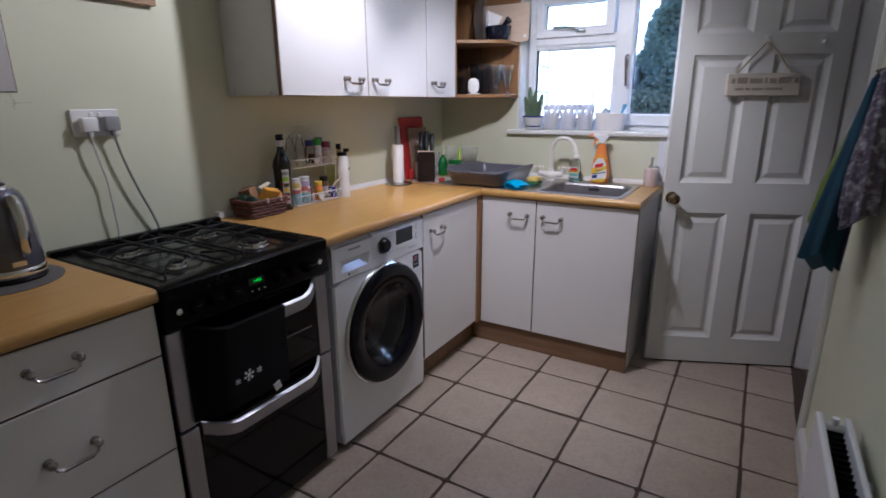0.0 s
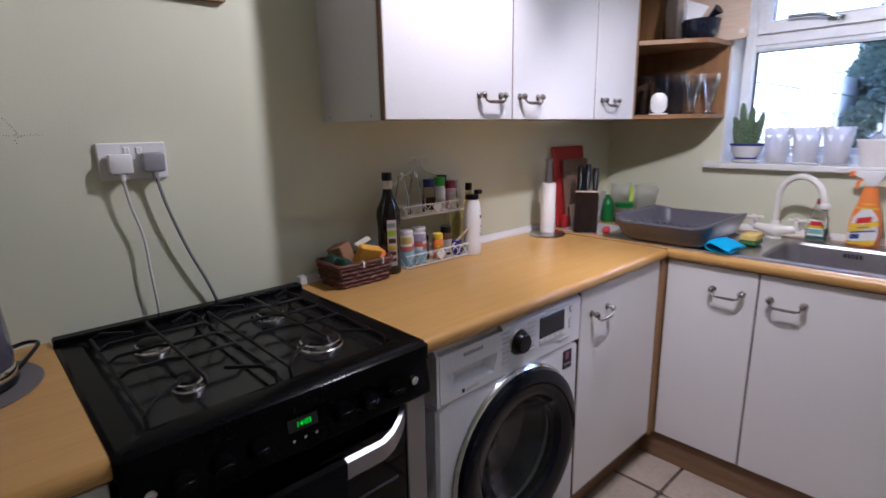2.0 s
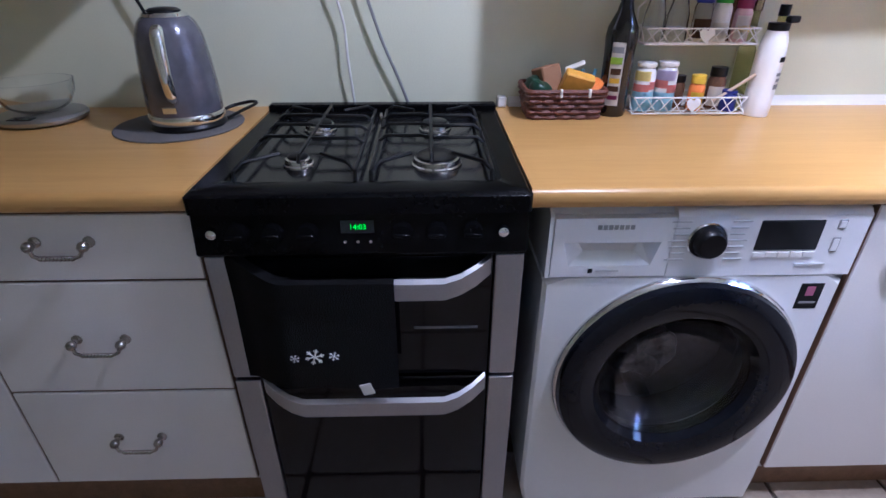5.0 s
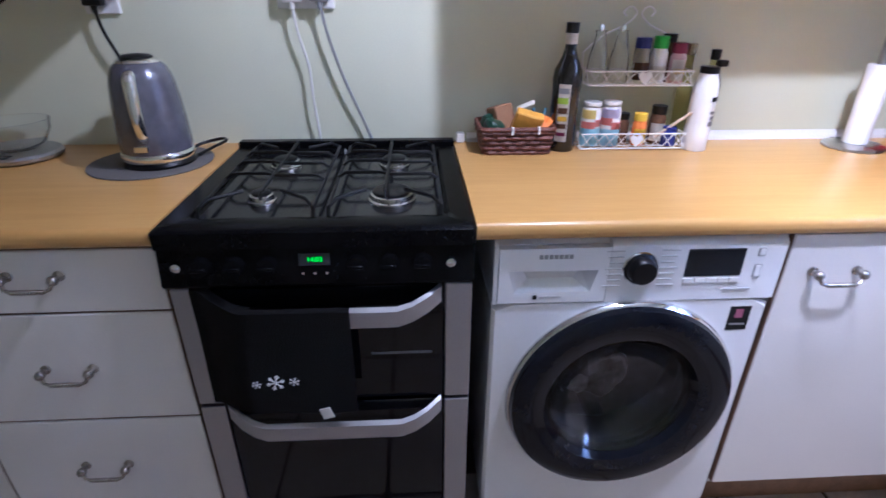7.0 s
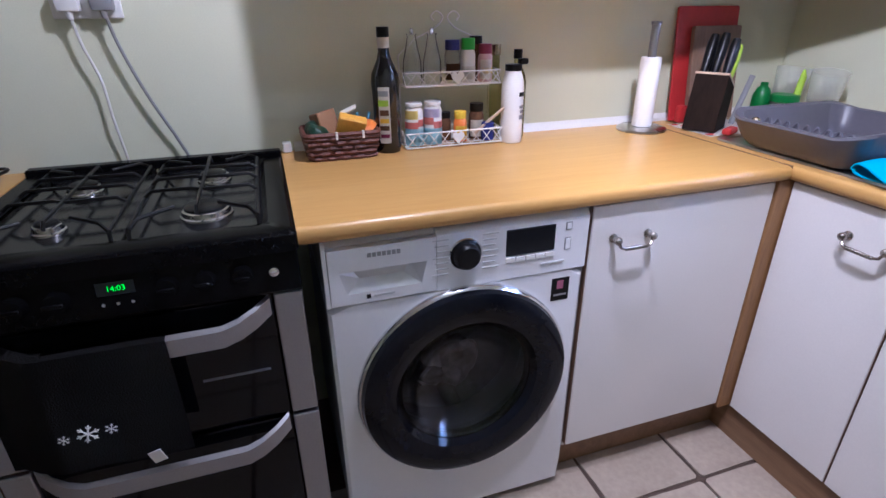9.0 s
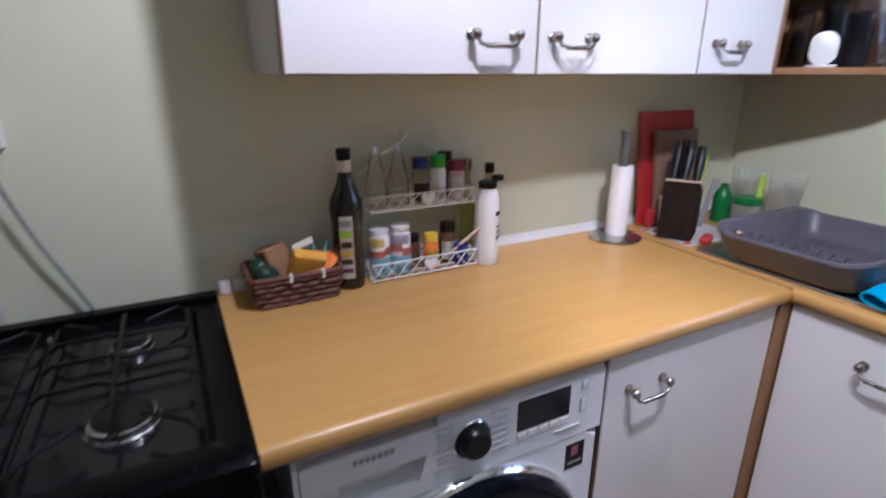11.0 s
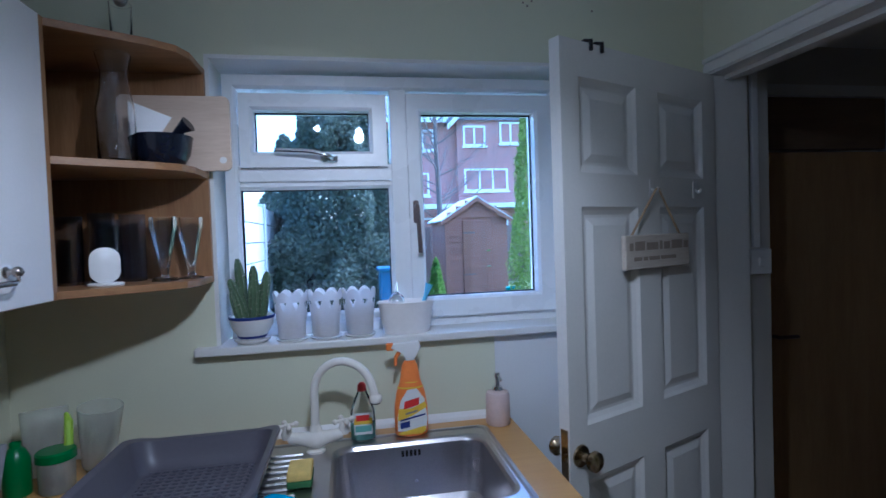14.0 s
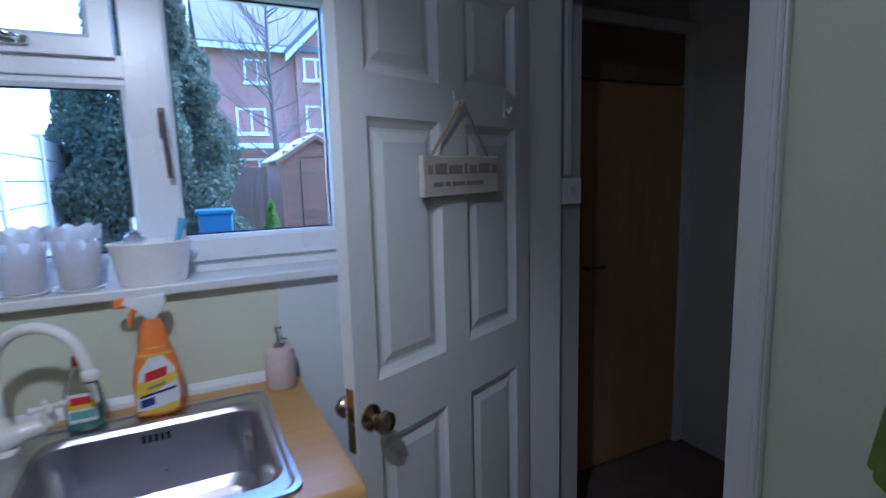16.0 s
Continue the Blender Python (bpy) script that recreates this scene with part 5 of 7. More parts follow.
for v in bm.verts:
    v.co.x *= 0.8
    v.co += 0.008 * noise.noise_vector(v.co * 30)
solo("orange_packet", moved(bm, pose(0.110, 3.482, Z + 0.072, 12, 8, 20)), ORANGE, "crumpled orange foil packet", "packet", base=(0.11, 3.482, Z + 0.06), smooth=True)
for i, (x, y, h, rr) in enumerate(((0.075, 3.358, 0.066, 0.034), (0.125, 3.360, 0.070, 0.028), (0.070, 3.380, 0.082, 0.030))):
    bm = ball((0, 0, 0), rr, n=14)
    for v in bm.verts:
        v.co.z *= 0.8
        v.co += 0.010 * noise.noise_vector(v.co * 35 + Vector((i, 0, 0)))
    solo("green_packet", moved(bm, pose(x, y, Z + h, 0, 0, 40 * i)), DKGREEN, "crumpled dark green foil packet", "packet", base=(x, y, Z + 0.05), smooth=True)
for q in (-1, 1):
    solo("blue_clip", moved(box(-0.003, 0.003, -0.004, 0.004, 0, 0.060, 0.001), pose(0.075, 3.495 + 0.003 * q, Z + 0.050, -14 * q, -8, 0)), SKYB, "narrow blue plastic bag clip", "clip", base=(0.075, 3.495, Z + 0.05))

# bottles and the wire spice rack


def bottle(name, x, y, prof, material, label, cat, n=28):
    o = stand(name, (x, y, Z), label, cat)
    part("bottle", turned(prof, (x, y, Z), n), material, o, smooth=True)
    return o


def wrap(parent, name, x, y, r, z0, z1, a0, a1, material, taper=0.0):
    """A paper label curved round a bottle; angles in degrees from +x."""
    own = bmesh.new()
    n = 10
    lo = [own.verts.new((x + r * math.cos(radians(a0 + (a1 - a0) * j / n)), y + r * math.sin(radians(a0 + (a1 - a0) * j / n)), z0)) for j in range(n + 1)]
    hi = [own.verts.new((x + (r - taper) * math.cos(radians(a0 + (a1 - a0) * j / n)), y + (r - taper) * math.sin(radians(a0 + (a1 - a0) * j / n)), z1)) for j in range(n + 1)]
    for j in range(n):
        own.faces.new((lo[j], lo[j + 1], hi[j + 1], hi[j]))
    bmesh.ops.solidify(own, geom=own.faces[:], thickness=0.0006)
    return part(name, own, material, parent)


o = bottle("oil_bottle", 0.098, 3.556, [(0, 0), (0.034, 0), (0.036, 0.006), (0.0365, 0.150), (0.039, 0.190), (0.036, 0.212), (0.020, 0.246), (0.0150, 0.266), (0.0145, 0.298)], BOTG, "tall dark oil bottle with printed label and black cap", "bottle")
part("cap", turned([(0.0155, 0.302), (0.0165, 0.303), (0.0165, 0.327), (0, 0.328)], (0.098, 3.556, Z), 20), BPLAST, o, smooth=True)
part("neck_band", turned([(0.015, 0.276), (0.0155, 0.277), (0.0155, 0.303), (0.015, 0.304)], (0.098, 3.556, Z), 20), LABEL, o, "white neck band")
wrap(o, "label", 0.098, 3.556, 0.0385, Z + 0.03, Z + 0.180, -45, 2, LABEL)
for z0, z1, a0, a1, m_ in ((0.130, 0.146, -50, 12, LIMEG), (0.105, 0.120, -45, 8, SPICE), (0.085, 0.097, -45, 10, YELLOW), (0.065, 0.078, -48, 5, SPICE), (0.045, 0.055, -45, 10, PURPLE), (0.156, 0.170, -50, 10, GPLAS)):
    wrap(o, "label_print", 0.098, 3.556, 0.0392, Z + z0, Z + z1, a0 + 5, min(a1, 0) - 4, m_)

o = bottle("white_sauce_bottle", 0.112, 3.932, [(0, 0), (0.031, 0), (0.033, 0.004), (0.033, 0.060), (0.031, 0.075), (0.033, 0.090), (0.033, 0.150), (0.030, 0.180), (0.024, 0.200), (0.022, 0.207)], WPLAS, "white squeezy bottle with black flip cap", "bottle")
bm = turned([(0.0235, 0.205), (0.0245, 0.206), (0.0245, 0.222), (0, 0.223)], (0.112, 3.932, Z), 22)
box(0.106, 0.128, 3.946, 3.972, Z + 0.222, Z + 0.238, 0.003, bm=bm)
part("flip_cap", bm, BPLAST, o, smooth=True)
for z0, z1, a0, a1 in ((0.135, 0.147, 10, 55), (0.07, 0.082, 15, 60), (0.088, 0.096, 20, 55), (0.102, 0.110, 15, 50)):
    wrap(o, "label_print", 0.112, 3.932, 0.0336, Z + z0, Z + z1, a0, a1, BPLAST if z0 > 0.13 else GPLAS)
o = bottle("small_oil_bottle", 0.055, 3.972, [(0, 0), (0.026, 0), (0.028, 0.005), (0.028, 0.165), (0.024, 0.185), (0.012, 0.212), (0.011, 0.235)], OIL, "clear bottle of pale green oil with black cap", "bottle")
part("cap", turned([(0.0125, 0.232), (0.013, 0.233), (0.013, 0.258), (0, 0.259)], (0.055, 3.972, Z), 18), BPLAST, o)
o = bottle("stoppered_bottle", 0.045, 3.905, [(0, 0), (0.022, 0), (0.024, 0.005), (0.024, 0.150), (0.012, 0.190), (0.011, 0.245)], OIL, "clear bottle with a gold cap", "bottle")
part("cap", turned([(0.013, 0.243), (0.014, 0.244), (0.014, 0.272), (0, 0.273)], (0.045, 3.905, Z), 18), BRASS, o)

r = stand("spice_rack", (0.075, 3.752, Z), "two-tier white wire spice rack with heart ornaments", "spice rack")


def wire_basket(x0, x1, y0, y1, z0, z1):
    """Two rims, a floor of wires and a lattice front with a heart."""
    for z in (z0, z1):
        part("rim_wire", tube([(x0, y0, z), (x1, y0, z), (x1, y1, z), (x0, y1, z)], 0.0022, 6, closed=True), WIRE, r)
    n = 9
    step = (y1 - y0) / n
    for j in range(n):
        ya = y0 + step * j
        for ph in (0, 1):
            za, zb = (z0, z1) if ph else (z1, z0)
            part("lattice_wire", tube([(x1, ya, za), (x1 + 0.0015, ya + step * 0.5, (za + zb) / 2 + (0.0012 if ph else -0.0012)), (x1, ya + step, zb)], 0.0013, 5), WIRE, r)
    for x in (x0 + (x1 - x0) * 0.33, x0 + (x1 - x0) * 0.66):
        part("floor_wire", tube([(x, y0, z0), (x, y1, z0)], 0.0016, 5), WIRE, r)
    for ye in (y0, y1):
        part("side_wire", tube([(x0, ye, z0), ((x0 + x1) / 2, ye, z1), (x1, ye, z0)], 0.0014, 5), WIRE, r)
    yc, zc = (y0 + y1) / 2 + 0.008, (z0 + z1) / 2 + 0.003
    heart = []
    for t in np.linspace(0, 2 * math.pi, 24, endpoint=False):
        hx = 16 * math.sin(t) ** 3
        hz = 13 * math.cos(t) - 5 * math.cos(2 * t) - 2 * math.cos(3 * t) - math.cos(4 * t)
        heart.append((yc + 0.00115 * hx, zc + 0.00125 * hz))
    part("heart", prism(heart, x1 + 0.002, x1 + 0.005, axis="X"), WIRE, r, "small white metal heart")


wire_basket(0.035, 0.122, 3.605, 3.898, Z + 0.006, Z + 0.046)
wire_basket(0.030, 0.105, 3.612, 3.896, Z + 0.172, Z + 0.208)
for y in (3.612, 3.896):
    part("upright_wire", tube([(0.034, y, Z + 0.002), (0.032, y, Z + 0.21), (0.026, y, Z + 0.250)], 0.0026, 6), WIRE, r)
for y0, s in ((3.612, 1), (3.896, -1)):
    pts = [(0.026, y0, Z + 0.248), (0.024, y0 + s * 0.05, Z + 0.290), (0.022, y0 + s * 0.11, Z + 0.318), (0.022, y0 + s * 0.135, Z + 0.345), (0.022, y0 + s * 0.118, Z + 0.362), (0.022, y0 + s * 0.100, Z + 0.350), (0.022, y0 + s * 0.108, Z + 0.338)]
    part("scroll_wire", tube(pts, 0.0024, 6, smooth_steps=5), WIRE, r)


def jar(x, y, z, rad, h, body, cap, caph, label, band=None, cat="jar"):
    o = thing("spice_jar", (x, y, z), label, cat, "jars in the spice rack")
    part("jar_body", turned([(0, 0), (rad * 0.95, 0), (rad, 0.004), (rad, h * 0.86), (rad * 0.8, h)], (x, y, z), 22), body, o, smooth=True)
    part("lid", turned([(rad * 0.92, h), (rad * 0.94, h + 0.001), (rad * 0.92, h + caph), (0, h + caph + 0.001)], (x, y, z), 22), cap, o, smooth=True)
    if band:
        for z0, z1, a0, a1, m_ in band:
            wrap(o, "label_print", x, y, rad + 0.0008, z + h * z0, z + h * z1, a0, a1, m_)
    return o


z1_, z2_ = Z + 0.009, Z + 0.175
past = ((0.0, 0.45, -85, 85, PALEB), (0.45, 0.62, -85, 10, CORAL), (0.50, 0.68, 10, 85, CORAL), (0.70, 0.92, -85, 10, PALEY))
past2 = ((0.0, 0.42, -85, 85, PALEB), (0.42, 0.60, -10, 85, CORAL), (0.52, 0.70, -85, -10, CORAL), (0.70, 0.92, -85, 30, mat("lilac_print", (0.55, 0.50, 0.66), 0.5)))
jar(0.083, 3.638, z1_, 0.0265, 0.108, WPLAS, WPLAS, 0.010, "pastel printed cardboard tub with white lid", past, "tub")
jar(0.083, 3.694, z1_, 0.0265, 0.110, WPLAS, WPLAS, 0.010, "pastel printed cardboard tub with white lid", past2, "tub")
jar(0.060, 3.738, z1_, 0.019, 0.066, SPICE, BPLAST, 0.016, "small brown spice jar with black lid")
jar(0.092, 3.776, z1_, 0.0195, 0.068, ORANGE, YELLOW, 0.020, "orange spice jar with yellow lid", ((0.1, 0.7, -60, 60, YELLOW),))
jar(0.070, 3.836, z1_, 0.022, 0.082, SPICE, BPLAST, 0.022, "dark spice jar with navy lid", ((0.1, 0.7, -70, 50, LABEL),))
jar(0.098, 3.862, z1_, 0.020, 0.045, BLUECAP, BLUECAP, 0.006, "small round navy metal tin")
jar(0.068, 3.760, z2_, 0.022, 0.088, DRINK, BLUECAP, 0.026, "glass spice jar with blue lid", ((0.1, 0.6, -70, 70, SPICE),))
jar(0.072, 3.806, z2_, 0.021, 0.088, WPLAS, GREENCAP, 0.030, "white spice jar with green lid", ((0.1, 0.5, -70, 70, LABEL),))
jar(0.050, 3.838, z2_, 0.020, 0.100, SPICE, BPLAST, 0.022, "dark spice jar with black lid")
jar(0.074, 3.858, z2_, 0.021, 0.076, PINK, PURPLE, 0.026, "spice jar with plum lid", ((0.1, 0.8, -60, 30, LABEL), (0.3, 0.5, -40, 60, YELLOW)))
for y in (3.642, 3.700):
    o = thing("glass_cruet", (0.066, y, z2_), "slim clear glass oil cruet", "cruet", "cruets in the spice rack")
    part("glass", turned([(0, 0), (0.026, 0), (0.028, 0.004), (0.026, 0.060), (0.017, 0.100), (0.012, 0.126), (0.015, 0.132), (0.012, 0.132), (0.010, 0.126), (0.014, 0.100), (0.0235, 0.060), (0.0255, 0.006), (0, 0.005)], (0.066, y, z2_), 20), DRINK, o, smooth=True)
    part("pourer", turned([(0.006, 0.130), (0.007, 0.137), (0.004, 0.146), (0, 0.147)], (0.066, y, z2_), 12), CHROME, o, smooth=True)
solo("wooden_spoon", tube([(0.095, 3.822, z1_ + 0.02), (0.125, 3.900, z1_ + 0.095)], 0.0042, 8), PALEW, "wooden spoon handle leaning in the rack", "spoon", base=(0.095, 3.822, z1_ + 0.02))

# kitchen roll holder
h = stand("kitchen_roll_holder", (0.112, 4.405, Z), "steel kitchen roll holder with a white paper roll", "roll holder")
hc = (0.112, 4.405, Z)
part("holder_base", turned([(0, 0), (0.076, 0), (0.079, 0.003), (0.078, 0.008), (0.070, 0.012), (0, 0.013)], hc, 40), STEEL, h, smooth=True)
part("pole", turned([(0.013, 0.013), (0.013, 0.318), (0.016, 0.320), (0.016, 0.328), (0, 0.329)], hc, 24), BRUSH, h, smooth=True)
part("paper_roll", turned([(0.019, 0.014), (0.030, 0.014), (0.0315, 0.018), (0.0315, 0.222), (0.030, 0.226), (0.019, 0.226)], hc, 40), PAPER, h, "white paper towel roll", True)

# boards, knife block and the corner clutter
solo("red_chopping_board", moved(prism(rounded(-0.125, 0.125, 0, 0.365, 0.008, 3), -0.005, 0.005, bevel=0.0015), Matrix.Translation((0.052, 4.688, Z + 0.006)) @ Matrix.Rotation(radians(-6.5), 4, "Y") @ FACE_EAST), RED, "red plastic chopping board leaning on the wall", "chopping board", base=(0.05, 4.69, Z))
solo("brown_chopping_board", moved(prism(rounded(-0.098, 0.098, 0, 0.305, 0.008, 3), -0.008, 0.008, bevel=0.002), Matrix.Translation((0.074, 4.712, Z + 0.006)) @ Matrix.Rotation(radians(-7), 4, "Y") @ FACE_EAST), BOARD, "brown wooden chopping board leaning on a red board", "chopping board", base=(0.074, 4.712, Z))
solo("small_maple_board", moved(prism(rounded(-0.032, 0.032, 0, 0.10, 0.006, 3), -0.005, 0.005, bevel=0.0015), Matrix.Translation((0.098, 4.648, Z + 0.006)) @ Matrix.Rotation(radians(-8), 4, "Y") @ FACE_EAST), PALEW, "small pale wooden board", "chopping board", base=(0.098, 4.648, Z))
solo("red_tub", box(0.066, 0.092, 4.572, 4.604, Z + 0.005, Z + 0.062, 0.006, 2), RED, "small bright red plastic tub", "tub", base=(0.08, 4.588, Z))
bm = bmesh.new()
grid = [[bm.verts.new((0.085 + 0.20 * i / 9, 4.530 + 0.26 * j / 9, Z + 0.0025 + 0.0012 * math.sin(i * 2.1 + j))) for j in range(10)] for i in range(10)]
for i in range(9):
    for j in range(9):
        bm.faces.new((grid[i][j], grid[i + 1][j], grid[i + 1][j + 1], grid[i][j + 1]))
bmesh.ops.solidify(bm, geom=bm.faces[:], thickness=0.002)
cl = thing("folded_cloth", (0.185, 4.66, Z), "white cloth with red pattern under the knife block", "cloth")
part("cloth", bm, PAPER, cl, smooth=True)
for i in range(7):
    part("red_print", box(0.10 + 0.026 * i, 0.112 + 0.026 * i, 4.534 + 0.018 * (i % 3), 4.556 + 0.018 * (i % 3), Z + 0.0042, Z + 0.0056), REDL, cl)
kb = thing("knife_block", (0.190, 4.585, Z + 0.006), "dark walnut knife block with black-handled knives", "knife block")
KB = Matrix.Translation((0.190, 4.585, Z + 0.006)) @ Matrix.Rotation(radians(30), 4, "Z") @ Matrix.Scale(1.08, 4)
bm = prism([(-0.048, 0.0), (0.050, 0.0), (0.066, 0.118), (-0.010, 0.158)], -0.046, 0.046, bevel=0.002, axis="Y")
part("block", moved(bm, KB @ Matrix.Rotation(radians(90), 4, "Z")), BLOCK, kb)
part("top_strip", moved(prism([(-0.012, 0.1575), (0.067, 0.1170), (0.068, 0.1225), (-0.011, 0.163)], -0.047, 0.047, axis="Y"), KB @ Matrix.Rotation(radians(90), 4, "Z")), PALEW, kb)
part("top_face", moved(prism([(-0.008, 0.1620), (0.064, 0.1245), (0.0642, 0.1255), (-0.0078, 0.163)], -0.044, 0.044, axis="Y"), KB @ Matrix.Rotation(radians(90), 4, "Z")), BLOCK, kb)
for i, (px, py, ln, m_) in enumerate(((-0.030, 0.006, 0.115, BPLAST), (0.0, 0.004, 0.118, BPLAST), (0.030, 0.010, 0.105, BPLAST), (-0.018, 0.038, 0.090, BPLAST), (0.030, 0.045, 0.105, LIMEG))):
    base = Vector((px, py, 0.158 - py * 0.5))
    tip = base + Vector((0.0, 0.42, 0.90)).normalized() * ln
    own = tube([base, base.lerp(tip, 0.4), base.lerp(tip, 0.8), tip], [0.010, 0.0135, 0.0145, 0.011], 10)
    part("knife_handle", moved(own, KB), m_, kb, "lime green knife handle" if m_ is LIMEG else "black knife handle", True)
solo("red_peg", moved(box(-0.014, 0.014, -0.03, 0.03, 0, 0.02, 0.005), pose(0.285, 4.600, Z + 0.006, 0, 0, 25)), RED, "red plastic gadget beside the knife block", "gadget", base=(0.285, 4.6, Z))

o = thing("green_lidded_tub", (0.215, 4.880, Z), "clear plastic tub with a green lid", "tub")
part("tub", turned([(0, 0), (0.034, 0), (0.038, 0.006), (0.040, 0.080), (0.037, 0.082), (0.034, 0.008), (0, 0.006)], (0.215, 4.880, Z), 26), MILKY, o, smooth=True)
part("lid", turned([(0.041, 0.078), (0.043, 0.079), (0.043, 0.098), (0.039, 0.102), (0, 0.103)], (0.215, 4.880, Z), 26), GREEN, o, smooth=True)
o = thing("green_bottle", (0.130, 4.875, Z), "green plastic bottle behind the knife block", "bottle")
part("bottle", turned([(0, 0), (0.028, 0), (0.030, 0.005), (0.030, 0.085), (0.020, 0.110), (0.012, 0.118), (0.012, 0.130)], (0.130, 4.875, Z), 22), GREEN, o, smooth=True)
for x, y, z, tilt, turn in ((0.150, 4.955, Z, -24, 20), (0.262, 4.985, Z, 20, 50)):
    o = thing("cloudy_tub", (x, y, z), "cloudy clear plastic tub leaning in the corner", "tub")
    bm = turned([(0, 0), (0.034, 0), (0.037, 0.005), (0.050, 0.130), (0.053, 0.165), (0.050, 0.165), (0.047, 0.130), (0.034, 0.008), (0, 0.006)], (0, 0, 0), 26)
    part("tub", moved(bm, Matrix.Translation((x, y, z + 0.012)) @ Matrix.Rotation(radians(turn), 4, "Z") @ Matrix.Rotation(radians(tilt * 0.45), 4, "X")), MILKY, o, smooth=True)
solo("lime_scoop", tube([(0.232, 4.905, Z + 0.09), (0.225, 4.925, Z + 0.155), (0.215, 4.935, Z + 0.175)], [0.011, 0.010, 0.004], 8), LIMEG, "lime green plastic scoop", "scoop", base=(0.23, 4.9, Z + 0.09))
solo("steel_skewer", tube([(0.150, 4.74, Z), (0.160, 4.78, Z + 0.16)], 0.009, 10), GPLAS, "grey plastic utensil standing in the corner", "utensil", base=(0.15, 4.74, Z))

# dish rack on the drainer
d = thing("dish_rack", (0.556, 4.70, 0.912), "slate grey plastic dish rack tray with plate slots", "dish rack")


def rim_z(x, y):
    return 0.990 + 0.022 * abs((x - 0.556) / 0.18) ** 2 - 0.006 * abs((y - 4.70) / 0.21) ** 2


bm = bmesh.new()
loops = []
for ins, fz in ((0.0, 1.0), (-0.010, 1.0), (-0.012, 0.92), (0.012, 0.30), (0.030, 0.06), (0.040, 0.0)):
    pts = rounded(0.376 + ins, 0.738 - ins, 4.490 + ins, 4.918 - ins, 0.055 - ins * 0.4, 6)
    loops.append([bm.verts.new((x, y, 0.914 + fz * (rim_z(x, y) - 0.914))) for x, y in pts])
inner = []
for ins, fz in ((0.006, 0.98), (0.020, 0.45), (0.036, 0.15), (0.048, 0.10)):
    pts = rounded(0.376 + ins, 0.738 - ins, 4.490 + ins, 4.918 - ins, 0.055 - ins * 0.4, 6)
    inner.append([bm.verts.new((x, y, 0.914 + fz * (rim_z(x, y) - 0.914))) for x, y in pts])
seq = loops[::-1] + inner
for a2, b2 in zip(seq, seq[1:]):
    for j in range(len(a2)):
        bm.faces.new((a2[j], a2[(j + 1) % len(a2)], b2[(j + 1) % len(a2)], b2[j]))
bm.faces.new(seq[0])
bm.faces.new(seq[-1])
part("tray", bm, RACKG, d, smooth=True)
for j in range(9):
    x = 0.436 + 0.029 * j
    own = tube([(x - 0.012, 4.566, 0.918), (x - 0.011, 4.568, 0.966), (x - 0.006, 4.570, 0.984), (x, 4.570, 0.990), (x + 0.006, 4.570, 0.984), (x + 0.011, 4.568, 0.966), (x + 0.012, 4.566, 0.918)], 0.0032, 8, smooth_steps=3)
    part("plate_prong", own, RACKG, d, smooth=True)
for j in range(14):
    y = 4.625 + 0.0185 * j
    part("floor_slat", box(0.430, 0.684, y, y + 0.008, 0.921, 0.928, 0.001), RACKG, d)
for j in range(12):
    x = 0.434 + 0.0215 * j
    part("floor_slat", box(x, x + 0.007, 4.626, 4.872, 0.9205, 0.927, 0.001), RACKG, d)
part("cutlery_knob", ball((0.402, 4.560, 0.975), 0.013), BRASS, d)

solo("sponge", box(0.780, 0.838, 4.715, 4.800, 0.930, 0.952, 0.005, 2), SPONGE, "yellow washing-up sponge on the drainer", "sponge", base=(0.81, 4.757, 0.913))
solo("sponge_scourer", box(0.780, 0.838, 4.715, 4.800, 0.9135, 0.930, 0.003), SCOUR, "green scouring pad under a sponge", "scourer", base=(0.81, 4.757, 0.913))
mid = [(0.812, 0.9165), (0.785, 0.9170), (0.755, 0.9190), (0.738, 0.9240), (0.730, 0.9340), (0.735, 0.9440), (0.748, 0.9480), (0.770, 0.9430), (0.794, 0.9330), (0.818, 0.9240)]
rings = []
bm = bmesh.new()
for j in range(15):
    v = j / 14
    row = []
    for side in (1, -1):
        for i in (range(10) if side > 0 else range(9, -1, -1)):
            (xa, za), (xb, zb) = mid[max(i - 1, 0)], mid[min(i + 1, 9)]
            nx, nz = zb - za, xa - xb
            ln = math.hypot(nx, nz)
            top = i / 9
            x = mid[i][0] + 0.010 * v + side * 0.0016 * nx / ln + 0.006 * math.sin(5 * v + 3 * top) * top
            z = mid[i][1] + side * 0.0016 * nz / ln + max(0.0, 0.010 * math.sin(2.8 * v) - 0.004 * v) * top
            row.append(bm.verts.new((x, 4.512 + 0.120 * v - 0.020 * top * (1 - v), z)))
    rings.append(row)
for a2, b2 in zip(rings, rings[1:]):
    for k in range(20):
        bm.faces.new((a2[k], a2[(k + 1) % 20], b2[(k + 1) % 20], b2[k]))
bm.faces.new(rings[0])
bm.faces.new(rings[-1])
solo("dish_cloth", bm, CYAN, "folded bright blue dish cloth beside the dish rack", "dish cloth", base=(0.77, 4.58, 0.912), smooth=True)

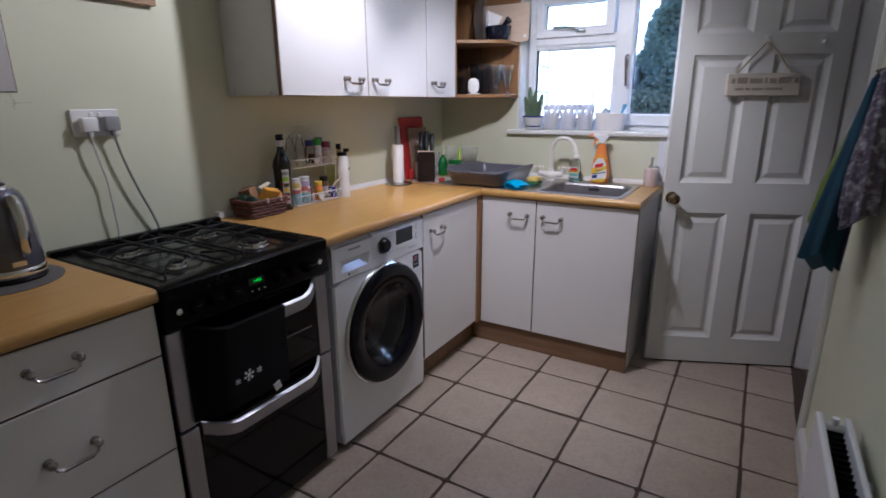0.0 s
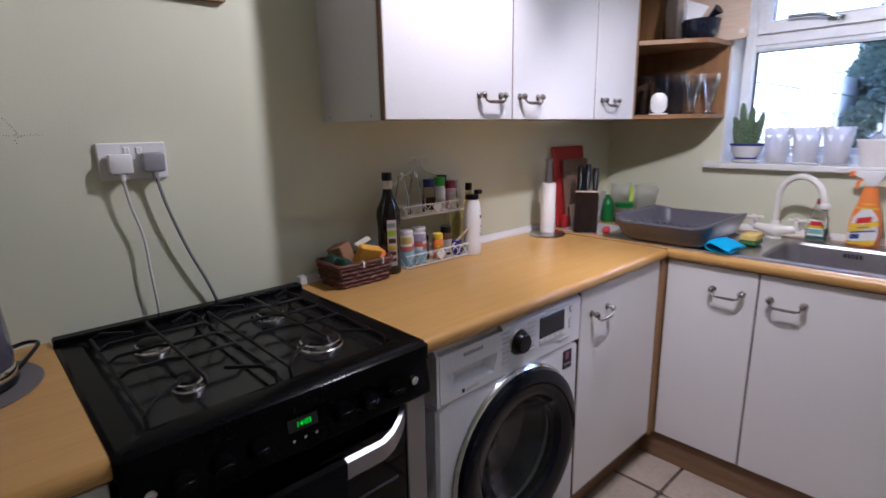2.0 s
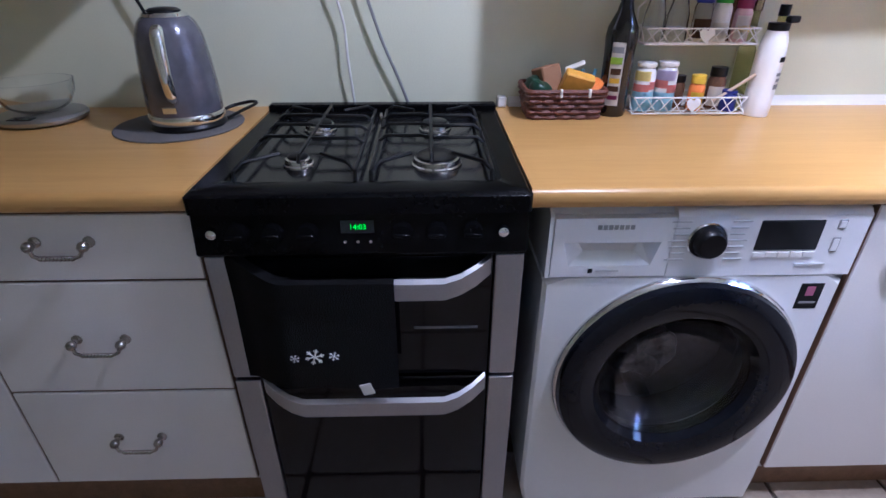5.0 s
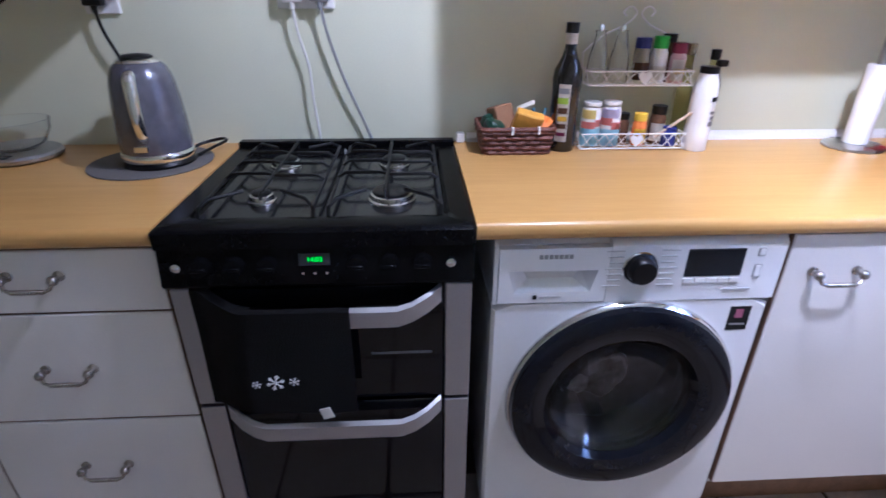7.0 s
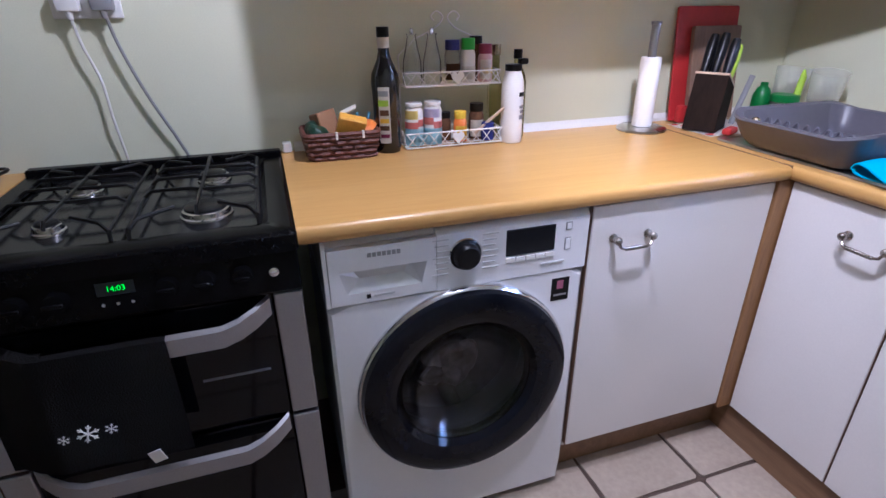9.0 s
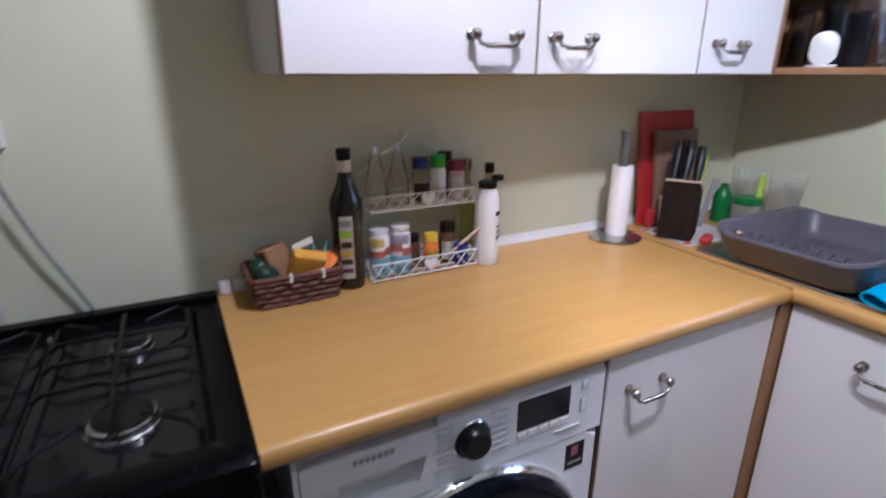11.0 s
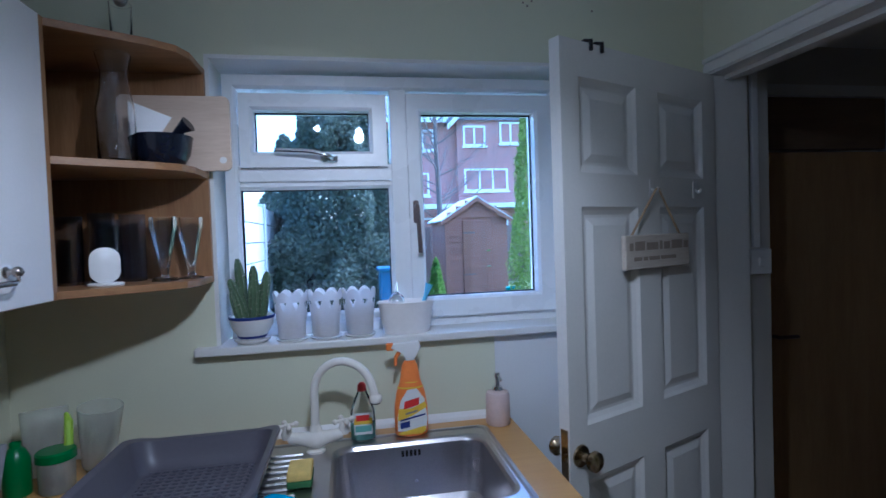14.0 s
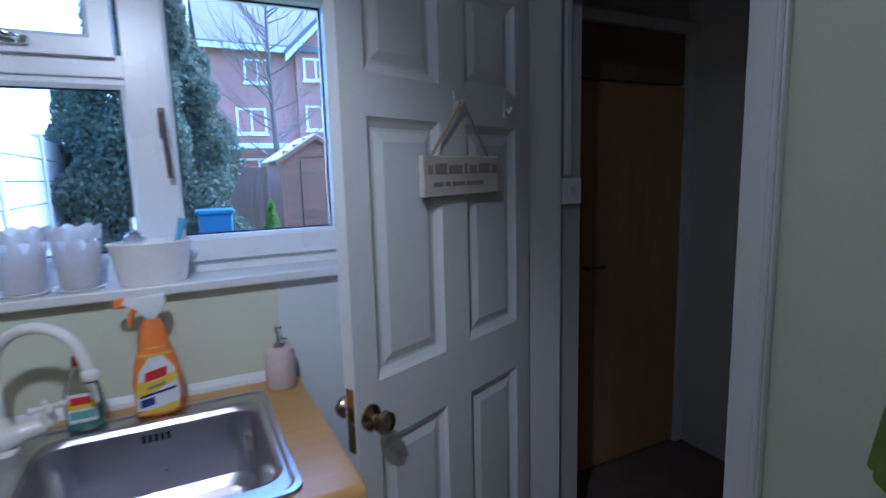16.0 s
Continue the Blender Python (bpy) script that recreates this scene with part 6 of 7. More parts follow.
# bottles behind the sink
B = 0.9105
o = thing("washing_up_liquid", (0.968, 4.992, B), "clear bottle of teal washing-up liquid with red cap", "bottle")
c2 = (0.968, 4.992, B)
part("bottle", turned([(0, 0), (0.033, 0), (0.036, 0.004), (0.037, 0.050), (0.035, 0.085), (0.027, 0.115), (0.016, 0.135), (0.013, 0.145)], c2, 26, squash=0.65), DRINK, o, smooth=True)
part("liquid", turned([(0, 0.004), (0.031, 0.004), (0.034, 0.048), (0, 0.048)], c2, 22, squash=0.62), TEAL, o)
part("cap", turned([(0.013, 0.144), (0.014, 0.145), (0.012, 0.162), (0.006, 0.168), (0, 0.169)], c2, 18), RED, o, smooth=True)


def flat_label(parent, x0, x1, z0, z1, y, m_, name="label"):
    return part(name, box(x0, x1, y - 0.0006, y + 0.0006, z0, z1, 0.0004), m_, parent)


flat_label(o, 0.942, 0.994, B + 0.022, B + 0.085, 4.9675, WPLAS)
flat_label(o, 0.942, 0.994, B + 0.052, B + 0.070, 4.9669, YELLOW, "label_sweep")
flat_label(o, 0.948, 0.986, B + 0.062, B + 0.079, 4.9662, REDL, "label_mark")
flat_label(o, 0.945, 0.992, B + 0.030, B + 0.048, 4.9665, TEAL, "label_print")
o = thing("spray_cleaner", (1.112, 4.998, B), "orange spray cleaner bottle with yellow label", "spray bottle")
c3 = (1.112, 4.998, B)
part("bottle", turned([(0, 0), (0.046, 0), (0.050, 0.005), (0.050, 0.080), (0.043, 0.125), (0.030, 0.165), (0.024, 0.205), (0.016, 0.222)], c3, 28, squash=0.55), ORANGE, o, smooth=True)
bm = prism([(-0.055, 0.262), (-0.048, 0.274), (0.030, 0.277), (0.034, 0.258), (0.018, 0.240), (0.014, 0.222), (-0.014, 0.222), (-0.016, 0.245)], -0.013, 0.013, bevel=0.003, axis="Y")
part("spray_head", moved(bm, Matrix.Translation(c3)), WPLAS, o, "white spray head", True)
part("nozzle", moved(box(-0.068, -0.046, -0.009, 0.009, 0.254, 0.276, 0.003), Matrix.Translation(c3)), ORANGE, o, "orange nozzle")
part("trigger", moved(tube([(-0.028, 0, 0.250), (-0.040, 0, 0.232), (-0.042, 0, 0.208)], [0.007, 0.006, 0.004], 8), Matrix.Translation(c3)), ORANGE, o, smooth=True)
part("label", prism([(1.068, B + 0.020), (1.150, B + 0.012), (1.157, B + 0.050), (1.150, B + 0.110), (1.128, B + 0.142), (1.100, B + 0.140), (1.078, B + 0.108), (1.068, B + 0.060)], 4.9690, 4.9705, axis="Y"), WPLAS, o, "white front label")
part("label_sweep", prism([(1.069, B + 0.050), (1.110, B + 0.062), (1.156, B + 0.086), (1.150, B + 0.102), (1.110, B + 0.084), (1.072, B + 0.086)], 4.9683, 4.9692, axis="Y"), YELLOW, o)
part("label_sweep", prism([(1.068, B + 0.014), (1.150, B + 0.030), (1.152, B + 0.018), (1.140, B + 0.008), (1.075, B + 0.008)], 4.9683, 4.9692, axis="Y"), YELLOW, o)
part("label_mark", prism([(1.088, B + 0.084), (1.132, B + 0.094), (1.134, B + 0.116), (1.090, B + 0.106)], 4.9676, 4.9684, axis="Y"), REDL, o)
part("label_print", prism([(1.092, B + 0.066), (1.128, B + 0.074), (1.128, B + 0.080), (1.092, B + 0.072)], 4.9676, 4.9684, axis="Y"), INK, o)
part("label_print", prism([(1.076, B + 0.026), (1.104, B + 0.030), (1.104, B + 0.048), (1.076, B + 0.044)], 4.9683, 4.9690, axis="Y"), BLUEL, o)
part("label_print", prism([(1.076, B + 0.048), (1.150, B + 0.062), (1.150, B + 0.067), (1.076, B + 0.053)], 4.9676, 4.9684, axis="Y"), BLUEL, o)
for z in (0.14, 0.155, 0.17):
    part("ring_print", turned([(0.0385 - (z - 0.14) * 0.45, z), (0.0390 - (z - 0.14) * 0.45, z + 0.002), (0.0380 - (z - 0.14) * 0.45, z + 0.005)], c3, 24, squash=0.56), YELLOW, o)
o = thing("soap_dispenser", (1.388, 5.020, Z), "pale pink ceramic soap dispenser with steel pump", "soap dispenser")
c4 = (1.388, 5.020, Z)
part("jar", turned([(0, 0), (0.035, 0), (0.038, 0.004), (0.037, 0.090), (0.033, 0.100), (0.016, 0.104)], c4, 28), PINKC, o, smooth=True)
bm = turned([(0.016, 0.103), (0.017, 0.106), (0.015, 0.118), (0.007, 0.120), (0.006, 0.145), (0.010, 0.147), (0.010, 0.160), (0, 0.161)], c4, 20)
tube([(1.388, 5.020, Z + 0.154), (1.388, 4.985, Z + 0.152), (1.388, 4.978, Z + 0.145)], 0.0045, 8, bm)
part("pump", bm, CHROME, o, "steel pump", True)

# the window sill
S = 1.1965
o = thing("potted_cactus", (0.648, 5.115, S), "green columnar cactus in a patterned ceramic bowl", "cactus")
c5 = (0.648, 5.115, S)
part("saucer", turned([(0, 0), (0.040, 0), (0.052, 0.008), (0.054, 0.014), (0.048, 0.012), (0, 0.008)], c5, 28), CERAM, o, smooth=True)
part("bowl", turned([(0.030, 0.010), (0.036, 0.012), (0.060, 0.050), (0.064, 0.074), (0.066, 0.082), (0.060, 0.082), (0.056, 0.070), (0, 0.066)], c5, 32), CERAM, o, "white bowl with blue painted bands", True)
part("painted_band", turned([(0.0660, 0.074), (0.0672, 0.076), (0.0668, 0.0815), (0.065, 0.083)], c5, 32), BLUEL, o)
part("painted_band", turned([(0.0400, 0.016), (0.0415, 0.018), (0.0440, 0.022), (0.0445, 0.024)], c5, 32), BLUEL, o)
part("soil", turned([(0, 0.072), (0.057, 0.070)], c5, 24), SOIL, o)
for i, (dx, dy, hh, lean) in enumerate(((-0.020, 0.022, 0.190, -6), (0.006, -0.010, 0.168, 2), (0.026, 0.006, 0.148, 9), (-0.010, -0.012, 0.138, -20), (-0.026, -0.016, 0.100, -14), (0.014, 0.028, 0.110, 5))):
    own = bmesh.new()
    ribs, n = 7, 28
    rings = []
    for t in np.linspace(0, 1, 12):
        rr = 0.0096 * (0.75 + 0.55 * math.sin(math.pi * min(t + 0.25, 1) * 0.75)) * (math.sqrt(max(0, 1 - ((t - 0.72) / 0.29) ** 2)) if t > 0.72 else 1)
        rings.append([own.verts.new(((rr + 0.0015) * (1 + 0.16 * math.cos(ribs * 2 * math.pi * q / n)) * math.cos(2 * math.pi * q / n), (rr + 0.0015) * (1 + 0.16 * math.cos(ribs * 2 * math.pi * q / n)) * math.sin(2 * math.pi * q / n), hh * t)) for q in range(n)])
    for a2, b2 in zip(rings, rings[1:]):
        for q in range(n):
            own.faces.new((a2[q], a2[(q + 1) % n], b2[(q + 1) % n], b2[q]))
    own.faces.new(rings[-1])
    place = Matrix.Translation(Vector(c5) + Vector((dx, dy, 0.066))) @ Matrix.Rotation(radians(lean), 4, "Y")
    stem = part("stem", moved(own, place), CACT, o, smooth=True)
    sp = bmesh.new()
    rnd = random.Random(i)
    for q in range(ribs):
        a = 2 * math.pi * q / ribs
        for t in np.linspace(0.12, 0.93, 9):
            rr = 0.0108 * 1.25 * (0.75 + 0.5 * math.sin(math.pi * min(t + 0.25, 1) * 0.75)) * (math.sqrt(max(0.1, 1 - ((t - 0.72) / 0.29) ** 2)) if t > 0.72 else 1)
            for _ in range(3):
                p = Vector((rr * math.cos(a), rr * math.sin(a), hh * t))
                out = Vector((math.cos(a) + rnd.uniform(-0.6, 0.6), math.sin(a) + rnd.uniform(-0.6, 0.6), rnd.uniform(-0.4, 0.6))).normalized() * 0.012
                side = out.cross(Vector((0, 0, 1))).normalized() * 0.0006
                sp.faces.new([sp.verts.new(p - side), sp.verts.new(p + side), sp.verts.new(p + out)])
    tagged(part("spines", moved(sp, place), SPINE, stem), kind="stuff")


def scalloped_pot(x, y):
    o = thing("scalloped_pot", (x, y, S), "white metal plant pot with scalloped rim and heart cutouts", "plant pot", "pots on the window sill")
    own = bmesh.new()
    n = 96
    rings = []
    for t, r0 in ((0, 0.040), (0.3, 0.0425), (0.6, 0.0465), (0.69, 0.0479), (0.75, 0.0488), (0.81, 0.0497), (0.88, 0.0508), (1, 0.053)):
        row = []
        for q in range(n):
            a = 2 * math.pi * q / n
            rise = 0.017 * abs(math.sin(4 * a)) ** 0.7 if t == 1 else 0
            row.append(own.verts.new((x + r0 * math.cos(a), y + r0 * math.sin(a), S + 0.008 + 0.126 * t + rise)))
        rings.append(row)
    for i, (a2, b2) in enumerate(zip(rings, rings[1:])):
        for q in range(n):
            away = abs(q % 12 - 5.5)
            if (i == 3 and away < 1) or (i == 4 and away < 2) or (i == 5 and away < 3):
                continue
            own.faces.new((a2[q], a2[(q + 1) % n], b2[(q + 1) % n], b2[q]))
    own.faces.new(rings[0])
    bmesh.ops.solidify(own, geom=own.faces[:], thickness=0.0012)
    part("pot", own, POTW, o, smooth=True)
    part("saucer", turned([(0, 0), (0.044, 0), (0.050, 0.006), (0.048, 0.007), (0, 0.005)], (x, y, S), 28), CERAM, o, smooth=True)
    return o


for x in (0.765, 0.868, 0.972):
    scalloped_pot(x, 5.112)
o = thing("oval_planter", (1.120, 5.108, S), "white oval planter with blue and clear items in it", "planter")
c6 = (1.120, 5.108, S)
part("planter", turned([(0, 0), (0.070, 0), (0.074, 0.004), (0.088, 0.092), (0.093, 0.098), (0.090, 0.102), (0.085, 0.094), (0.068, 0.010), (0, 0.008)], c6, 36, squash=0.55), POTW, o, smooth=True)
solo("blue_brush", tube([(1.15, 5.105, S + 0.02), (1.185, 5.11, S + 0.115), (1.198, 5.112, S + 0.150)], [0.006, 0.007, 0.013], 10), SKYB, "blue plastic brush standing in a planter", "brush", base=(1.15, 5.105, S + 0.01), smooth=True)
solo("clear_watering_bulb", turned([(0, 0), (0.022, 0.003), (0.030, 0.030), (0.022, 0.060), (0.006, 0.075), (0.005, 0.105), (0, 0.106)], (1.09, 5.11, S + 0.055), 20), DRINK, "clear plastic watering bulb in a planter", "watering bulb", base=(1.09, 5.11, S + 0.05), smooth=True)

# things on the corner shelves
L1, L2, L3 = UZ0 + 0.0185, 1.7085, UZ1 + 0.0005
o = thing("white_photo_stand", (0.355, 4.862, L1), "white rounded photo stand", "photo stand")
part("disc", moved(prism(rounded(-0.033, 0.033, 0, 0.088, 0.030, 8), -0.003, 0.003, bevel=0.001), Matrix.Translation((0.355, 4.862, L1 + 0.006)) @ Matrix.Rotation(radians(28), 4, "Z") @ Matrix.Rotation(radians(90), 4, "X")), WPLAS, o, smooth=True)
part("foot", turned([(0, 0), (0.040, 0), (0.042, 0.003), (0.040, 0.007), (0, 0.008)], (0.355, 4.862, L1), 26, squash=0.6), WPLAS, o, smooth=True)


def sundae(x, y):
    o = thing("sundae_glass", (x, y, L1), "tall clear fluted sundae glass", "glass", "sundae glasses on the shelf")
    prof = [(0, 0), (0.032, 0), (0.033, 0.003), (0.012, 0.008), (0.008, 0.016), (0.009, 0.022), (0.017, 0.060), (0.030, 0.130), (0.034, 0.140), (0.034, 0.168), (0.032, 0.168), (0.031, 0.142), (0.027, 0.128), (0.014, 0.060), (0, 0.030)]
    part("glass", turned(prof, (x, y, L1), 12), DRINK, o)


sundae(0.468, 4.935)
sundae(0.515, 5.000)
sundae(0.440, 5.020)


def tumbler(x, y, r_, h_, m_):
    o = thing("dark_tumbler", (x, y, L1), "tall smoky dark glass tumbler", "glass", "tumblers on the shelf")
    part("glass", turned([(0, 0), (r_ * 0.9, 0), (r_ * 0.93, 0.004), (r_, h_), (r_ * 0.92, h_), (r_ * 0.85, 0.008), (0, 0.008)], (x, y, L1), 22), m_, o, smooth=True)


for x, y, h_ in ((0.300, 4.985, 0.185), (0.372, 4.995, 0.180), (0.245, 4.930, 0.175), (0.335, 4.925, 0.165), (0.285, 5.035, 0.165)):
    tumbler(x, y, 0.032, h_, SMOKE)
o = thing("tall_glass_carafe", (0.392, 4.875, L2), "tall clear glass carafe", "carafe")
part("glass", turned([(0, 0), (0.040, 0), (0.043, 0.004), (0.044, 0.130), (0.032, 0.190), (0.030, 0.225), (0.040, 0.268), (0.038, 0.268), (0.028, 0.226), (0.030, 0.188), (0.041, 0.128), (0.040, 0.008), (0, 0.007)], (0.392, 4.875, L2), 28), DRINK, o, smooth=True)
solo("maple_serving_board", prism([(x, z) for x, z in rounded(0.330, 0.626, L2, L2 + 0.212, 0.018, 4)], 5.036, 5.050, axis="Y", bevel=0.002), PALEW, "pale wooden serving board with a hanging hole", "serving board", base=(0.48, 5.043, L2))
solo("hanging_hole", turned([(0, 0), (0.010, 0), (0.0095, 0.001), (0, 0.0012)], (0.604, 5.0350, L2 + 0.030), 18, axis="Y"), WPLAS, "pale round hanging hole in a serving board", "hole", base=(0.604, 5.035, L2 + 0.02))
o = thing("dark_mortar", (0.478, 4.965, L2), "dark blue-black mortar bowl with pestle", "mortar")
part("bowl", turned([(0, 0), (0.046, 0), (0.052, 0.006), (0.068, 0.034), (0.074, 0.072), (0.076, 0.080), (0.068, 0.078), (0.056, 0.034), (0, 0.018)], (0.470, 4.955, L2), 28), NAVYG, o, smooth=True)
part("pestle", tube([(0.475, 4.955, L2 + 0.04), (0.520, 4.945, L2 + 0.098), (0.542, 4.940, L2 + 0.112)], [0.014, 0.013, 0.022], 12), NAVYG, o, smooth=True)
bm = bmesh.new()
tip = [bm.verts.new(p) for p in ((0.395, 4.955, L2 + 0.175), (0.500, 4.945, L2 + 0.130), (0.470, 4.930, L2 + 0.075), (0.400, 4.930, L2 + 0.070), (0.430, 4.985, L2 + 0.085))]
for f in ((0, 1, 2), (0, 2, 3), (0, 4, 1), (0, 3, 4), (1, 4, 2), (2, 4, 3)):
    bm.faces.new([tip[i] for i in f])
solo("paper_napkin", bm, PAPER, "folded white paper napkin tucked in a mortar", "napkin", base=(0.44, 4.95, L2 + 0.06))
o = thing("corkscrew_glass", (0.40, 4.90, L3), "small clear glass with a steel stopper", "glass")
part("glass", turned([(0, 0), (0.020, 0), (0.024, 0.006), (0.026, 0.100), (0.024, 0.100), (0.021, 0.008), (0, 0.007)], (0.405, 4.900, L3), 20), DRINK, o, smooth=True)
part("stopper", ball((0.405, 4.900, L3 + 0.112), 0.017), STEEL, o, smooth=True)

# right wall: radiator and towels
rad = thing("radiator", (2.15, 2.95, 0.14), "white double-panel radiator on the wall", "radiator")


part("front_panel", box(2.092, 2.108, 2.455, 3.445, 0.155, 0.600, 0.005, 2), WHITE, rad)
part("back_panel", box(2.152, 2.166, 2.455, 3.445, 0.155, 0.600, 0.005, 2), WHITE, rad)
for i in range(40):
    y = 2.48 + 0.0243 * i
    part("fin", box(2.112, 2.150, y, y + 0.0015, 0.19, 0.575), BPLAST, rad)
for y in (3.415, 2.485):
    b = tube([(2.095, y, 0.578), (2.165, y, 0.578)], 0.012, 10)
    tube([(2.130, y, 0.575), (2.130, y, 0.606)], 0.008, 10, b)
    part("end_manifold", b, WHITE, rad, smooth=True)
for y in (2.65, 3.25):
    part("bracket", box(2.160, 2.190, y - 0.015, y + 0.015, 0.30, 0.55), WHITE, rad)
part("valve_pipe", tube([(2.13, 3.43, 0.18), (2.13, 3.47, 0.16), (2.13, 3.47, 0.0)], 0.0075, 8), CHROME, rad)


def towel(name, y, x_top, x_bot, y_bot, width, z0, z1, material, label, seed, fold=5):
    """A cloth hung by its middle on a hook: gathered at the top, spread and folded below."""
    own = bmesh.new()
    rnd = random.Random(seed)
    ph = rnd.uniform(0, 6)
    rings = []
    n = 36
    for i in range(16):
        t = i / 15
        cx = x_top + (x_bot - x_top) * t
        cy = y + (y_bot - y) * t
        w = 0.012 + (width - 0.012) * min(1, t * 1.25) ** 0.7
        dp = 0.010 + 0.030 * min(1, t * 1.4)
        ringv = []
        for q in range(n):
            a = 2 * math.pi * q / n
            wob = 1 + 0.22 * t * math.sin(fold * a + ph) + 0.10 * t * math.sin(2 * a + 3 * t + ph)
            drop = (0.05 * math.sin(a + ph) + 0.025 * math.sin(3 * a)) * t
            ringv.append(own.verts.new((min(cx + dp * wob * math.cos(a), 2.180), cy + w * wob * math.sin(a), z1 + (z0 - z1) * t + drop * 0.6)))
        rings.append(ringv)
    for a2, b2 in zip(rings, rings[1:]):
        for q in range(n):
            own.faces.new((a2[q], a2[(q + 1) % n], b2[(q + 1) % n], b2[q]))
    own.faces.new(rings[0])
    own.faces.new(rings[-1])
    return solo(name, own, material, label, "towel", base=(x_top, y, z1), smooth=True, group="towels on the wall hooks")


for y in (3.84, 3.90, 3.96):
    o = thing("wall_hook", (2.185, y, 1.44), "small dark metal wall hook", "hook", "hooks on the wall")
    part("hook_plate", box(2.182, 2.190, y - 0.010, y + 0.010, 1.42, 1.47, 0.002), BRONZE, o)
    part("hook_arm", tube([(2.184, y, 1.435), (2.150, y, 1.425), (2.140, y, 1.445)], 0.0045, 8), BRONZE, o, smooth=True)
towel("green_towel", 3.96, 2.150, 2.090, 3.985, 0.050, 0.98, 1.425, LIMET, "olive green towel hung on a wall hook", 1)
towel("navy_towel", 3.90, 2.140, 2.100, 3.915, 0.060, 0.90, 1.43, NAVYT, "dark navy towel hung on a wall hook", 2)
towel("teal_towel", 3.87, 2.130, 2.075, 3.87, 0.066, 0.88, 1.42, TEALT, "dark teal towel hung on a wall hook", 5)
towel("patterned_towel", 3.84, 2.145, 2.135, 3.74, 0.060, 1.06, 1.44, PATT, "grey and lilac patterned towel hung on a wall hook", 3, 7)

# ceiling spotlights
o = thing("ceiling_spotlight_bar", (0.91, 3.77, 2.30), "steel ceiling spotlight bar with two lit spots", "ceiling light")
part("bar", tube([(0.70, 3.636, 2.282), (1.12, 3.904, 2.282)], 0.010, 10), STEEL, o, smooth=True)
part("ceiling_rose", turned([(0, 0), (0.045, 0), (0.042, -0.016), (0, -0.018)], (0.91, 3.77, 2.2995), 24), STEEL, o, smooth=True)
for x, y, z in LAMPS:
    part("stem", tube([(x, y, 2.28), (x, y, z + 0.04)], 0.005, 8), STEEL, o)
    part("spot_head", turned([(0.010, 0.055), (0.018, 0.052), (0.024, 0.030), (0.025, 0.012), (0.023, 0.012), (0.020, 0.028)], (x, y, z), 22), STEEL, o, smooth=True)
    part("bulb", ball((x, y, z - 0.008), 0.019), BULB, o, "glowing round bulb", True)


# garden and street beyond the window
GRASS = mat("winter_lawn", (0.10, 0.13, 0.045), 0.95, vary=0.3, scale=2, fine=60, bump=0.8)
FENCEW = mat("pale_concrete_fence_panel", (0.44, 0.43, 0.40), 0.8, vary=0.14, scale=3, fine=60, bump=0.3, dirt=(0.42, 0.42, 0.36), dirt_amount=0.4)
SHEDW = wood("red_brown_shed_board", (0.24, 0.105, 0.062), (0.34, 0.16, 0.10), 0.75, "X", 4, 8, rand=0.12)
FELT = mat("pale_shed_roof_felt", (0.58, 0.58, 0.56), 0.85, vary=0.1, scale=4, fine=80, bump=0.4)
BACKF = wood("weathered_fence_board", (0.15, 0.10, 0.075), (0.22, 0.155, 0.12), 0.85, "Z", 4, 8, rand=0.15)
BRICK = bpy.data.materials.new("red_house_brick")
BRICK.use_nodes = True
bn, bl = BRICK.node_tree.nodes, BRICK.node_tree.links
bt = bn.new("ShaderNodeTexBrick")
bt.inputs["Color1"].default_value, bt.inputs["Color2"].default_value, bt.inputs["Mortar"].default_value = (0.42, 0.165, 0.12, 1), (0.34, 0.125, 0.09, 1), (0.45, 0.40, 0.35, 1)
bt.inputs["Scale"].default_value, bt.inputs["Mortar Size"].default_value = 1.0, 0.008
bt.inputs["Brick Width"].default_value, bt.inputs["Row Height"].default_value = 0.225, 0.075
bc, bmap = bn.new("ShaderNodeTexCoord"), bn.new("ShaderNodeMapping")
bmap.inputs["Rotation"].default_value = (radians(-90), 0, 0)
bl.new(bc.outputs["Object"], bmap.inputs["Vector"])
bl.new(bmap.outputs[0], bt.inputs["Vector"])
bl.new(bt.outputs["Color"], bn["Principled BSDF"].inputs["Base Color"])
bn["Principled BSDF"].inputs["Roughness"].default_value = 0.85
SLATE = mat("grey_roof_tiles", (0.17, 0.16, 0.165), 0.8, vary=0.2, scale=3, fine=20, bump=0.4)
HGLASS = mat("far_window_glass", (0.20, 0.24, 0.27), 0.12, vary=0.2, scale=2)
BARK = mat("grey_bark", (0.16, 0.13, 0.11), 0.9, vary=0.3, scale=8, fine=60, bump=0.6)
BLUEBIN = mat("blue_bin_plastic", (0.02, 0.075, 0.17), 0.5, vary=0.08)
TEALBIN = mat("teal_trug_plastic", (0.02, 0.28, 0.27), 0.5, vary=0.08)

G = 0.0
bm = bmesh.new()
bmesh.ops.create_grid(bm, x_segments=2, y_segments=2, size=400, matrix=Matrix.Translation((0, 0, G - 0.16)))
solo("ground", bm, GRASS, "rough winter lawn of the back garden", "lawn", "structure")
rise = box(-0.30, 12.0, 5.6, 30.0, G - 0.15, G + 0.06)
solo("garden_lawn", rise, GRASS, "short winter lawn behind the house", "lawn", "structure")


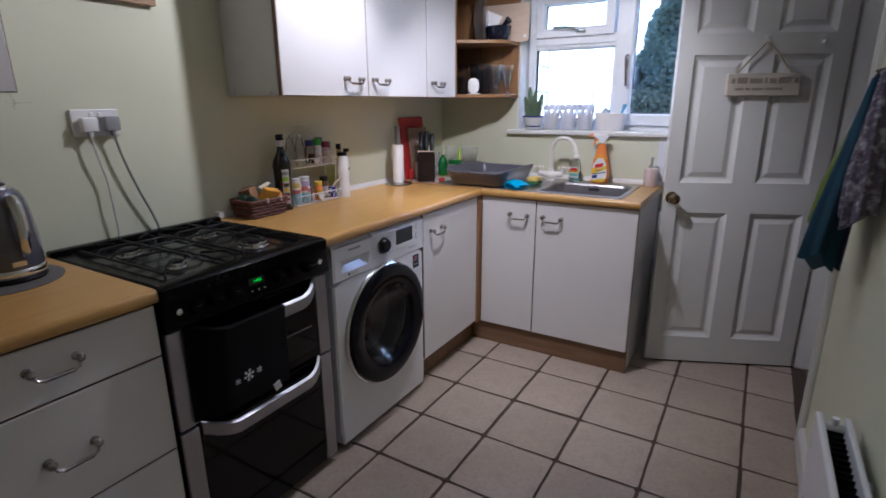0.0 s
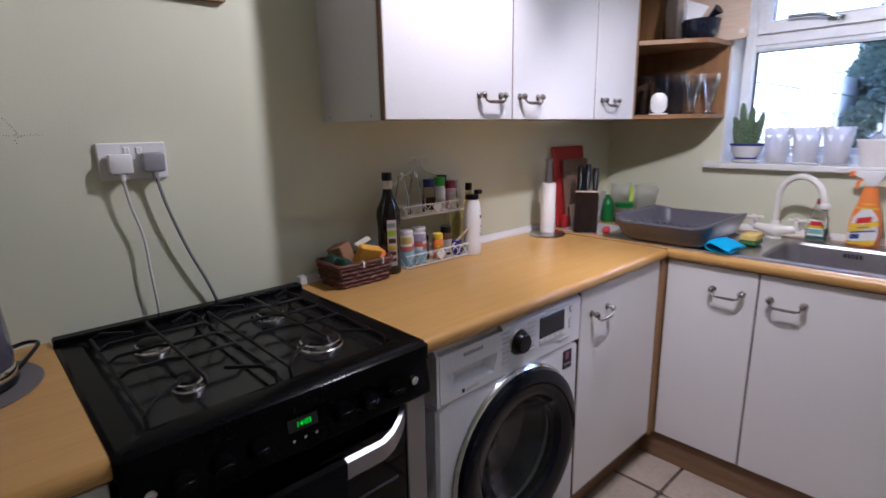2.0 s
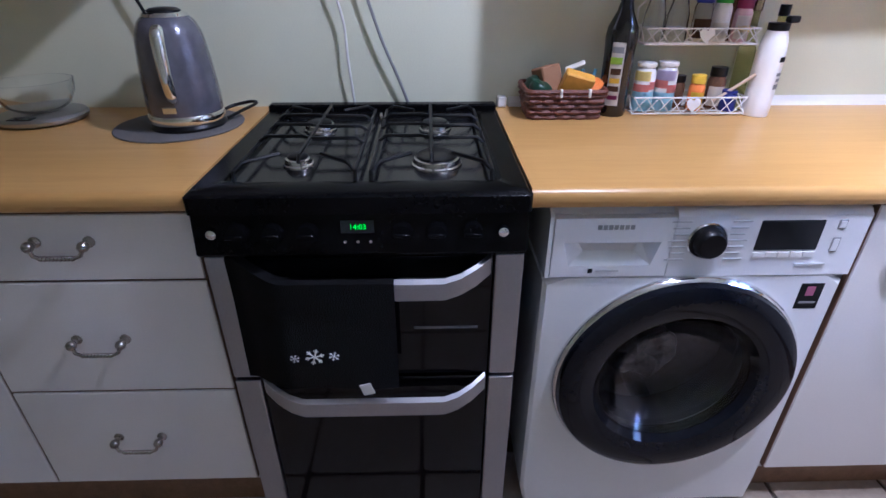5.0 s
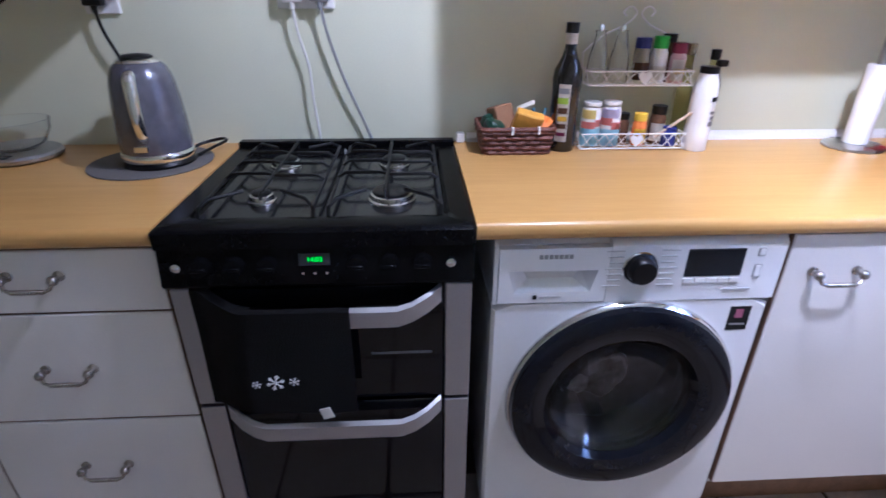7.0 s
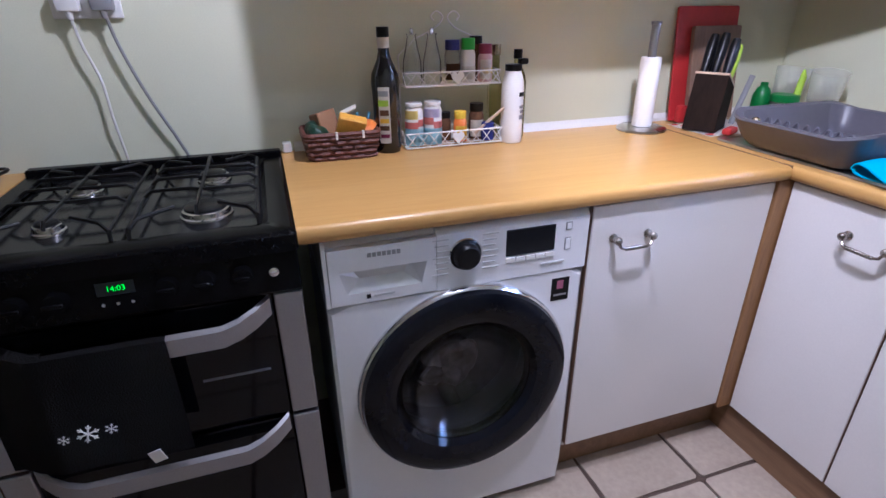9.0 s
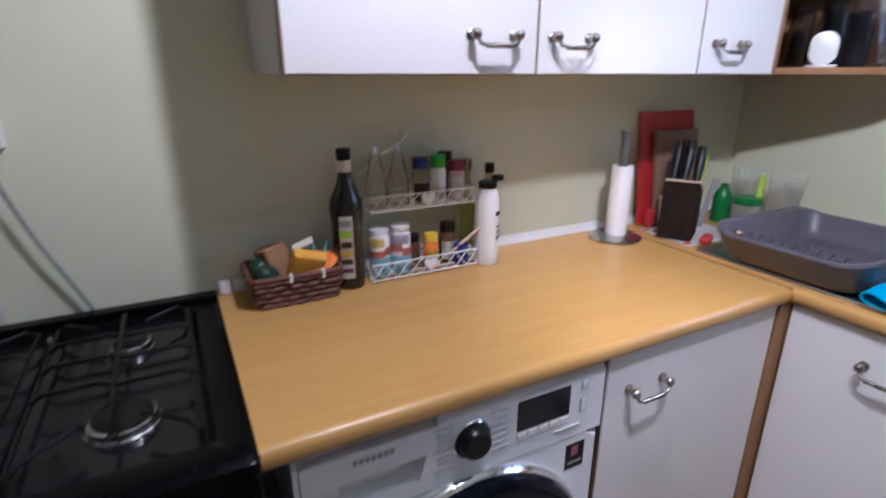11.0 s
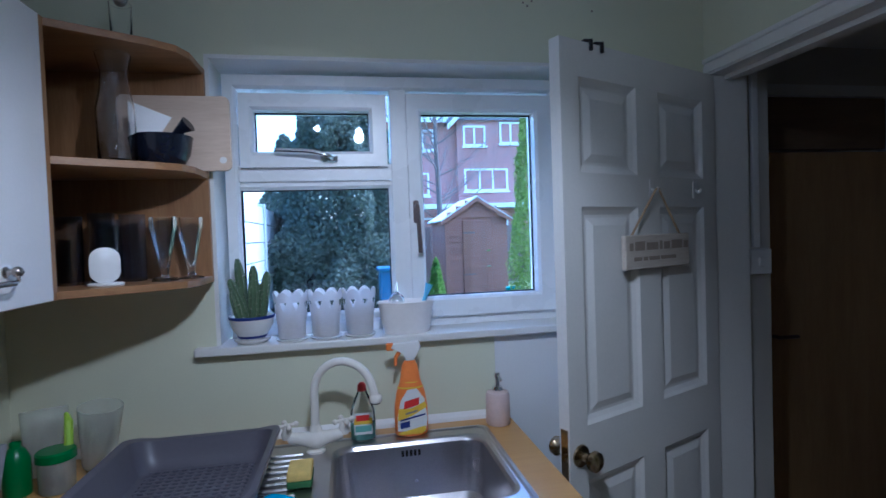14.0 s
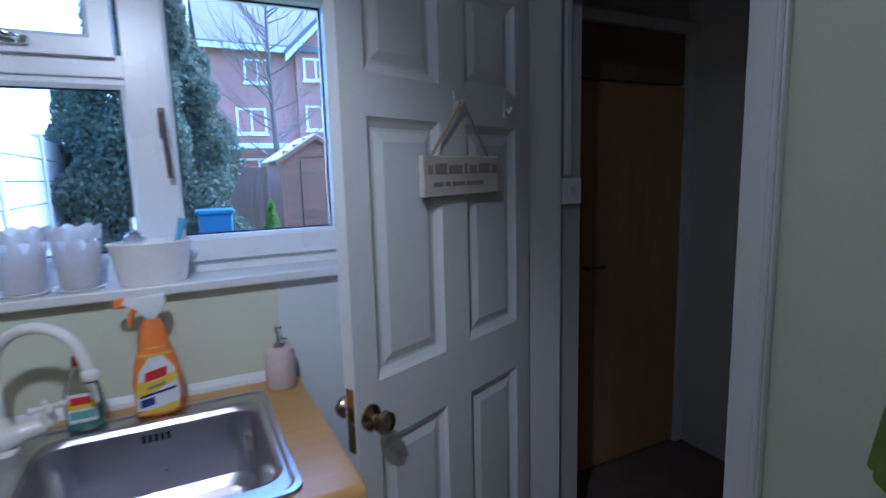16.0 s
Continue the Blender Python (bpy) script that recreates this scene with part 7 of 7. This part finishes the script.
def foliage(count, shape, leaf, seed, tilt=0.5):
    """Many small leaf clumps spread through a shape; shape gives a place from three random numbers."""
    rnd = np.random.default_rng(seed)
    p = np.array([shape(*rnd.random(3)) for _ in range(count)])
    d1 = rnd.normal(size=(count, 3))
    d1[:, 2] += tilt
    d1 /= np.linalg.norm(d1, axis=1)[:, None]
    d2 = np.cross(d1, rnd.normal(size=(count, 3)))
    d2 /= np.linalg.norm(d2, axis=1)[:, None]
    s = (leaf * rnd.uniform(0.5, 1.3, count))[:, None]
    verts = np.concatenate([p - d2 * s * 0.45, p + d1 * s * 0.6 + d2 * s * 0.1, p + d2 * s * 0.5, p - d1 * s * 0.55], 1).reshape(-1, 3)
    faces = np.arange(count * 4).reshape(-1, 4)
    me = bpy.data.meshes.new("crown")
    me.from_pydata(verts.tolist(), [], faces.tolist())
    return me


def leaf_material(name, dark, light):
    m = bpy.data.materials.new(name)
    m.use_nodes = True
    n, l = m.node_tree.nodes, m.node_tree.links
    geo, ramp = n.new("ShaderNodeNewGeometry"), n.new("ShaderNodeValToRGB")
    ramp.color_ramp.elements[0].color, ramp.color_ramp.elements[1].color = (*dark, 1), (*light, 1)
    l.new(geo.outputs["Random Per Island"], ramp.inputs[0])
    l.new(ramp.outputs[0], n["Principled BSDF"].inputs["Base Color"])
    n["Principled BSDF"].inputs["Roughness"].default_value = 0.8
    n["Principled BSDF"].inputs["Specular IOR Level"].default_value = 0.15
    through_light, mixed = n.new("ShaderNodeBsdfTranslucent"), n.new("ShaderNodeMixShader")
    l.new(ramp.outputs[0], through_light.inputs["Color"])
    mixed.inputs[0].default_value = 0.45
    l.new(n["Principled BSDF"].outputs[0], mixed.inputs[1])
    l.new(through_light.outputs[0], mixed.inputs[2])
    l.new(mixed.outputs[0], n["Material Output"].inputs["Surface"])
    return m


YEW = leaf_material("dark_conifer_foliage", (0.10, 0.12, 0.092), (0.165, 0.185, 0.14))
GOLD = leaf_material("golden_conifer_foliage", (0.16, 0.24, 0.03), (0.44, 0.52, 0.12))
LIMES = leaf_material("lime_shrub_foliage", (0.12, 0.22, 0.03), (0.30, 0.42, 0.08))


def conifer(name, x, y, r0, h, count, leaf, material, label, seed, power=0.6):
    o = thing(name, (x, y, G + 0.05), label, "tree")
    part("trunk", tube([(x, y, G), (x + 0.02, y, h * 0.5), (x, y, h * 0.9)], [0.09 * r0, 0.06 * r0, 0.02 * r0], 8), BARK, o)

    def shape(a, b, c):
        z = h * (0.02 + 0.98 * b)
        ang = 2 * math.pi * a
        edge = r0 * (1 - b) ** power * (0.82 + 0.36 * noise.noise(Vector((2.2 * math.cos(ang), 2.2 * math.sin(ang), z * 1.6 + seed))))
        r = edge * (0.72 + 0.30 * c)
        return (x + r * math.cos(ang), y + r * math.sin(ang), G + z + 0.06 * math.sin(7 * ang))

    crown = new("crown", foliage(count, shape, leaf, seed))
    crown.data.materials.append(material)
    crown.location = -Vector((x, y, G + 0.05))
    crown.parent = o
    tagged(crown, kind="stuff")
    return o


conifer("conifer_tree", 0.86, 13.3, 1.75, 5.4, 90000, 0.060, YEW, "large dense dark green conifer in the garden", 3)
conifer("conifer_tree", -0.60, 17.6, 1.3, 4.2, 16000, 0.07, YEW, "dark green conifer behind the fence", 4)
conifer("golden_conifer", 4.72, 13.6, 0.62, 4.6, 16000, 0.05, GOLD, "slim golden-green conifer beside the shed", 5, 0.45)
conifer("small_shrub", 2.74, 14.2, 0.24, 0.95, 1800, 0.05, LIMES, "small lime green conical shrub", 6)

f = thing("concrete_fence", (-0.36, 11.0, G), "pale concrete panel fence along the garden side", "fence")
for i in range(5):
    y0 = 6.2 + 1.96 * i
    part("fence_post", box(-0.44, -0.33, y0 - 0.06, y0 + 0.06, G - 0.1, 2.08, 0.01), FENCEW, f)
    for j in range(7):
        part("fence_panel", prism([(-0.40, G + 0.08 + 0.28 * j), (-0.355, G + 0.085 + 0.28 * j), (-0.365, G + 0.345 + 0.28 * j), (-0.40, G + 0.350 + 0.28 * j)], y0 + 0.062, y0 + 1.898, axis="Y"), FENCEW, f)
part("fence_post", box(-0.44, -0.33, 15.94, 16.06, G - 0.1, 2.08, 0.01), FENCEW, f)
bf = thing("board_fence", (4.0, 18.2, G), "weathered brown board fence at the garden end", "fence")
board = finish(box(-0.065, 0.065, -0.009, 0.009, 0, 1.72, 0.003), BACKF, "fence_board")
for i in range(90):
    o = new("fence_board", board)
    o.parent = bf
    o.location = (-4.3 + 0.135 * i, random.uniform(-0.006, 0.006), random.uniform(-0.01, 0.02))
for z in (0.35, 1.35):
    part("fence_rail", box(-0.4, 12.0, 18.21, 18.26, G + z, G + z + 0.08), BACKF, bf)

# shed
sh = thing("garden_shed", (3.86, 15.9, G + 0.06), "red-brown timber garden shed with pale roof", "shed")
SX0, SX1, SY0, SY1, SZ, PEAK = 3.13, 4.58, 15.0, 16.9, 1.86, 2.30
part("shed_frame", box(SX0 + 0.02, SX1 - 0.02, SY0 + 0.03, SY1, G + 0.06, SZ), SHEDW, sh)
part("gable", prism([(SX0, SZ), (SX1, SZ), ((SX0 + SX1) / 2, PEAK)], SY0 + 0.02, SY0 + 0.05, axis="Y"), SHEDW, sh)
nb = 13
for i in range(nb):
    z0 = G + 0.09 + (SZ - G - 0.09) * i / nb
    z1 = G + 0.09 + (SZ - G - 0.09) * (i + 1) / nb + 0.02
    for x0, x1 in ((SX0 + 0.06, 3.50), (4.20, SX1 - 0.02)):
        part("weatherboard", prism([(SY0 + 0.028, z0), (SY0 - 0.012, z0), (SY0 + 0.010, z1), (SY0 + 0.028, z1)], x0, x1, axis="X"), SHEDW, sh)
    part("weatherboard", prism([(SX0 + 0.02, z0), (SX0 - 0.018, z0), (SX0 + 0.004, z1), (SX0 + 0.02, z1)], SY0 + 0.03, SY1, axis="Y"), SHEDW, sh)
for i in range(3):
    z0 = SZ + 0.005 + 0.13 * i
    half = (SX1 - SX0) / 2 * (1 - (z0 - SZ) / (PEAK - SZ))
    xm = (SX0 + SX1) / 2
    part("weatherboard", prism([(SY0 + 0.019, z0), (SY0 - 0.012, z0), (SY0 + 0.004, z0 + 0.13), (SY0 + 0.019, z0 + 0.13)], xm - half + 0.02, xm + half - 0.02, axis="X"), SHEDW, sh)
part("corner_post", box(SX0 - 0.03, SX0 + 0.06, SY0 - 0.025, SY0 + 0.03, G + 0.06, SZ, 0.004), SHEDW, sh)
dd = part("shed_door", box(3.51, 4.19, SY0 - 0.022, SY0 + 0.02, G + 0.10, 1.80, 0.004), SHEDW, sh)
for i in range(5):
    part("door_plank", box(3.515 + 0.135 * i, 3.645 + 0.135 * i, SY0 - 0.030, SY0 - 0.021, G + 0.11, 1.79, 0.003), SHEDW, dd)
for z in (0.55, 1.5):
    part("hinge", box(3.51, 3.80, SY0 - 0.036, SY0 - 0.029, z, z + 0.035), BRONZE, dd)
for z in (0.72, 1.08):
    part("bolt", box(4.06, 4.14, SY0 - 0.045, SY0 - 0.029, z, z + 0.04, 0.005), CHROME, dd)
xm = (SX0 + SX1) / 2
for s in (-1, 1):
    ex = xm + s * ((SX1 - SX0) / 2 + 0.12)
    ez = SZ - 0.075
    part("roof_slope", prism([(xm, PEAK + 0.02), (ex, ez), (ex, ez + 0.03), (xm, PEAK + 0.055)], SY0 - 0.10, SY1 + 0.1, axis="Y"), FELT, sh, "pale felted roof slope")
    part("barge_board", prism([(xm, PEAK - 0.07), (ex, ez - 0.09), (ex, ez), (xm, PEAK + 0.02)], SY0 - 0.105, SY0 - 0.085, axis="Y"), SHEDW, sh)
o = thing("wheelie_bin", (1.57, 11.1, G + 0.06), "blue plastic wheelie bin with closed lid", "bin")
part("bin_body", moved(prism(rounded(-0.20, 0.20, -0.22, 0.22, 0.04, 3), G + 0.10, 1.00, bevel=0.01), Matrix.Translation((1.57, 11.1, 0))), BLUEBIN, o)
part("lid", moved(prism(rounded(-0.23, 0.23, -0.26, 0.24, 0.04, 3), 1.00, 1.055, bevel=0.014), Matrix.Translation((1.57, 11.1, 0))), BLUEBIN, o)
for x in (1.40, 1.74):
    part("wheel", turned([(0, -0.02), (0.09, -0.02), (0.10, -0.01), (0.10, 0.01), (0.09, 0.02), (0, 0.02)], (x, 11.33, G + 0.16), 18, axis="X"), BPLAST, o)
solo("teal_trug", turned([(0, 0), (0.16, 0), (0.20, 0.24), (0.205, 0.25), (0.19, 0.25), (0.15, 0.02), (0, 0.02)], (4.45, 14.2, G + 0.06), 22), TEALBIN, "teal plastic garden trug", "trug", base=(4.45, 14.2, G + 0.06), smooth=True)
o = thing("garden_barbecue", (0.15, 14.2, G + 0.06), "covered dark barbecue by the fence", "barbecue")
bm = turned([(0.20, 0.0), (0.24, 0.35), (0.26, 0.62), (0.20, 0.80), (0, 0.86)], (0.15, 14.2, G + 0.06), 16)
part("cover", bm, BPLAST, o, smooth=True)

# bare tree
rnd = random.Random(11)
o = thing("bare_tree", (3.66, 18.9, G), "leafless garden tree with fine branches", "tree")
bm = bmesh.new()
tube([(3.66, 18.9, G), (3.70, 18.9, 2.2), (3.64, 18.9, 4.4), (3.70, 18.9, 7.0)], [0.11, 0.085, 0.06, 0.012], 8, bm, smooth_steps=4)
part("trunk", bm, BARK, o)
for i in range(34):
    z = 1.9 + 4.6 * i / 34
    a = rnd.uniform(0, 6.28)
    ln = (2.0 - 0.22 * (z - 2)) * rnd.uniform(0.7, 1.2)
    p = Vector((3.67, 18.9, z))
    d0 = Vector((math.cos(a), 0.5 * math.sin(a), 0.45 + rnd.uniform(-0.1, 0.3))).normalized()
    pts = [p, p + d0 * ln * 0.45 + Vector((0, 0, 0.03)), p + d0 * ln + Vector((0, 0, 0.25 * ln))]
    bm = tube(pts, [0.028, 0.016, 0.004], 5)
    for j in range(7):
        t = 0.25 + 0.11 * j
        q = p.lerp(pts[2], t)
        d1 = (d0 + Vector((rnd.uniform(-1, 1), rnd.uniform(-0.5, 0.5), rnd.uniform(-0.2, 1.0)))).normalized()
        tube([q, q + d1 * 0.30 * ln, q + d1 * 0.52 * ln + Vector((0, 0, 0.08))], [0.010, 0.006, 0.002], 4, bm)
    part("limb", bm, BARK, o)

# brick house across the gardens
hs = thing("brick_house", (7.0, 31.0, G), "two-storey red brick house with white windows and grey roof", "house")
HY = 28.0
part("wall", box(2.6, 22.0, HY, HY + 8, G - 0.2, 7.0), BRICK, hs)
part("gable_wall", prism([(6.0, 6.9), (13.4, 6.9), (9.7, 10.6)], HY - 0.35, HY + 0.1, axis="Y"), BRICK, hs)
part("gable_bay", box(6.2, 13.2, HY - 0.35, HY, G - 0.2, 7.0), BRICK, hs)
part("roof", prism([(HY - 0.5, 6.85), (HY + 4, 10.4), (HY + 8.5, 6.85), (HY + 8.5, 7.0), (HY + 4, 10.6), (HY - 0.5, 7.05)], 2.3, 22.3, axis="X"), SLATE, hs, "grey tiled roof")
for s in (-1, 1):
    part("gable_roof", prism([(9.7, 10.6), (9.7 + s * 4.0, 6.6), (9.7 + s * 4.0, 6.85), (9.7, 10.9)], HY - 0.7, HY + 4, axis="Y"), SLATE, hs)
    part("barge_board", prism([(9.7, 10.35), (9.7 + s * 4.0, 6.35), (9.7 + s * 4.0, 6.62), (9.7, 10.62)], HY - 0.74, HY - 0.69, axis="Y"), UPVC, hs)
part("fascia", box(2.3, 6.0, HY - 0.52, HY - 0.48, 6.75, 6.98), UPVC, hs, "white fascia board")
part("porch_roof", box(2.6, 13.0, HY - 1.6, HY - 0.35, 2.66, 2.86), UPVC, hs, "white flat porch roof")
for x0, x1, z0, z1, bars in ((4.05, 5.15, 5.50, 6.50, 2), (6.5, 7.6, 5.65, 6.62, 2), (8.3, 9.4, 5.75, 6.80, 2), (3.6, 4.85, 3.35, 4.45, 2), (6.5, 8.65, 3.50, 4.58, 3), (10.3, 11.4, 5.7, 6.7, 2), (10.2, 12.2, 3.5, 4.6, 3), (14.2, 15.4, 5.6, 6.6, 2), (14.0, 16.0, 3.4, 4.5, 3), (7.0, 8.6, 0.9, 2.3, 2), (3.6, 5.2, 0.9, 2.3, 2)):
    yw = HY - 0.40 if 6.2 < x0 < 13.2 else HY - 0.05
    w = part("window", ring(x0, x1, z0, z1, x0 + 0.09, x1 - 0.09, z0 + 0.09, z1 - 0.09, yw, yw + 0.12), UPVC, hs, "white framed window")
    step = (x1 - x0 - 0.18) / bars
    for i in range(bars):
        part("pane", box(x0 + 0.09 + step * i + 0.03, x0 + 0.09 + step * (i + 1) - 0.03, yw + 0.06, yw + 0.09, z0 + 0.10, z1 - 0.10), HGLASS, w)
    for i in range(1, bars):
        part("mullion", box(x0 + 0.09 + step * i - 0.04, x0 + 0.09 + step * i + 0.04, yw + 0.01, yw + 0.11, z0 + 0.085, z1 - 0.085), UPVC, w)
    part("sill", box(x0 - 0.06, x1 + 0.06, yw - 0.08, yw + 0.05, z0 - 0.08, z0), UPVC, w)
